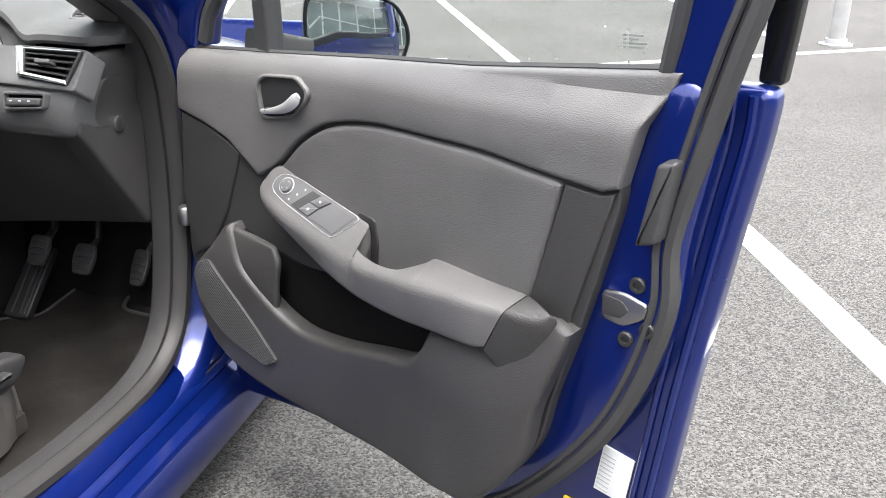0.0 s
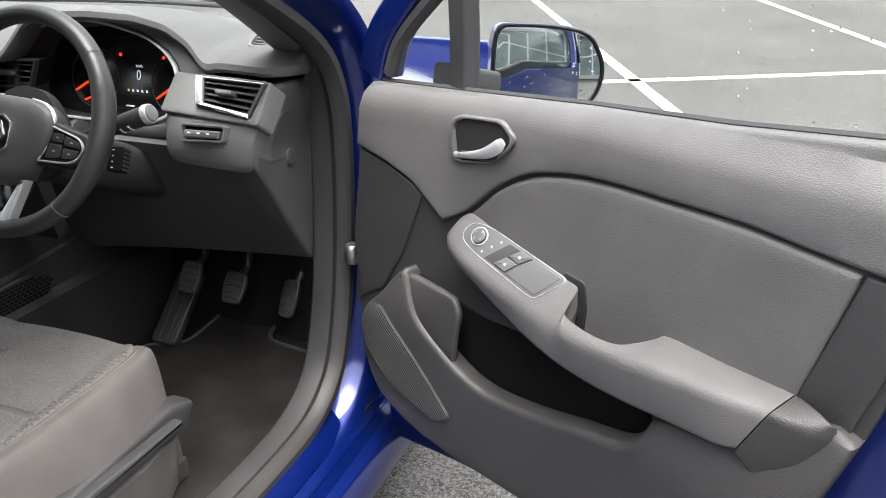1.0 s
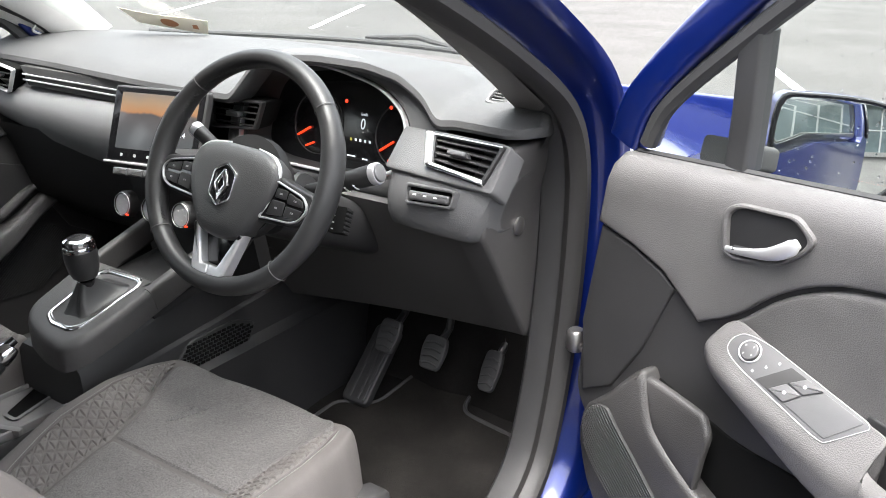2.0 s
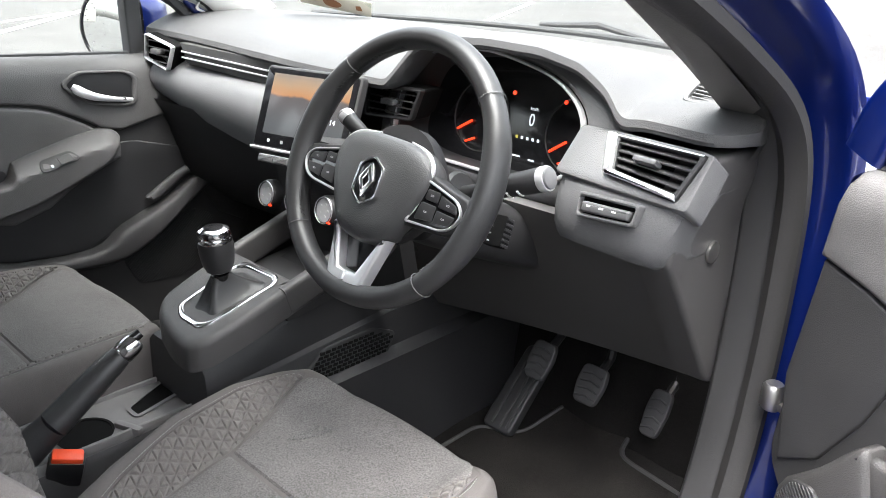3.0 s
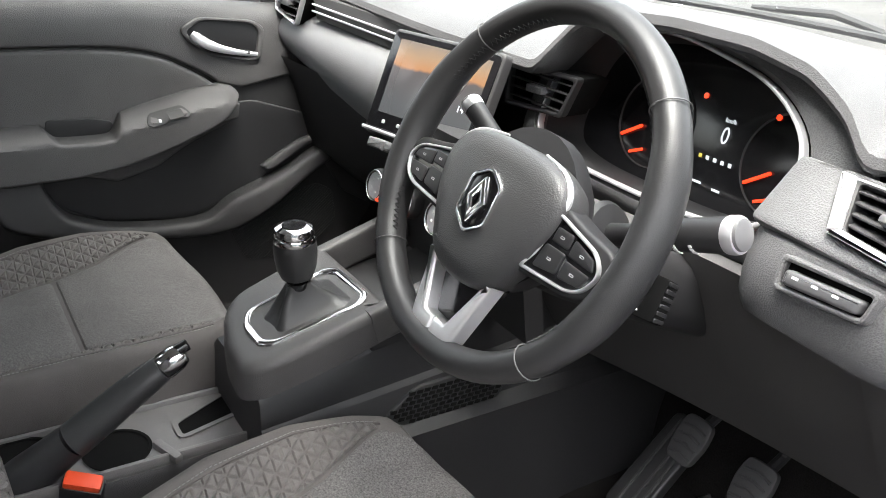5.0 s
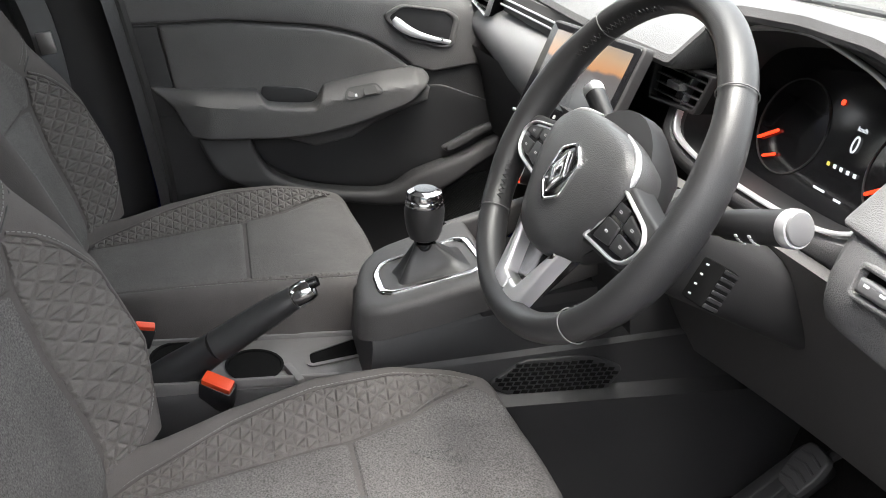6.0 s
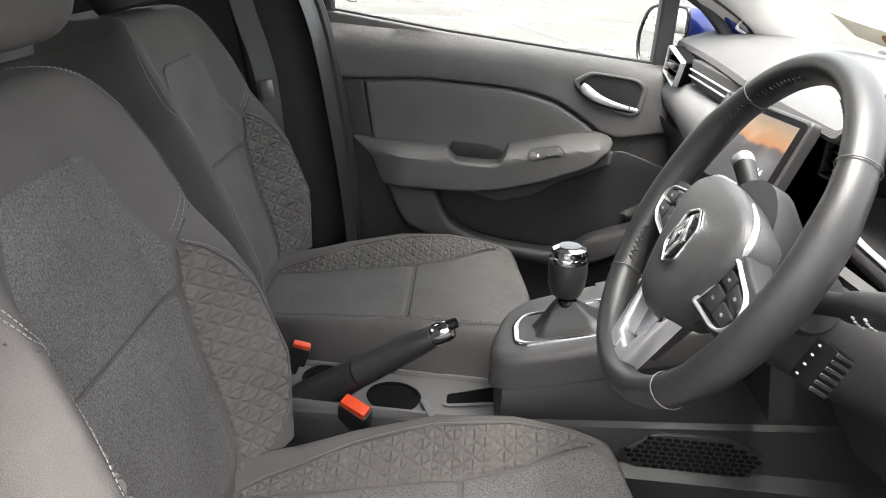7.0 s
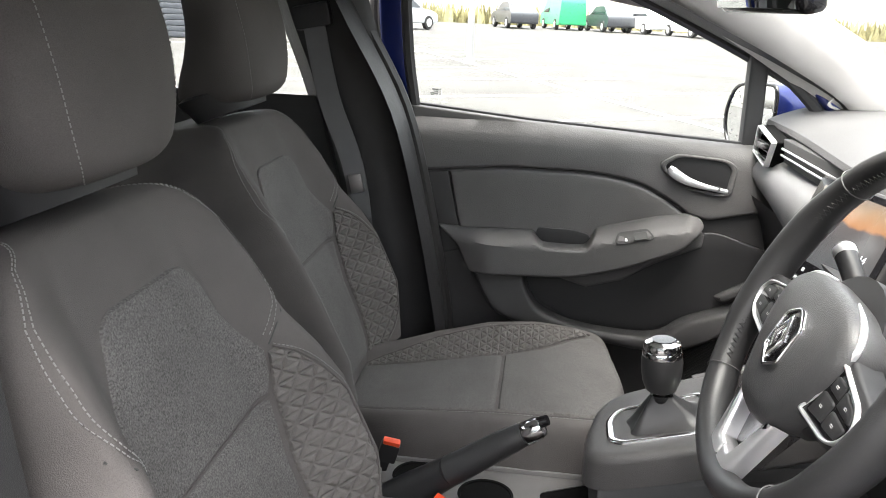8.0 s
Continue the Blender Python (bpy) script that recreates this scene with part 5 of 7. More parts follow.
# face below the vent, rounded under to the knee panel
face = [(0.34, 0.838), (0.290, 0.840), (0.279, 0.834), (0.271, 0.815), (0.266, 0.79), (0.267, 0.768), (0.275, 0.752), (0.292, 0.744), (0.335, 0.742)]
cols = [(0.452, 0.045, 0.006), (0.462, 0.022, 0.002), (0.478, 0.009, 0.0), (0.505, 0.004, 0.0), (0.55, 0.0, 0.0), (0.60, -0.004, 0.0), (0.628, -0.003, 0.0), (0.642, 0.008, 0.002), (0.650, 0.03, 0.006), (0.652, 0.065, 0.008)]
end_part("side_fascia", loft([[Vector((x + 0.026 * smoothstep(0.75, 0.85, z) * smoothstep(0.58, 0.64, x), y + dy, z + dz)) for y, z in face] for x, dy, dz in cols], cap=False, closed=False), M["soft"], dash, "grained panel below the vent")
part("knee_panel", sheet(lambda u, v: (0.10 + 0.56 * u, 0.245 + 0.165 * v ** 1.2 + 0.015 * math.sin(3.14 * u), 0.79 - (0.258 + 0.05 * (1 - u)) * v), 14, 10, 0.015), M["knee"], dash, "dark knee panel below the wheel")
end_part("end_panel", pad(rounded([(0.335, 0.895), (0.30, 0.845), (0.285, 0.755), (0.30, 0.735), (0.455, 0.515), (0.50, 0.50), (0.50, 0.895)], 0.012), 0.60, 0.651, lambda u, v, w: Vector((w + 0.024 * smoothstep(0.76, 0.89, v), u, v)), 0.008, 0.03), M["knee"], dash, "end cover with a round cam lock")


def air_vent(outline, hole, origin, u, w, slats=4, chrome=True, label="air vent with a chrome edge"):
    fv = frame_map(origin, u, (0, 0, 1), w)
    o = rounded(outline, 0.007)
    i = [Vector(p) for p in rounded(hole, 0.005)]
    t = part("air_vent", ring_pad(o, i, -0.004, 0.008, fv, 0.003), M["satin"] if chrome else M["dark"], dash, label)
    # duct and back are coloured near-black as the shade behind the slats
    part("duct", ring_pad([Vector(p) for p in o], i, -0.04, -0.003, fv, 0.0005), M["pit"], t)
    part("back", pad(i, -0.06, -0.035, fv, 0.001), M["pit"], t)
    zs = [p[1] for p in hole]
    lo, hi = min(zs), max(zs)
    cx = sum(p[0] for p in hole) / len(hole)
    for k in range(slats):
        z = lo + (hi - lo) * (k + 0.7) / (slats + 0.4)
        hits = []
        for p, q in zip(i, i[1:] + i[:1]):
            if (p.y - z) * (q.y - z) < 0:
                hits.append(p.x + (q.x - p.x) * (z - p.y) / (q.y - p.y))
        if len(hits) < 2:
            continue
        part("slat", pad(rounded([(min(hits), -0.016), (max(hits), -0.016), (max(hits), 0.003), (min(hits), 0.003)], 0.002), -0.001, 0.0016, lambda a, b, d, z=z: fv(a, z + d + 0.25 * b, b), 0.0008), M["hard"], t)
    part("tab", block((0.030, 0.02, 0.010), Matrix.Translation(fv(cx, (lo + hi) / 2 + 0.002, 0.003)), 0.003), M["soft"], t)
    return t


air_vent([(-0.635, 0.925), (-0.52, 0.908), (-0.55, 0.852), (-0.645, 0.868)], [(-0.629, 0.920), (-0.527, 0.905), (-0.553, 0.857), (-0.639, 0.871)], (0, 0.238, 0), (1, -0.05, 0), (0.2, -1, 0))
air_vent([(0.030, 0.910), (0.165, 0.917), (0.142, 0.860), (0.030, 0.852)], [(0.036, 0.905), (0.156, 0.911), (0.136, 0.865), (0.036, 0.858)], (0, 0.288, 0), (1, 0, 0), (0, -1, 0), chrome=False, label="dark centre air vent")
# long louvre
fl = frame_map((0, 0.262, 0), (1, -0.03, 0), (0, 0, 1), (0, -1, 0))
lv = part("louvre_panel", pad([(-0.52, 0.915), (-0.12, 0.918), (-0.12, 0.87), (-0.50, 0.874)], -0.02, 0.0, fl, 0.002), M["ink"], dash, "dark louvre strip with thin chrome lines")
for z in (0.898, 0.886):
    part("chrome_line", tube([fl(-0.51, z, 0.003), fl(-0.12, z + 0.001, 0.003)], 0.0022, 6), M["satin"], lv)
# button pod
fb = frame_map((0.513, 0.2735, 0.830), (0.993, -0.078, 0.045), (0.02, 0.30, 0.95), (-0.05, -0.95, 0.30))
POD = [(0.0, 0.0), (0.1025, 0.0), (0.098, -0.031), (0.004, -0.035)]
POD_IN = [(0.006, -0.006), (0.096, -0.0055), (0.093, -0.026), (0.009, -0.029)]
bp = end_part("switch_pod", ring_pad(rounded(POD, 0.007), rounded(POD_IN, 0.004), -0.02, 0.006, fb, 0.003), M["soft"], dash, "small switch pod below the vent")
# shade of the pod's hollow, given as a near-black plate
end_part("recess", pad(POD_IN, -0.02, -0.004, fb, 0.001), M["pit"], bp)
end_part("rocker", pad(rounded([(0.012, -0.012), (0.092, -0.011), (0.090, -0.0245), (0.013, -0.027)], 0.004), -0.006, 0.009, fb, 0.004), M["switch"], bp, "satin rocker switch")
for k in range(3):
    end_part("symbol", pad(rounded([(0.022 + 0.021 * k, -0.0185), (0.029 + 0.021 * k, -0.0185), (0.029 + 0.021 * k, -0.016), (0.022 + 0.021 * k, -0.016)], 0.0006), 0.0088, 0.0093, fb, 0.0001), M["white"], bp)
# small defroster vent on the dash top
def dash_z(x, y):
    pr = dash_profile(x)[:7]
    return float(np.interp(y, [p[0] for p in pr[::-1]], [p[1] for p in pr[::-1]]))


dn = Vector((0.2, -0.45, 0.87)).normalized()
du_ = Vector((0.95, 0.2, -0.1))
du_ = (du_ - dn * du_.dot(dn)).normalized()
fd_ = frame_map((0.600, 0.428, 0.957), du_, dn.cross(du_), dn)


def fd(a, b, c):
    return DASH_IN @ fd_(a, b, c)


dout = rounded([(-0.016, 0.030), (0.012, 0.028), (0.024, -0.004), (0.018, -0.030), (-0.026, -0.028), (-0.026, -0.010)], 0.007)
din = [(a * 0.78, b * 0.82) for a, b in dout]
dv = part("demister_vent", ring_pad(dout, din, -0.016, 0.004, fd, 0.002), M["soft"], dash, "small raised demister vent")
# near-black plate for the shade below the slats
part("back", pad(din, -0.014, -0.004, fd, 0.0005), M["pit"], dv)
for k in range(5):
    b = -0.0155 + 0.0078 * k
    part("slat", tube([fd(-0.0165, b, 0.001), fd(0.0145, b, 0.001)], 0.0014, 6), M["soft"], dv)
part("cam_lock", lathe([(0.016, 0), (0.016, 0.004), (0.012, 0.006), (0.004, 0.006)], 18, DASH_IN @ pose(0.6515, 0.401, 0.747, 0, 90, 0)), M["steel"], dash, "round cam lock")

# instrument cluster
fc_plane = frame_map((0.285, 0.335, 0.895), (1, 0, 0), (0, 0.22, 1), (0, -1, 0.22))


def fc(a, b, c):
    """The dials' plane, about the middle of the speed readout."""
    return fc_plane(0.074 + 1.09 * (a - 0.074), 1.09 * b, c)



oval = v2([(-0.142, -0.056), (-0.131, 0.02), (-0.106, 0.062), (-0.05, 0.08), (0.02, 0.086), (0.09, 0.077), (0.154, 0.060), (0.200, 0.026), (0.212, -0.018), (0.197, -0.062), (0.13, -0.083), (0, -0.086), (-0.10, -0.08)], 5, True)
cluster = thing("instrument_cluster", (0.285, 0.335, 0.82), "dark digital instrument cluster with glowing red needles", "gauge cluster", shift=(-0.037, 0.07, -0.017))
part("dial_face", pad(oval, -0.03, 0.0, fc, 0.002), M["piano"], cluster)
part("chrome_ring", ring_pad([(a * 1.0, b * 1.0) for a, b in oval], [(a * 0.975, b * 0.95) for a, b in oval], 0.068, 0.078, fc, 0.002), M["satin"], cluster, "silver ring round the dials")
part("shroud", loft([[fc(a * k, b * k, w) for a, b in oval] for k, w in ((0.93, 0.0), (1.0, 0.055), (1.02, 0.068), (1.07, 0.065), (1.10, 0.03))], cap=False), M["dark"], cluster, "black shroud of the dials")
part("hood_face", loft([[fc(a * k, b * k, w) for a, b in oval] for k, w in ((1.005, 0.058), (1.012, 0.069), (1.06, 0.074), (1.17, 0.072), (1.30, 0.058))], cap=False), M["soft"], cluster, "grained face round the dials")


def glyph_text(word, size, place, material, parent, name="digit"):
    cu = bpy.data.curves.new(name, "FONT")
    cu.body, cu.size, cu.extrude, cu.align_x, cu.align_y = word, size, 0.0004, "CENTER", "CENTER"
    tmp = bpy.data.objects.new("tmp", cu)
    scene.collection.objects.link(tmp)
    dg = bpy.context.evaluated_depsgraph_get()
    me = bpy.data.meshes.new_from_object(tmp.evaluated_get(dg))
    bm = bmesh.new()
    bm.from_mesh(me)
    bpy.data.objects.remove(tmp)
    bpy.data.curves.remove(cu)
    bpy.data.meshes.remove(me)
    for v in bm.verts:
        v.co = place(v.co.x, v.co.y, v.co.z)
    return part(name, bm, material, parent)


for cx, ang in ((-0.024, 212), (0.156, 215)):
    ring = [(cx + 0.055 * math.cos(a), -0.012 + 0.055 * math.sin(a)) for a in (2 * math.pi * k / 40 for k in range(40))]
    g = part("gauge", ring_pad(ring, [(cx + (a - cx) * 0.97, -0.012 + (b + 0.012) * 0.97) for a, b in ring], -0.001, 0.002, fc, 0.0005), M["hard"], cluster)
    a = radians(ang)
    part("needle", tube([fc(cx + 0.018 * math.cos(a), -0.012 + 0.018 * math.sin(a), 0.003), fc(cx + 0.05 * math.cos(a), -0.012 + 0.05 * math.sin(a), 0.003)], 0.0022, 6), M["needle"], g)
    part("small_needle", tube([fc(cx - 0.004, -0.047, 0.003), fc(cx - 0.022, -0.055, 0.003)], 0.002, 6), M["needle"], g)
glyph_text("0", 0.026, lambda a, b, d: fc(0.074 + a * 0.8, -0.003 + b, 0.002 + d), M["dial"], cluster)
glyph_text("km/h", 0.007, lambda a, b, d: fc(0.075 + a, 0.014 + b, 0.002 + d), M["dial"], cluster, "unit")
for k in range(5):
    part("telltale", block((0.005, 0.001, 0.005), Matrix.Translation(fc(0.052 + 0.010 * k, -0.03, 0.002)), 0.0005, 1), M["green"] if k == 0 else M["dial"], cluster)
part("readout", block((0.02, 0.001, 0.003), Matrix.Translation(fc(0.056, -0.058, 0.002)), 0.0005, 1), M["dial"], cluster)
part("readout", block((0.012, 0.001, 0.003), Matrix.Translation(fc(0.086, -0.06, 0.002)), 0.0005, 1), M["dial"], cluster)
for a, b in ((0.033, 0.032), (0.127, 0.032)):
    part("warning_lamp", lathe([(0.0035, 0), (0.0035, 0.001), (0.001, 0.001)], 12, Matrix.Translation(fc(a, b, 0.001)) @ Vector((0, -1, 0.22)).to_track_quat("Z", "Y").to_matrix().to_4x4()), M["needle"], cluster)

# ---- touch screen ----
tilt = Vector((0, 0.33, 1)).normalized()
fs = frame_map((-0.125, 0.166, 0.779), (1, 0.25, 0), tilt, Vector((0.25, -1, 0.33)))
screen_unit = thing("touch_screen", (-0.05, 0.18, 0.80), "upright touch screen showing a sunset picture, in a grey frame", "screen")
part("frame", pad(rounded([(0, 0), (0.205, 0), (0.205, 0.155), (0.0, 0.155)], 0.008), -0.018, 0.0, fs, 0.004), M["hard"], screen_unit)
part("bezel", pad(rounded([(0.004, 0.012), (0.201, 0.012), (0.201, 0.151), (0.004, 0.151)], 0.006), -0.002, 0.002, fs, 0.001), M["piano"], screen_unit)
part("silver_strip", tube([fs(0.0, 0.008, 0.002), fs(0.205, 0.008, 0.002)], 0.003, 6), M["satin"], screen_unit)


def picture_material():
    m = bpy.data.materials.new("screen_picture")
    m.use_nodes = True
    nt = m.node_tree
    nd, ln = nt.nodes, nt.links
    b = nd["Principled BSDF"]
    tc = nd.new("ShaderNodeTexCoord")
    sep = nd.new("ShaderNodeSeparateXYZ")
    ln.new(tc.outputs["Object"], sep.inputs[0])
    no = nd.new("ShaderNodeTexNoise")
    no.inputs["Scale"].default_value, no.inputs["Detail"].default_value = 22, 3
    ln.new(tc.outputs["Object"], no.inputs["Vector"])
    add = nd.new("ShaderNodeMath")
    add.operation = "MULTIPLY_ADD"
    add.inputs[1].default_value = 0.02
    ln.new(no.outputs[0], add.inputs[0])
    ln.new(sep.outputs["Z"], add.inputs[2])
    mr = nd.new("ShaderNodeMapRange")
    mr.inputs["From Min"].default_value, mr.inputs["From Max"].default_value = 0.04, 0.15
    ln.new(add.outputs[0], mr.inputs["Value"])
    ramp = nd.new("ShaderNodeValToRGB")
    e = ramp.color_ramp.elements
    e[0].position, e[0].color = 0.0, (0.07, 0.075, 0.08, 1)
    e[1].position, e[1].color = 1.0, (0.19, 0.19, 0.18, 1)
    for p, c in ((0.42, (0.08, 0.07, 0.07, 1)), (0.46, (0.42, 0.19, 0.07, 1)), (0.62, (0.36, 0.23, 0.13, 1)), (0.8, (0.21, 0.19, 0.165, 1))):
        q = e.new(p)
        q.color = c
    ln.new(mr.outputs[0], ramp.inputs[0])
    b.inputs["Base Color"].default_value = (0.02, 0.02, 0.02, 1)
    ln.new(ramp.outputs[0], b.inputs["Emission Color"])
    b.inputs["Emission Strength"].default_value = 0.16
    b.inputs["Roughness"].default_value = 0.15
    return m


part("display", pad([(0.02, 0.035), (0.19, 0.035), (0.19, 0.142), (0.02, 0.142)], 0.001, 0.0026, fs, 0.0003), picture_material(), screen_unit, "lit display with an orange sky")
for k in range(4):
    part("touch_icon", pad(rounded([(0.034 + 0.03 * k, 0.02), (0.04 + 0.03 * k, 0.02), (0.04 + 0.03 * k, 0.026), (0.034 + 0.03 * k, 0.026)], 0.002), 0.0015, 0.0026, fs, 0.0002), M["grey_print"], screen_unit)
glyph_text("14", 0.013, lambda a, b, d: fs(0.165 + a, 0.07 + b, 0.003 + d), M["dial"], screen_unit)

# ---- centre stack ----
stack = thing("centre_stack", (0, 0.25, 0.55), "black centre stack with round climate dials below a key row", "console", shift=(0.04, 0.0, 0.01))
part("stack_panel", sheet(lambda u, v: (-0.16 + 0.32 * u, 0.20 + 0.05 * (1 - v), 0.56 + 0.25 * v), 6, 6, 0.03), M["dark"], stack)
for k in range(6):
    part("piano_key", pad(rounded([(0.002 + 0.034 * k, -0.022), (0.034 + 0.034 * k, -0.022), (0.034 + 0.034 * k, -0.008), (0.002 + 0.034 * k, -0.008)], 0.002), -0.005, 0.012, fs, 0.003), M["cap"], stack, "silver toggle key")
for x, z in ((-0.145, 0.685), (-0.062, 0.69), (0.025, 0.695)):
    m = pose(x, 0.20, z, 78, 0, 0)
    d = part("climate_dial", lathe([(0.026, 0), (0.026, 0.014), (0.024, 0.02), (0.021, 0.022), (0.02, 0.018), (0.001, 0.018)], 28, m), M["dark"], stack, "round climate dial with a chrome rim")
    part("face", lathe([(0.0205, 0.0182), (0.020, 0.0192), (0.001, 0.0192)], 28, m), M["pit"], d)
    part("chrome_rim", lathe([(0.0215, 0.0195), (0.0226, 0.0222), (0.0237, 0.0195), (0.0226, 0.017)], 28, m), M["satin"], d)
    part("red_mark", block((0.008, 0.003, 0.003), m @ pose(0.018, -0.018, 0.0215), 0.0005, 1), M["needle"], d)
    for q in range(5):
        part("symbol", block((0.004, 0.004, 0.001), m @ pose(0.011 * math.cos(q * 1.26), 0.011 * math.sin(q * 1.26), 0.0195), 0.0004, 1), M["white"], d)
part("socket_panel", pad(rounded([(-0.01, 0.60), (0.08, 0.60), (0.08, 0.645), (-0.01, 0.645)], 0.006), 0.03, 0.036, frame_map((0, 0.262, 0), (1, 0, 0), (0, 0.2, 1), (0, -1, 0.2)), 0.001), M["hard"], stack)

# ---- steering wheel and column ----
WC = Vector((0.327, 0.089, 0.8575))
TILT_W = radians(25)
wup = Vector((0, math.sin(TILT_W), math.cos(TILT_W)))
wn_ = Vector((0, -math.cos(TILT_W), math.sin(TILT_W)))
TURN_W = radians(-2.5)
fw_ = frame_map(WC, Vector((math.cos(TURN_W), 0, 0)) + wup * math.sin(TURN_W), wup * math.cos(TURN_W) - Vector((math.sin(TURN_W), 0, 0)), wn_)
wheel = thing("steering_wheel", WC, "black leather steering wheel with silver trimmed spokes", "steering wheel")
RIM = 0.179


def rim_point(a):
    """The rim is slightly flattened at the bottom."""
    r = RIM
    y = r * math.sin(a)
    return Vector((r * math.cos(a), y if y > -0.12 else -0.12 + (y + 0.12) * 0.97))


SEAMS = [42.5, 137.5, 224, 316]
loops, prev = [], None
for k in range(120):
    deg = 3 * k
    p = rim_point(radians(deg))
    rad = p.normalized()
    near = min(abs((deg - s + 180) % 360 - 180) for s in SEAMS)
    lower = 1.0 + 0.12 * smoothstep(35, 20, abs((deg - 180 + 180) % 360 - 180)) + 0.12 * smoothstep(35, 20, abs((deg + 180) % 360 - 180))
    r = 0.0165 * lower * (0.955 if near < 1.6 else 1.0)
    loops.append([fw_(*(p + rad * r * 0.92 * math.cos(b)), r * 1.12 * math.sin(b)) for b in (2 * math.pi * j / 16 for j in range(16))])
bm = loft(loops + [loops[0]], cap=False)
bmesh.ops.remove_doubles(bm, verts=bm.verts, dist=1e-6)
part("rim", bm, M["leather"], wheel, "smooth black leather rim with stitched seams")
for s in SEAMS:
    a = radians(s)
    p = rim_point(a)
    rad = p.normalized()
    part("seam", tube([fw_(*(p + rad * 0.0166 * math.cos(b)), 0.0193 * math.sin(b)) for b in (2 * math.pi * j / 20 for j in range(20))], 0.0007, 5, True), M["seam"], wheel)
# baseball stitch on the inner side of the rim
for lo, hi in ((105, 175), (190, 222), (318, 350), (5, 75)):
    zig = []
    n = int((hi - lo) / 1.1)
    for k in range(n):
        a = radians(lo + (hi - lo) * k / n)
        p = rim_point(a)
        rad = p.normalized()
        b = math.pi - (0.30 if k % 2 else -0.02) - 0.2
        zig.append(fw_(*(p + rad * 0.0163 * math.cos(b)), 0.019 * math.sin(b)))
    part("stitching", tube(zig, 0.0007, 4), M["dark"], wheel)
# hub cushion
hub = [(0, 0.040), (-0.042, 0.038), (-0.071, 0.027), (-0.083, 0.004), (-0.077, -0.032), (-0.057, -0.072), (-0.036, -0.099), (0, -0.107), (0.036, -0.099), (0.057, -0.072), (0.077, -0.032), (0.083, 0.004), (0.071, 0.027), (0.042, 0.038)]
ho = v2([(a * 1.1, b) for a, b in hub], 4, True)
part("airbag_cover", loft([[fw_(a * k, -0.034 + (b + 0.034) * k, w) for a, b in ho] for k, w in ((0.92, -0.03), (1.0, -0.012), (1.0, 0.004), (0.975, 0.012), (0.91, 0.018), (0.7, 0.0225), (0.4, 0.0245), (0.02, 0.025))]), M["hub"], wheel, "grained airbag cover")
for a, b, w in ((-0.042, -0.074, 0.014), (-0.042, -0.079, 0.018), (0.036, -0.058, 0.004)):
    part("embossed_mark", pad(rounded([(a, b), (a + w, b), (a + w, b - 0.0026), (a, b - 0.0026)], 0.0008), 0.012, 0.0205 if a < 0 else 0.0212, fw_, 0.0004), M["cap"], wheel)
part("hub_back", lathe([(0.06, -0.07), (0.082, -0.035), (0.082, -0.014)], 28, Matrix.Translation(WC - wup * 0.02) @ wn_.to_track_quat("Z", "Y").to_matrix().to_4x4()), M["dark"], wheel)
# emblem: plain hexagon plate with a slanted diamond
hexo = rounded([(0, 0.033), (0.023, 0.019), (0.023, -0.019), (0, -0.033), (-0.023, -0.019), (-0.023, 0.019)], 0.006)
EY = -0.026
eb = part("emblem_plate", pad([(a * 0.97, b * 0.97 + EY) for a, b in hexo], 0.016, 0.0262, fw_, 0.001), M["piano"], wheel, "gloss black plate with a chrome diamond")
part("chrome_edge", ring_pad([(a * 1.06, b * 1.06 + EY) for a, b in hexo], [(a * 0.93, b * 0.93 + EY) for a, b in hexo], 0.018, 0.0282, fw_, 0.0012), M["chrome"], eb)
dia = [(0.0, 0.024), (0.0145, 0.0), (0.0, -0.024), (-0.0145, 0.0)]
part("chrome_diamond", ring_pad([(a, b + EY) for a, b in dia], [(a * 0.42, b * 0.42 + EY) for a, b in dia], 0.025, 0.0315, fw_, 0.0025), M["chrome"], eb)
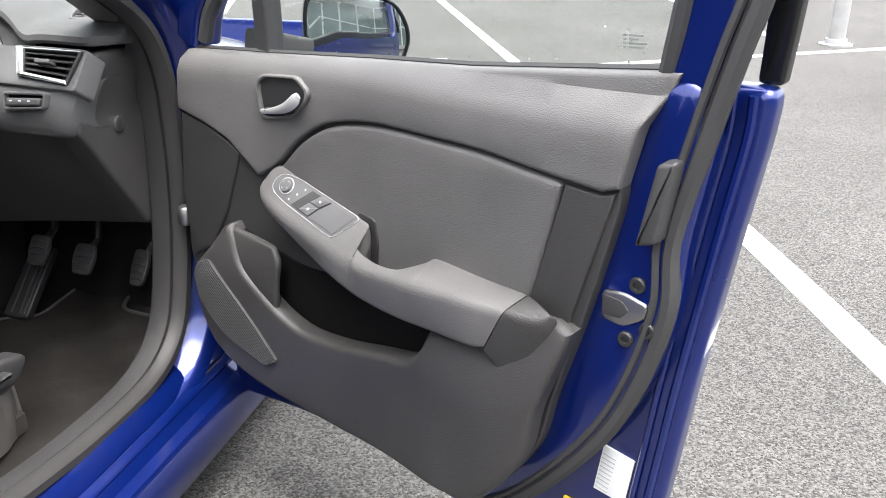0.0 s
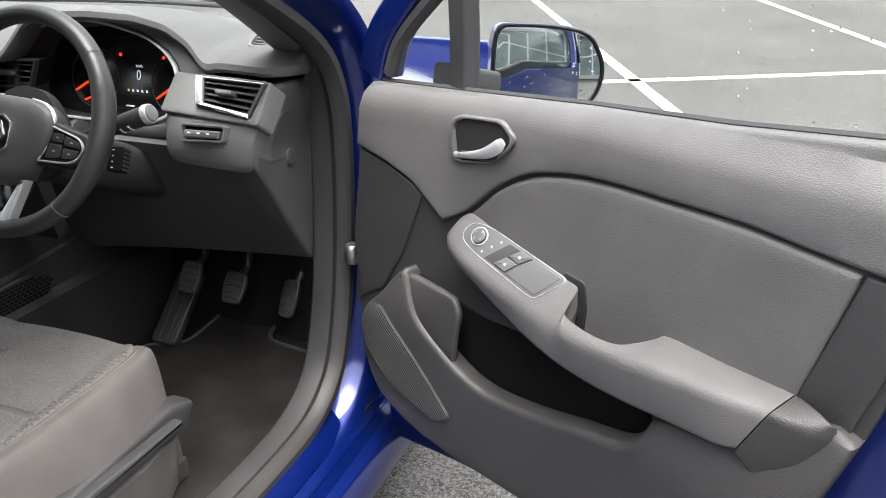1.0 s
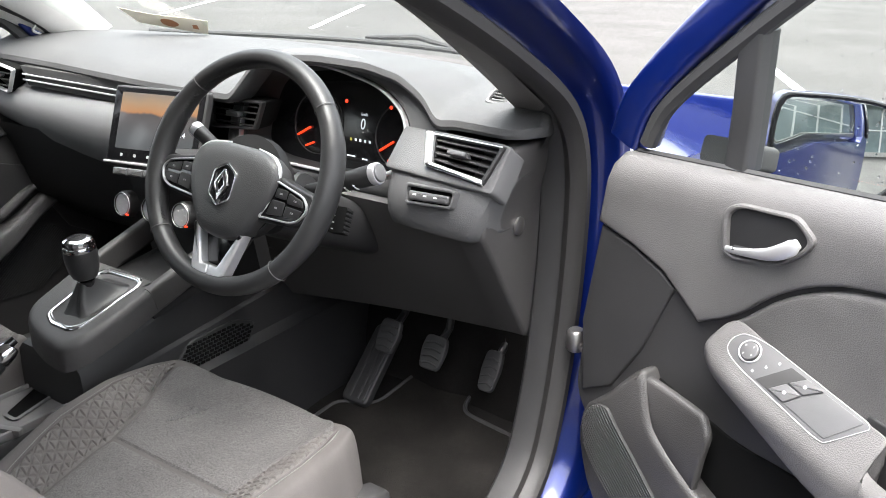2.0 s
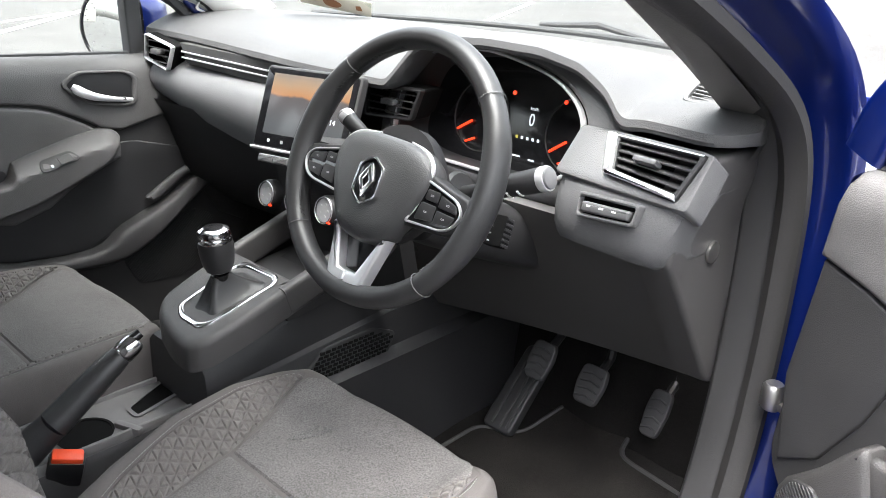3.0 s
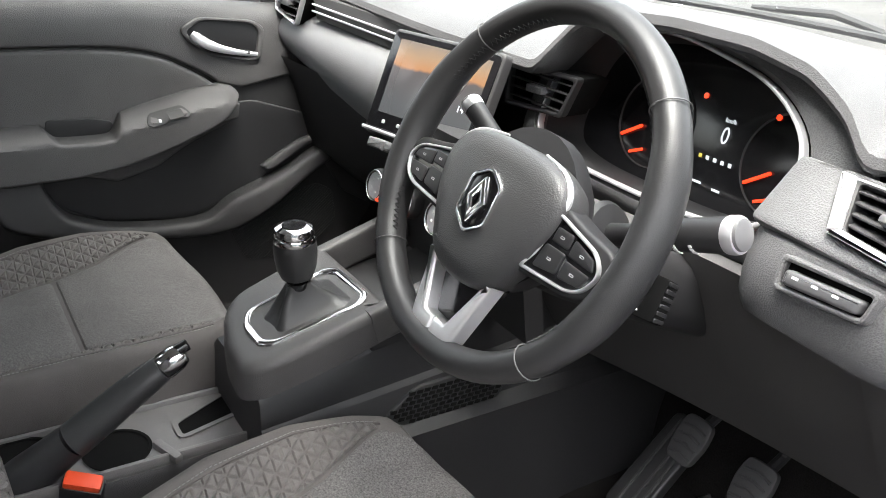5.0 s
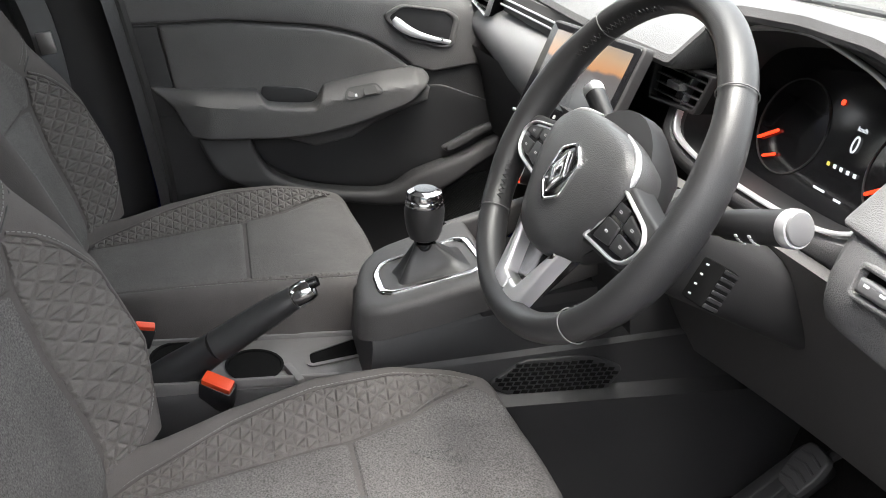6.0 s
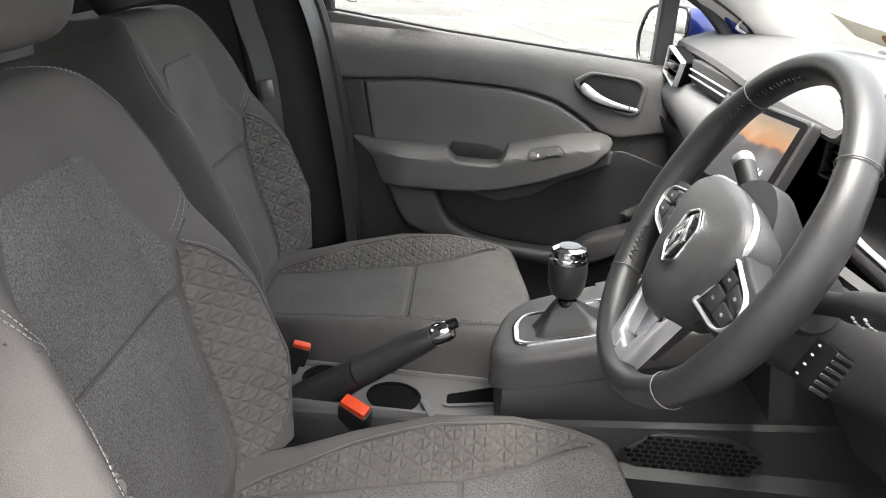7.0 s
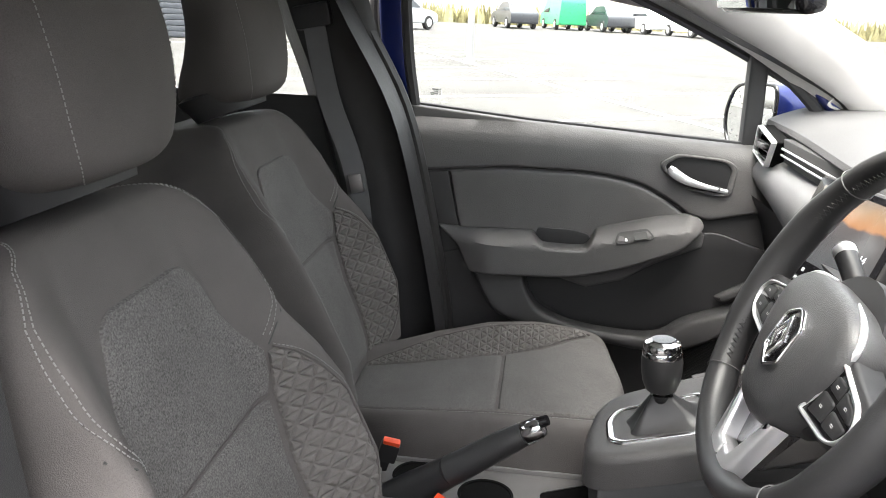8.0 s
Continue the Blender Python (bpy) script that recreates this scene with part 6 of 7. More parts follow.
for s in (-1, 1):
    # side spokes with key pads
    sp = [(s * 0.062, 0.016), (s * 0.120, 0.002), (s * 0.158, -0.004), (s * 0.168, -0.02), (s * 0.160, -0.048), (s * 0.135, -0.058), (s * 0.062, -0.064)]
    spo = part("side_spoke", pad(rounded(sp, 0.008), -0.022, 0.006, fw_, 0.005), M["dark"], wheel, "spoke with small key pads")
    kp = [(s * 0.074, 0.006), (s * 0.146, -0.010), (s * 0.160, -0.026), (s * 0.150, -0.046), (s * 0.133, -0.054), (s * 0.070, -0.058), (s * 0.079, -0.025)]
    ko = [Vector(p) for p in rounded(kp, [0.004, 0.014, 0.010, 0.012, 0.010, 0.004, 0.01])]
    ki = inset(ko, 0.003 if area(ko) > 0 else -0.003)
    part("silver_edge", ring_pad(ko, ki, -0.004, 0.0105, fw_, 0.0018), M["satin"], spo, "satin silver edge")
    part("key_pad", pad(ki, -0.004, 0.0075, fw_, 0.0012), M["piano"], spo)
    rows_ = (((0.092, -0.008), (0.114, -0.008), (0.114, -0.022), (0.092, -0.022)), ((0.117, -0.010), (0.146, -0.017), (0.150, -0.027), (0.117, -0.026)), ((0.088, -0.026), (0.114, -0.026), (0.114, -0.046), (0.084, -0.050)), ((0.117, -0.030), (0.149, -0.031), (0.144, -0.044), (0.117, -0.047)))
    for q in rows_:
        part("key", pad(rounded([(s * a, b) for a, b in q], 0.003), 0.004, 0.0095, fw_, 0.0015), M["dark"], spo)
        c = Vector((sum(a for a, b in q) / 4 * s, sum(b for a, b in q) / 4))
        part("symbol", ring_pad(rounded([(c.x - 0.0026, c.y - 0.0012), (c.x + 0.0026, c.y - 0.0012), (c.x + 0.0026, c.y + 0.0012), (c.x - 0.0026, c.y + 0.0012)], 0.0006), rounded([(c.x - 0.002, c.y - 0.0005), (c.x + 0.002, c.y - 0.0005), (c.x + 0.002, c.y + 0.0005), (c.x - 0.002, c.y + 0.0005)], 0.0002), 0.009, 0.0099, fw_, 0.0001), M["grey_print"], spo)
    part("silver_sweep", tube(curve([fw_(s * 0.030, 0.041, 0.002), fw_(s * 0.066, 0.033, 0.005), fw_(s * 0.084, 0.018, 0.006), fw_(s * 0.086, 0.0, 0.006), fw_(s * 0.081, -0.035, 0.007), fw_(s * 0.072, -0.058, 0.006)], 5), [0.0012 + 0.0028 * math.sin(math.pi * min(1, k / 22)) ** 0.8 for k in range(26)], 8), M["satin"], wheel, "satin silver sweep beside the airbag cover")
    # lower silver spoke blades
    lb = [(s * 0.040, -0.098), (s * 0.053, -0.090), (s * 0.036, -0.160), (s * 0.030, -0.169), (s * 0.0, -0.171), (s * 0.0, -0.150), (s * 0.018, -0.149)]
    part("silver_blade", pad(rounded(lb, [0.003, 0.003, 0.004, 0.006, 0, 0, 0.002]), -0.010, 0.010, fw_, 0.005), M["satin"], wheel, "satin silver lower spoke")
part("spoke_web", pad(rounded([(-0.045, -0.09), (0.045, -0.09), (0.022, -0.15), (-0.022, -0.15)], 0.004), -0.025, -0.008, fw_, 0.003), M["piano"], wheel)

column = thing("steering_column", (0.342, 0.15, 0.80), "black steering column shroud with two stalks", "steering column")
cdir = -wn_
part("shroud", loft([[WC + cdir * d + Vector((1, 0, 0)) * a * sx + wup * (b * sz - 0.03) for a, b in v2([(-0.06, -0.03), (-0.055, 0.03), (0, 0.042), (0.055, 0.03), (0.06, -0.03), (0.035, -0.055), (-0.035, -0.055)], 4, True)] for d, sx, sz in ((0.06, 0.75, 0.8), (0.068, 0.95, 0.95), (0.10, 1.0, 1.0), (0.16, 1.02, 1.0), (0.24, 1.1, 0.95), (0.33, 1.1, 0.9))]), M["dark"], column, "grained column shroud")
for s, tip in ((1, Vector((0.528, 0.183, 0.868))), (-1, Vector((0.15, 0.158, 0.892)))):
    a = WC + cdir * 0.09 + Vector((s * 0.06, 0, 0)) - wup * 0.005
    ax = (tip - a).normalized()
    L = (tip - a).length
    mm = Matrix.Translation(a) @ ax.to_track_quat("Z", "Y").to_matrix().to_4x4()
    g = 1.0 if s > 0 else 0.75
    st = part("stalk", lathe([(r * g, z) for r, z in ((0.012, 0), (0.011, L * 0.35), (0.014, L * 0.42), (0.0155, L * 0.6), (0.0165, L - 0.014))], 20, mm), M["dark"], column, "switch stalk with white marks")
    part("silver_cap", lathe([(r * g, z) for r, z in ((0.0165, L - 0.014), (0.0172, L - 0.012), (0.0172, L - 0.006), (0.0165, L - 0.003), (0.0135, L - 0.003))], 24, mm), M["satin"], st)
    part("end_button", lathe([(r * g, z) for r, z in ((0.0145, L - 0.005), (0.0140, L), (0.012, L + 0.001), (0.001, L + 0.001))], 24, mm), M["cap"], st)
    for q in range(4):
        ang = 0.5 + 0.25 * q + math.pi * 0.5
        for d in (0.045, 0.062):
            part("mark", block((0.0035, 0.003, 0.0015), mm @ pose(0, 0, L - d, 0, 0, math.degrees(-ang) + 10) @ pose(0.0163 * g, 0, 0, 0, 90, 0), 0.0004, 1), M["white"], st)
    part("collar", lathe([(0.03, -0.012), (0.034, 0.0), (0.03, 0.006), (0.013, 0.008)], 20, mm), M["dark"], st)
hk = pose(0.474, 0.150, 0.790, 62, 0, 12)
# black knob, its colour deepened for the shadow it sits in
kn = part("headlight_knob", block((0.028, 0.042, 0.024), hk, 0.004), M["pit"], column, "ridged rotary lighting knob")
for k in range(4):
    part("symbol", block((0.0034, 0.0018, 0.0005), hk @ pose(-0.005, -0.015 + 0.010 * k, 0.0122), 0.0001, 1), M["white"], kn)
for k in range(6):
    part("ridge", block((0.002, 0.004, 0.022), hk @ pose(0.014, -0.0175 + 0.007 * k, 0), 0.0008, 1), M["dark"], kn)

# ---- centre console, gear lever, handbrake, pedals, floor ----
console = thing("centre_console", (0, -0.1, 0.2), "black centre console with chrome-ringed gaiter and cup holders", "console", shift=(0, 0.024, -0.004))


def deck(u, v, w):
    return Vector((u, v, 0.567 + 0.30 * (v + 0.10) + w))


sur = [(-0.055, -0.098), (-0.090, -0.070), (-0.099, -0.02), (-0.106, 0.03), (-0.110, 0.075), (0.102, 0.075), (0.103, -0.012), (0.096, -0.094), (0.076, -0.120), (0.02, -0.117)]
part("gear_surround", pad(rounded(sur, [0.03, 0.03, 0.02, 0.02, 0.004, 0.004, 0.02, 0.02, 0.03, 0.02]), -0.05, 0.0, deck, 0.013, 0.03, 4), M["knee"], console, "grained gear lever surround")
for xs_ in ([(-0.100, 0.05), (-0.104, 0.12), (-0.108, 0.20), (-0.112, 0.27)], [(0.092, 0.05), (0.092, 0.12), (0.088, 0.20), (0.084, 0.27)]):
    part("side_rail", sweep(curve([deck(a, b, -0.022) for a, b in xs_], 5), rounded([(-0.011, -0.03), (0.011, -0.03), (0.011, 0.022), (-0.011, 0.022)], 0.009), (0, -0.3, 1)), M["knee"], console, "side rail running up to the dashboard")
part("bin_floor", block((0.20, 0.24, 0.02), pose(-0.005, 0.17, 0.575, 8, 0, 0), 0.004), M["dark"], console)
part("tunnel_side", loft([[Vector((x, y, z)) for x, z in ((-0.11, 0.16), (-0.095, h - 0.06), (-0.08, h - 0.045), (0.07, h - 0.045), (0.083, h - 0.06), (0.086, 0.475 + 0.09 * (y - 0.0)), (0.093, 0.468 + 0.09 * y), (0.099, 0.425), (0.122, 0.412), (0.128, 0.30), (0.15, 0.16))] for y, h in ((-0.098, 0.56), (0.0, 0.585), (0.15, 0.625), (0.30, 0.67), (0.42, 0.70), (0.64, 0.70))], cap=True), M["dark"], console)
part("rear_console", loft([[Vector((x, y, z)) for x, z in ((-0.10, 0.16), (-0.095, h - 0.01), (-0.088, h), (0.034, h), (0.04, h - 0.01), (0.05, 0.16))] for y, h in ((-0.95, 0.40), (-0.5, 0.405), (-0.30, 0.412), (-0.05, 0.415))], cap=True), M["hard"], console)
gf = [(-0.030, -0.075), (0.0, -0.090), (0.052, -0.090), (0.068, -0.075), (0.076, 0.047), (0.062, 0.063), (-0.028, 0.060), (-0.042, 0.047)]
go = rounded(gf, 0.012)
gc = Vector((0.018, -0.014))
gi = [gc + (Vector(p) - gc) * 0.87 for p in go]
part("chrome_ring", ring_pad(go, gi, -0.01, 0.0045, deck, 0.003), M["chrome"], console, "chrome ring round the gaiter")
tray_out = rounded([(-0.092, -0.43), (0.034, -0.43), (0.034, -0.06), (-0.092, -0.06)], 0.015)
part("tray", pad(tray_out, 0.40, 0.421, None, 0.005), M["tray"], console, "grey tray insert with cup holders")
part("tray_rim", ring_pad(tray_out, inset([Vector(p) for p in tray_out], 0.007), 0.415, 0.429, None, 0.003), M["tray"], console)
pk = rounded([(-0.034, -0.174), (-0.003, -0.174), (-0.029, -0.075), (-0.080, -0.083)], 0.008)
# flat on the tray; its depth is only shade in the colour
part("tray_pocket", pad(pk, 0.418, 0.4222, None, 0.0005), M["pit"], console)
part("pocket_rim", ring_pad(pk, inset([Vector(p) for p in pk], -0.004 if area([Vector(p) for p in pk]) > 0 else 0.004), 0.418, 0.4245, None, 0.0015), M["tray"], console)
for cx, cy in ((-0.012, -0.255), (-0.046, -0.362)):
    # flat disc, no hole: near-black replaces the shade inside the cup holder
    part("cup_holder", lathe([(0.041, 0.0), (0.043, 0.0035), (0.039, 0.0035), (0.038, 0.001), (0.001, 0.001)], 28, pose(cx, cy, 0.4212)), M["pit"], console, "round cup holder")
part("divider", block((0.05, 0.012, 0.012), pose(0.02, -0.20, 0.424, 0, 0, 20), 0.003), M["tray"], console)
gp = frame_map((0.1455, 0, 0), (0, 1, 0), (-0.106, 0, 1), (1, 0, 0))
gr = [(0.073, 0.442), (0.125, 0.478), (0.235, 0.480), (0.290, 0.456), (0.265, 0.418), (0.115, 0.416)]
sg = part("side_grille", pad(rounded(gr, 0.012), -0.02, 0.004, gp, 0.002, 0.03), M["dark"], console, "perforated side grille")
cells = []
gpoly = [Vector(p) for p in gr]


def inside(p, poly):
    hit = False
    for q, r in zip(poly, poly[1:] + poly[:1]):
        if (q.y > p.y) != (r.y > p.y) and p.x < (r.x - q.x) * (p.y - q.y) / (r.y - q.y) + q.x:
            hit = not hit
    return hit


for r in range(9):
    for c in range(20):
        a, b = 0.070 + 0.0125 * c + 0.005 * (r % 2), 0.418 + 0.0072 * r
        if inside(Vector((a + 0.001, b - 0.001)), gpoly) and inside(Vector((a + 0.012, b + 0.006)), gpoly):
            cells.append(pad([(a, b), (a + 0.009, b - 0.001), (a + 0.011, b + 0.004), (a + 0.002, b + 0.005)], 0.002, 0.0052, gp, 0.0002, segs=1))
# raised pads, coloured as the shade in open slots
if cells:
    part("perforation", merge(*cells), M["pit"], sg, "small slanted slots")

gear = thing("gear_lever", (0, 0, 0.56), "gear lever with black knob and chrome cap in a leather gaiter", "gear lever", shift=(0, 0.024, -0.004))
src = [Vector(p) for p in gi]
n = len(src)
rows = []
for j in range(10):
    t = j / 9
    row = []
    for k in range(n):
        p = src[k]
        a = math.atan2(p.y + 0.014, p.x - 0.018)
        q = Vector((0.018 + 0.015 * math.cos(a), -0.018 + 0.015 * math.sin(a)))
        s = t ** 0.55
        r = p + (q - p) * s
        r = r + Vector((math.cos(a), math.sin(a))) * 0.004 * math.sin(6 * a + 3 * t) * math.sin(math.pi * t)
        base = deck(p.x, p.y, 0).z
        row.append(Vector((r.x, r.y, base - 0.004 + (0.638 - base) * t ** 1.25)))
    rows.append(row)
part("gaiter", loft(rows, cap=False), M["leather"], gear, "creased black leather gaiter")
km = pose(0.019, -0.020, 0.622, 4, 0, 0)
part("neck", lathe([(0.012, 0), (0.014, 0.005), (0.014, 0.012), (0.010, 0.016), (0.010, 0.024), (0.013, 0.03)], 20, km), M["piano"], gear)
part("knob", lathe([(0.014, 0.016), (0.021, 0.020), (0.0255, 0.032), (0.0278, 0.048), (0.0283, 0.062), (0.027, 0.07)], 28, km), M["leather"], gear, "black leather knob")
part("chrome_cap", lathe([(0.0266, 0.0695), (0.0275, 0.073), (0.0268, 0.077), (0.0255, 0.079), (0.0262, 0.083), (0.024, 0.089), (0.017, 0.092), (0.001, 0.0925)], 32, km), M["chrome"], gear, "chrome cap with a shift pattern")
part("shift_pattern", lathe([(0.014, 0.0915), (0.0155, 0.0932), (0.001, 0.0936)], 24, km), M["piano"], gear)

brake = thing("handbrake", (0.0, -0.32, 0.42), "handbrake lever with stitched black grip and chrome tip", "handbrake", shift=(0.005, 0.026, -0.006))
hb = [Vector((0.012, -0.375, 0.44)), Vector((0.017, -0.31, 0.482)), Vector((0.026, -0.235, 0.54)), Vector((0.032, -0.192, 0.571))]
hl = curve(hb, 6)
part("grip", tube(hl[6:17], [0.0225, 0.022, 0.0215, 0.021, 0.0205, 0.020, 0.0195, 0.0185, 0.018, 0.017, 0.016], 14, flat=1.15, up=(1, 0, 0)), M["leather"], brake, "stitched leather grip")
part("base_boot", tube([Vector((-0.005, -0.40, 0.40)), Vector((-0.003, -0.36, 0.435)), hl[6]], [0.034, 0.028, 0.0225], 14, up=(1, 0, 0)), M["dark"], brake)
tip_dir = (hl[18] - hl[16]).normalized()
part("chrome_tip", tube([hl[16], hl[16] + tip_dir * 0.004, hl[16] + tip_dir * 0.022, hl[16] + tip_dir * 0.030, hl[16] + tip_dir * 0.032], [0.0155, 0.0175, 0.0165, 0.0135, 0.009], 16, up=(1, 0, 0)), M["chrome"], brake, "chrome tip")
part("release_button", tube([hl[16] + tip_dir * 0.022 + Vector((0, 0, 0.008)), hl[16] + tip_dir * 0.038 + Vector((0, 0, 0.006))], [0.0085, 0.0075], 12), M["piano"], brake)
part("stitching", stitches([(p + Vector((0, -0.010, 0.0165)) * 0.95, Vector((0, -0.5, 0.85))) for p in hl[6:17]], 0.006, 0.004), M["thread"], brake)


def pedal(x, y, z, w, h, name, label):
    t = thing(name, (x, y, z - 0.1), label, "pedal", group="pedals")
    fp = frame_map((x, y, z), (1, 0, 0), (0, 0.55, 0.83), (0, -0.83, 0.55))
    pts = rounded([(-w * 0.38, 0), (w * 0.38, 0), (w * 0.5, h * 0.55), (w * 0.42, h), (-w * 0.42, h), (-w * 0.5, h * 0.55)], 0.012)
    p = part("pad", pad(pts, -0.012, 0.0, fp, 0.003), M["rubber"], t, "worn ribbed rubber pad")
    for k in range(4):
        part("rib", tube([fp(-w * 0.36, h * (0.14 + 0.2 * k), 0.0005), fp(0, h * (0.2 + 0.2 * k), 0.002), fp(w * 0.36, h * (0.14 + 0.2 * k), 0.0005)], 0.0022, 6), M["rubber"], p)
    part("arm", tube([fp(0, h * 0.6, -0.012), fp(0, h * 1.3, -0.04), Vector((x, y + 0.16, z + 0.28))], 0.009, 8), M["dark"], t)


pedal(0.293, 0.49, 0.360, 0.055, 0.075, "clutch_pedal", "clutch pedal with a rubber pad")
pedal(0.39, 0.52, 0.335, 0.06, 0.075, "brake_pedal", "brake pedal with a worn rubber pad")
pedal(0.505, 0.565, 0.298, 0.045, 0.09, "accelerator_pedal", "slim accelerator pedal with a rubber pad")
rest = thing("footrest", (0.26, 0.42, 0.25), "ribbed footrest beside the clutch pedal", "footrest", shift=(-0.03, 0.10, -0.035))
fr_ = frame_map((0.262, 0.36, 0.265), (1, 0, 0), (0, 0.72, 0.70), (0, -0.7, 0.72))
part("plate", pad(rounded([(-0.035, 0), (0.035, 0), (0.035, 0.19), (-0.03, 0.19)], 0.015), -0.02, 0.0, fr_, 0.005), M["dark"], rest)
for k in (-0.012, 0.01, 0.024):
    part("ridge", tube([fr_(k, 0.01, 0.001), fr_(k, 0.18, 0.001)], 0.003, 6), M["rubber"], rest)

matm = [(0.20, -0.30), (0.655, -0.30), (0.665, 0.25), (0.62, 0.55), (0.45, 0.57), (0.43, 0.68), (0.29, 0.69), (0.265, 0.50), (0.19, 0.46)]


def floor_z(x, y):
    return 0.215 + 0.26 * max(0, y - 0.52) ** 1.3 + 0.004 * math.sin(x * 31) * math.sin(y * 23)


part("driver_carpet", sheet(lambda u, v: (0.10 + 0.60 * u, -0.9 + 1.6 * v, floor_z(0.1 + 0.6 * u, -0.9 + 1.6 * v) - 0.012), 24, 40, 0.01), M["carpet"], car)
part("passenger_carpet", sheet(lambda u, v: (-0.70 + 0.60 * u, -0.9 + 1.6 * v, floor_z(0.1 + 0.6 * u, -0.9 + 1.6 * v) - 0.012), 24, 40, 0.01), M["carpet"], car)
fm = single("floor_mat", pad(rounded(matm, 0.03), -0.006, 0.004, lambda u, v, w: Vector((u, v, floor_z(u, v) + w)), 0.003, 0.04), M["mat"], (0.45, 0.1, 0.23), "worn dusty black carpet mat with a bound edge", "floor mat")
fm_edge = [Vector((p.x, p.y, floor_z(p.x, p.y) + 0.003)) for p in rounded(matm, 0.03)]
ed = part("bound_edge", tube(fm_edge, 0.005, 6, True), M["rubber"], fm)

# ---- front seats ----
def seat_surface():
    """The backrest's front and the cushion's top as functions of (s across, t along)."""
    lean = radians(25)
    bu = Vector((0, -math.sin(lean), math.cos(lean)))
    bn = Vector((0, math.cos(lean), math.sin(lean)))
    b0 = Vector((0, -0.44, 0.44))

    def half(t):
        return interp(t, [0, 0.15, 0.4, 0.5, 0.6, 0.7, 0.85, 0.93, 1.0], [0.225, 0.25, 0.252, 0.238, 0.217, 0.214, 0.207, 0.18, 0.125])

    def back(s, t, w=0.0):
        h = half(t)
        a = abs(s)
        bol = interp(t, [0, 0.2, 0.4, 0.5, 0.62, 0.75, 0.9, 1.0], [0.06, 0.09, 0.085, 0.07, 0.045, 0.03, 0.012, 0.0])
        d = bol * math.sin(min(1, max(0, (a - 0.5) / 0.36)) * math.pi / 2) ** 2
        d -= 0.16 * smoothstep(0.84, 1.06, a) ** 2
        d -= 0.10 * smoothstep(0.93, 1.03, t) ** 2
        curv = interp(t, [0, 0.4, 0.6, 0.75, 0.9, 1], [0, 0.010, 0.025, 0.034, 0.032, 0.02])
        return b0 + Vector((s * h * (1 - 0.10 * smoothstep(0.98, 1.1, a)), 0, 0)) + bu * (0.56 * t) + bn * (d + curv + w)

    def cush(s, t, w=0.0):
        a = abs(s)
        h = interp(t, [0, 0.15, 0.3, 0.5, 0.7, 0.85, 0.93, 1.0], [0.165, 0.188, 0.216, 0.245, 0.252, 0.24, 0.222, 0.19])
        d = interp(t, [0, 0.15, 0.3, 0.5, 0.7, 1.0], [0.025, 0.030, 0.039, 0.042, 0.035, 0.015]) * math.sin(min(1, max(0, (a - 0.5) / 0.34)) * math.pi / 2) ** 2
        d -= 0.15 * smoothstep(0.84, 1.06, a) ** 2
        d -= 0.14 * smoothstep(0.90, 1.04, t) ** 2
        z = 0.435 + 0.05 * smoothstep(0.0, 0.9, t) + d
        return Vector((s * h, -0.46 + 0.52 * t + 0.03 * (1 - s * s) * smoothstep(0.7, 1, t), z + w))
    return back, cush


def normal_of(fn, s, t, e=0.004):
    a = fn(s + e, t) - fn(s - e, t)
    b = fn(s, t + e) - fn(s, t - e)
    n = a.cross(b)
    mid = (fn(e, t) - fn(-e, t)).cross(fn(0, t + e) - fn(0, t - e))
    if mid.dot(Vector((0, 0.6, 0.8))) < 0:
        n = -n
    return n.normalized() if n.length > 1e-9 else Vector((0, 0, 1))


def on(fn, m):
    def place(u, v, w):
        return m @ (fn(u, v) + normal_of(fn, u, v) * w)
    return place


def quilt_sheet(fn, m, lo, hi, t0, t1, nu, nv, cell=0.0165, height=0.0036, base=0.002):
    """Quilted cloth in triangles between s = lo(t) and s = hi(t)."""
    def point(u, v):
        t = t0 + (t1 - t0) * v
        s = lo(t) + (hi(t) - lo(t)) * u
        p = fn(s, t)
        n = normal_of(fn, s, t)
        x, y = s * 0.235, (t - t0) * 0.56
        r3 = math.sqrt(3)
        ds = []
        for ax, ay in ((0, 1), (r3 / 2, 0.5), (-r3 / 2, 0.5)):
            q = (x * ax + y * ay) / (cell * r3 / 2)
            fr = q - math.floor(q)
            ds.append(min(fr, 1 - fr))
        d = min(ds)
        edge = min(1, min(u, 1 - u) / 0.05, min(v, 1 - v) / 0.02)
        return m @ (p + n * (base * edge + height * smoothstep(0.01, 0.15, d) * edge - 0.003 * (1 - edge)))
    return sheet(point, nu, nv)


def panel_sheet(fn, m, lo, hi, t0, t1, nu, nv, puff=0.004):
    """A softly padded cloth panel between s = lo(t) and s = hi(t)."""
    def point(u, v):
        t = t0 + (t1 - t0) * v
        s = lo(t) + (hi(t) - lo(t)) * u
        e = smoothstep(0, 0.022, min(u, 1 - u)) * smoothstep(0, 0.026, min(v, 1 - v))
        return m @ (fn(s, t) + normal_of(fn, s, t) * (-0.0012 + (puff + 0.0012) * e))
    return sheet(point, nu, nv)


def seam_row(fn, m, st, lift=0.0):
    """A stitched line through (s, t) points."""
    pts = curve([(a, b, 0) for a, b in st], 14)
    return stitches([(m @ fn(p.x, p.y, lift), normal_of(fn, p.x, p.y)) for p in pts], 0.0058, 0.004, 0.0007, 0.0006)


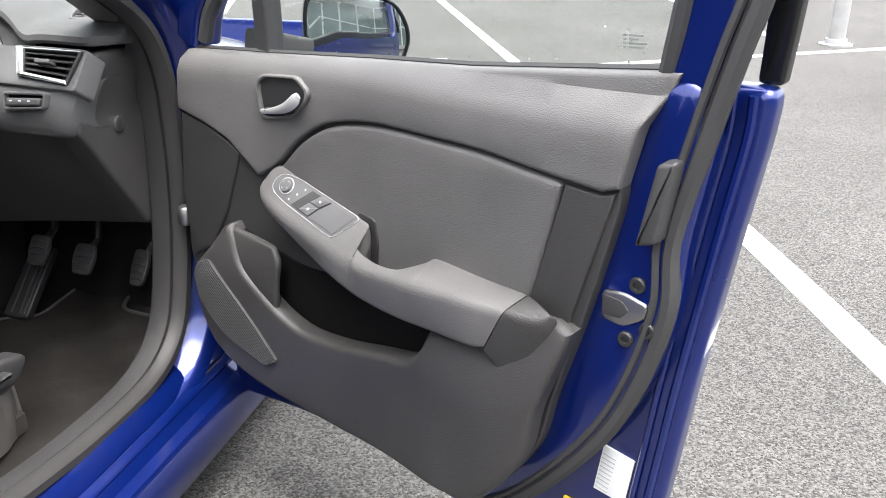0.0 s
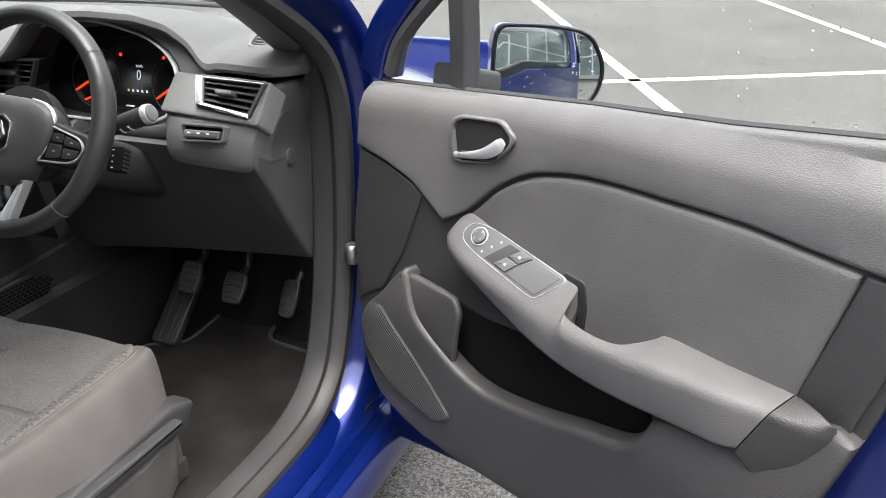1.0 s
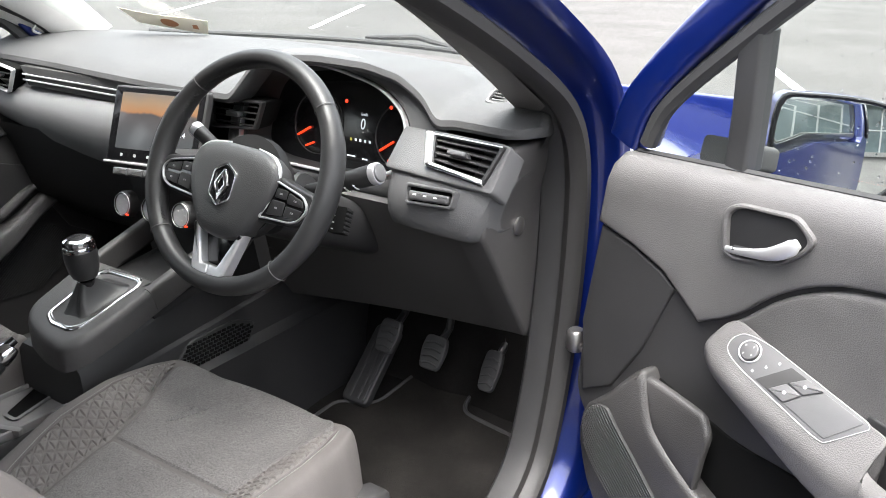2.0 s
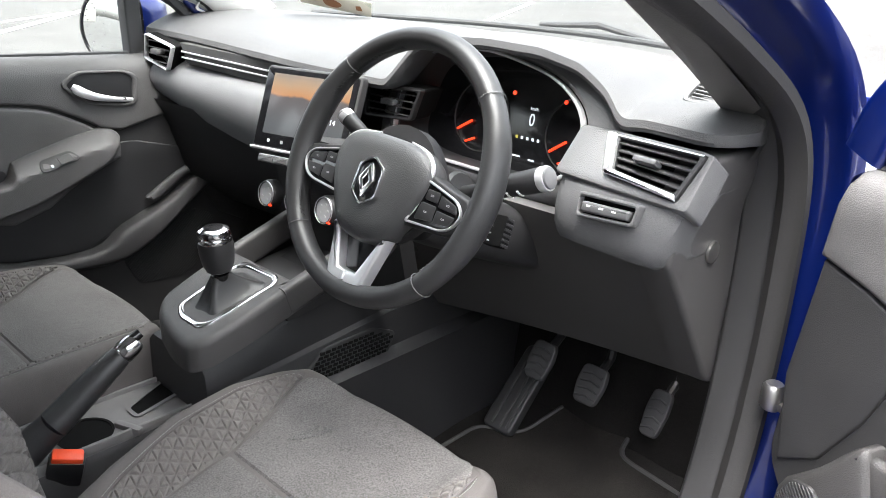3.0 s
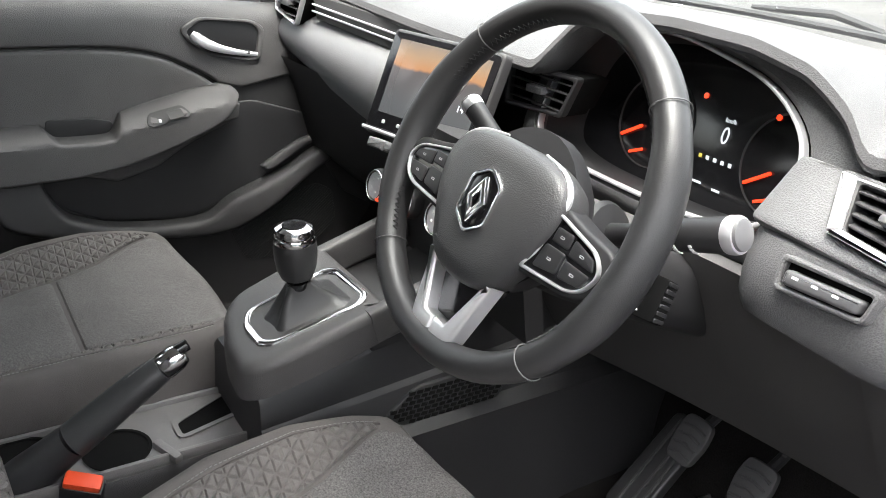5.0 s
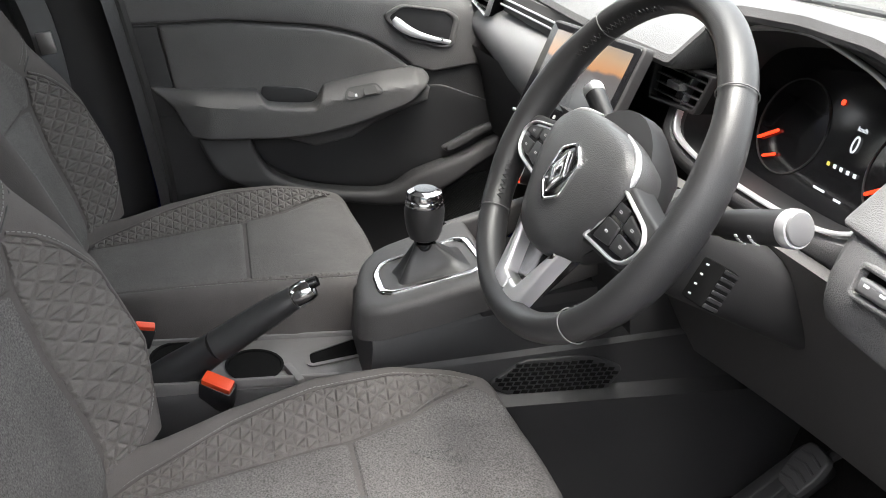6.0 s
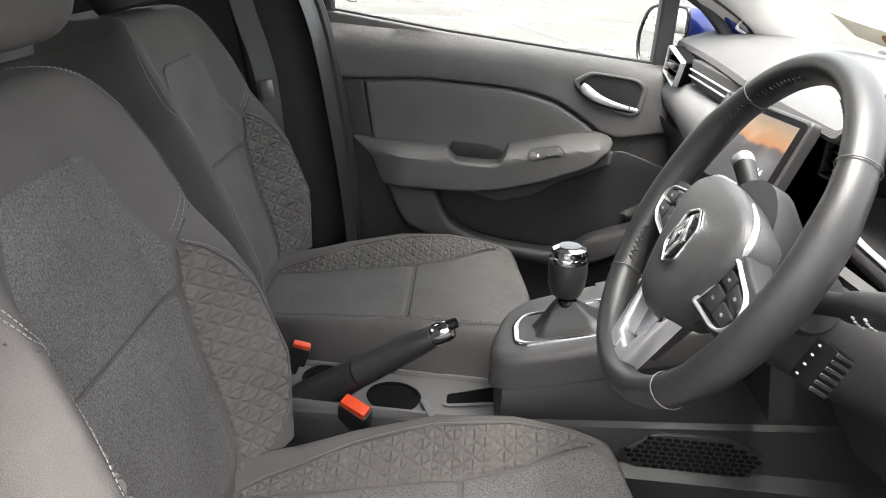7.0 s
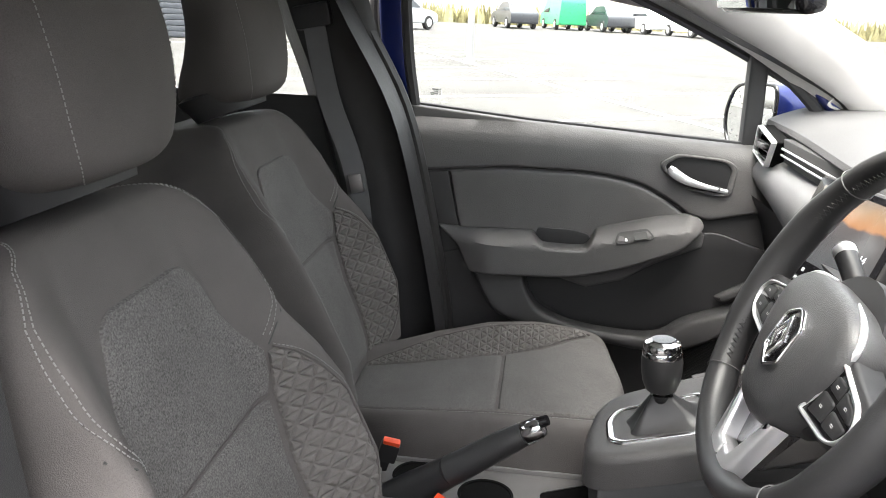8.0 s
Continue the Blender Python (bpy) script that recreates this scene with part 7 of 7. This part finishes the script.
def headrest_shell(m):
    """A tall pillow: rounded front, hooked lower back."""
    zs = [-0.108, -0.104, -0.092, -0.075, -0.05, -0.02, 0.015, 0.05, 0.08, 0.103, 0.118, 0.126]
    wid = [0.050, 0.080, 0.101, 0.112, 0.121, 0.127, 0.130, 0.129, 0.124, 0.112, 0.088, 0.040]
    fro = [0.010, 0.030, 0.045, 0.052, 0.057, 0.060, 0.060, 0.057, 0.050, 0.038, 0.020, 0.000]
    bak = [-0.070, -0.098, -0.110, -0.108, -0.094, -0.074, -0.058, -0.052, -0.050, -0.047, -0.040, -0.022]
    table = [curve([(z, q, 0) for z, q in zip(zs, w)], 3) for w in (wid, fro, bak)]
    rows = []
    for w, f_, b_ in zip(*table):
        mid, dep = (f_.y + b_.y) / 2, (f_.y - b_.y) / 2
        row = []
        for k in range(48):
            a = 2 * math.pi * k / 48
            c, s_ = math.cos(a), math.sin(a)
            ex = 0.72
            row.append(m @ Vector((w.y * math.copysign(abs(c) ** ex, c), mid + dep * math.copysign(abs(s_) ** ex, s_), w.x)))
        rows.append(row)
    return rows


def front_seat(x, label, group="front seats"):
    back, cush = seat_surface()
    m = Matrix.Translation((x, 0, 0))
    seat = thing("front_seat", (x, -0.25, 0.2), label, "car seat", group=group, shift=(0.02, 0.034, -0.01))

    def closed(fn, nu, nv, depth):
        rows = []
        for j in range(nv + 1):
            t = j / nv * 1.03
            fr = [fn(-1.06 + 2.12 * i / nu, t) for i in range(nu + 1)]
            rows.append([m @ p for p in fr] + [m @ (p * 0.94 + depth) for p in (fr[-1], fr[nu // 2], fr[0])])
        return loft(rows)
    part("backrest", closed(back, 110, 80, Vector((0, -0.10, -0.01))), M["bolster"], seat, "dark cloth backrest with side bolsters")
    part("cushion", closed(cush, 110, 70, Vector((0, 0.0, -0.10))), M["bolster"], seat, "dark cloth seat cushion with side bolsters")
    # centre panels of heather cloth
    wide = lambda t: interp(t, [0.46, 0.50, 0.555, 0.59, 0.76, 0.785, 0.80, 0.81], [0.60, 0.635, 0.665, 0.64, 0.47, 0.435, 0.39, 0.28])
    part("centre_panel", panel_sheet(back, m, lambda t: -wide(t), wide, 0.462, 0.81, 60, 46), M["fabric"], seat, "heather grey cloth panel")
    low = lambda t: interp(t, [0.0, 0.06, 0.3, 0.455], [0.50, 0.565, 0.565, 0.60])
    part("lower_panel", panel_sheet(back, m, lambda t: -low(t), low, 0.02, 0.455, 60, 50), M["fabric"], seat)
    cin = lambda t: interp(t, [0.0, 0.14, 0.57, 0.72, 0.89, 0.93, 0.965], [0.50, 0.53, 0.50, 0.57, 0.76, 0.70, 0.52])
    part("cushion_panel", panel_sheet(cush, m, lambda t: -cin(t), cin, 0.03, 0.57, 60, 50), M["fabric"], seat, "worn heather cloth seat panel")
    part("thigh_panel", panel_sheet(cush, m, lambda t: -cin(t), cin, 0.576, 0.965, 60, 50), M["fabric"], seat)
    for sd in (-1, 1):
        # quilted bolsters
        lo = lambda t: sd * interp(t, [0.0, 0.06, 0.3, 0.46, 0.555], [0.51, 0.575, 0.575, 0.61, 0.672])
        hi = lambda t: sd * interp(t, [0.0, 0.05, 0.10, 0.25, 0.375, 0.46, 0.52, 0.555], [0.66, 0.76, 0.815, 0.835, 0.83, 0.79, 0.74, 0.685])
        part("quilted_side", quilt_sheet(back, m, lo, (lambda t: hi(t) - 0.05) if sd > 0 else hi, 0.01, 0.553, 50, 180), M["quilt"], seat, "grey cloth quilted in triangles")
        edge = [(hi(t) + sd * 0.018, t) for t in (0.01, 0.05, 0.1, 0.2, 0.3, 0.38, 0.46, 0.52, 0.555)]
        part("stitching", seam_row(back, m, edge), M["thread"], seat)
        if sd < 0:
            part("piping", tube([m @ back(a - sd * 0.012, b, 0.001) for a, b in edge], 0.0022, 6), M["bolster"], seat)
        lo2 = lambda t: sd * (cin(t) + 0.008)
        hi2 = lambda t: sd * interp(t, [0.03, 0.1, 0.25, 0.42, 0.6, 0.72, 0.82, 0.89], [0.56, 0.65, 0.74, 0.78, 0.79, 0.80, 0.80, 0.785])
        part("quilted_side", quilt_sheet(cush, m, lo2, hi2, 0.04, 0.885, 50, 220), M["quilt"], seat, "grey cloth quilted in triangles")
        edge = [(hi2(t) + sd * 0.018, t) for t in (0.04, 0.1, 0.2, 0.3, 0.42, 0.55, 0.7, 0.8, 0.89)]
        part("stitching", seam_row(cush, m, edge), M["thread"], seat)
        part("piping", tube([m @ cush(a - sd * 0.012, b, 0.001) for a, b in edge], 0.0022, 6), M["bolster"], seat)
        # double seams over the shoulder
        for da, dt in ((0.0, 0.0), (0.022, -0.006)):
            sh = [(sd * (0.685 + da), 0.585 + dt), (sd * (0.76 + da), 0.615 + dt), (sd * (0.83 + da), 0.645 + dt), (sd * (0.885 + da), 0.70), (sd * (0.89 + da), 0.78), (sd * (0.87 + da), 0.86), (sd * (0.84 + da), 0.93), (sd * (0.80 + da), 0.985)]
            part("stitching", seam_row(back, m, sh, 0.0006), M["thread"], seat)
        part("shoulder_seam", tube([m @ back(sd * a, b, -0.0004) for a, b in ((0.685, 0.56), (0.76, 0.59), (0.84, 0.61), (0.91, 0.645))], 0.0014, 6), M["ink"], seat)
    part("cross_seam", tube([m @ back(-0.6 + 1.2 * k / 24, 0.4585, 0.0004) for k in range(25)], 0.0011, 6), M["bolster"], seat)
    # headrest
    hm = m @ pose(0, -0.655, 1.084, 14, 0, 0) @ Matrix.Scale(1.05, 4)
    rows = headrest_shell(hm)
    part("headrest", loft(rows), M["bolster"], seat, "tall dark cloth headrest")
    for k0 in (6, 18):
        line = [row[k0] for row in rows[2:-2]]
        cen = hm @ Vector((0, -0.02, 0.01))
        part("stitching", stitches([(p, (p - cen).normalized()) for p in line], 0.0058, 0.0038, 0.0006, 0.0006), M["thread"], seat)
    cm = m @ pose(0, -0.675, 0.972, 22, 0, 0) @ Matrix.Scale(1.25, 4)
    part("headrest_collar", loft([[cm @ Vector((a * k, b * k, w)) for a, b in v2([(-0.095, -0.03), (-0.07, 0.035), (0, 0.046), (0.07, 0.035), (0.095, -0.03), (0, -0.05)], 5, True)] for k, w in ((0.80, -0.02), (0.88, -0.006), (1.0, 0.006), (1.02, 0.012), (0.9, 0.016))]), M["dark"], seat, "black collar under the headrest")
    # frame, rails and side cover
    part("seat_frame", block((0.44, 0.46, 0.12), m @ pose(0, -0.22, 0.33), 0.03), M["dark"], seat)
    for sd in (-1, 1):
        part("rail", block((0.04, 0.55, 0.04), m @ pose(sd * 0.2, -0.22, 0.25), 0.005), M["steel"], seat)
        part("side_cover", pad(rounded([(-0.46, 0.30), (0.03, 0.36), (0.06, 0.40), (0.0, 0.42), (-0.46, 0.40)], 0.02), 0.215, 0.255, lambda u, v, w: m @ Vector((sd * w, u, v)), 0.01), M["hard"], seat)
    part("height_lever", pad(rounded([(-0.30, 0.375), (-0.02, 0.385), (0.0, 0.40), (-0.30, 0.41)], 0.012), 0.255, 0.275, lambda u, v, w: m @ Vector((w, u, v)), 0.006), M["hard"], seat, "seat height lever")
    return seat


driver_seat = front_seat(0.343, "driver's seat in dark cloth with quilted grey sides")
passenger_seat = copy_thing(driver_seat, Matrix.Translation((-0.334, -0.318, 0.186)))
passenger_seat["label"] = "front passenger seat in dark cloth with quilted grey sides"

_, cush_top = seat_surface()
part("worn_patch", pad(v2([(-0.33, 0.70), (-0.26, 0.735), (-0.20, 0.80), (-0.235, 0.805), (-0.28, 0.765), (-0.30, 0.79), (-0.325, 0.745)], 4, True), 0.002, 0.0052, on(cush_top, Matrix.Translation((0.343, 0, 0))), 0.001, 0.03), M["worn"], driver_seat, "pale rubbed patch on the cloth")


def buckle(x, y, z, m, label):
    t = thing("seat_belt_buckle", (x, y, z - 0.08), label, "seat belt buckle", group="buckles")
    part("stem", block((0.03, 0.016, 0.16), m @ pose(0, 0, -0.08), 0.005), M["dark"], t)
    part("body", block((0.062, 0.03, 0.075), m @ pose(0, 0, -0.03), 0.008), M["dark"], t)
    part("release_button", block((0.054, 0.024, 0.02), m @ pose(0, 0, 0.010), 0.005), M["red"], t, "bright red release button")


buckle(0.06, -0.33, 0.47, pose(0.052, -0.284, 0.430, 24, 14, 66) @ Matrix.Scale(0.8, 4), "black seat belt buckle with a red button")
buckle(-0.05, -0.40, 0.46, pose(-0.045, -0.385, 0.470, 14, 14, 100) @ Matrix.Scale(0.5, 4), "seat belt buckle with a red button beside the seat")

belt = thing("seat_belt", (-0.68, -0.58, 0.5), "grey seat belt hanging from the pillar", "seat belt")
bp_ = curve([(-0.622, -0.672, 1.09), (-0.624, -0.637, 0.93), (-0.632, -0.58, 0.76), (-0.66, -0.55, 0.45)], 6)
part("webbing", sweep(bp_, [(-0.023, -0.001), (0.023, -0.001), (0.023, 0.001), (-0.023, 0.001)], (1, 0, 0.2)), M["belt"], belt)
part("tongue", block((0.008, 0.028, 0.04), pose(-0.622, -0.578, 0.755, 12, 0, 0), 0.003), M["steel"], belt)
part("guide", block((0.03, 0.08, 0.05), pose(-0.632, -0.675, 1.10, 12, 0, 0), 0.01), M["dark"], belt)

# rear bench, seen past the front seats
bench = thing("rear_bench", (0, -1.2, 0.2), "dark cloth rear bench", "car seat")
part("cushion", block((1.3, 0.5, 0.2), pose(0, -1.15, 0.40, 5, 0, 0), 0.06, 3), M["bolster"], bench)
part("backrest", block((1.3, 0.14, 0.6), pose(0, -1.45, 0.66, -22, 0, 0), 0.05, 3), M["bolster"], bench)

# rear-view mirror
rvm = thing("rear_view_mirror", (-0.05, 0.10, 1.2), "black rear-view mirror hanging from the windscreen", "mirror")
part("housing", block((0.22, 0.035, 0.06), pose(-0.03, 0.08, 1.17, 8, 0, 14), 0.015, 3), M["piano"], rvm)
part("mirror_glass", block((0.205, 0.004, 0.05), pose(-0.034, 0.062, 1.17, 8, 0, 14), 0.002), M["mirror"], rvm)
part("stem", tube([(-0.03, 0.10, 1.18), (-0.02, 0.14, 1.22), (-0.01, 0.13, 1.27)], 0.01, 8), M["dark"], rvm)

# paper permit behind the windscreen
permit = thing("paper_permit", (-0.38, 0.56, 1.0), "creased cream paper with brown marks behind the windscreen", "paper")
pq = [Vector(p) for p in ((-0.44, 0.522, 0.997), (-0.345, 0.645, 0.966), (-0.318, 0.622, 0.998), (-0.425, 0.456, 1.036))]


def on_permit(a, b, w):
    p = (pq[0] * (1 - a) + pq[1] * a) * (1 - b) + (pq[3] * (1 - a) + pq[2] * a) * b
    return p + Vector((0.25, -0.5, -0.8)) * (w + 0.003 * math.sin(5 * a) * b)


part("sheet", sheet(lambda u, v: on_permit(u, v, 0), 10, 4, 0.0008), M["paper"], permit)
part("brown_mark", pad(v2([(0.40, 0.30), (0.52, 0.2), (0.62, 0.45), (0.55, 0.75), (0.43, 0.7)], 4, True), 0.0004, 0.0012, on_permit, 0.0001, segs=1), M["brown"], permit)
part("brown_mark", pad([(0.80, 0.3), (0.88, 0.3), (0.86, 0.6), (0.80, 0.55)], 0.0004, 0.0012, on_permit, 0.0001, segs=1), M["brown"], permit)

# rain on the windscreen
rng = random.Random(21)
dr = []
for k in range(420):
    u, v = rng.uniform(0, 5.999), rng.uniform(0.02, 0.75)
    i = int(u)
    a, b = [Vector(WS0[i]).lerp(Vector(WS0[i + 1]), u - i), Vector(WS1[i]).lerp(Vector(WS1[i + 1]), u - i)]
    p = a.lerp(b, v)
    r = rng.uniform(0.0008, 0.0022)
    dr.append(lathe([(r, 0), (r * 0.75, r * 0.45), (r * 0.02, r * 0.6)], 7, Matrix.Translation((p.x, p.y, 0.956 + 0.385 * v + 0.03 * math.sin(v * 3.14))) @ Vector((0, 0.5, 0.85)).to_track_quat("Z", "Y").to_matrix().to_4x4()))
part("rain_drops", merge(*dr), M["drop"], car, "scattered rain drops")
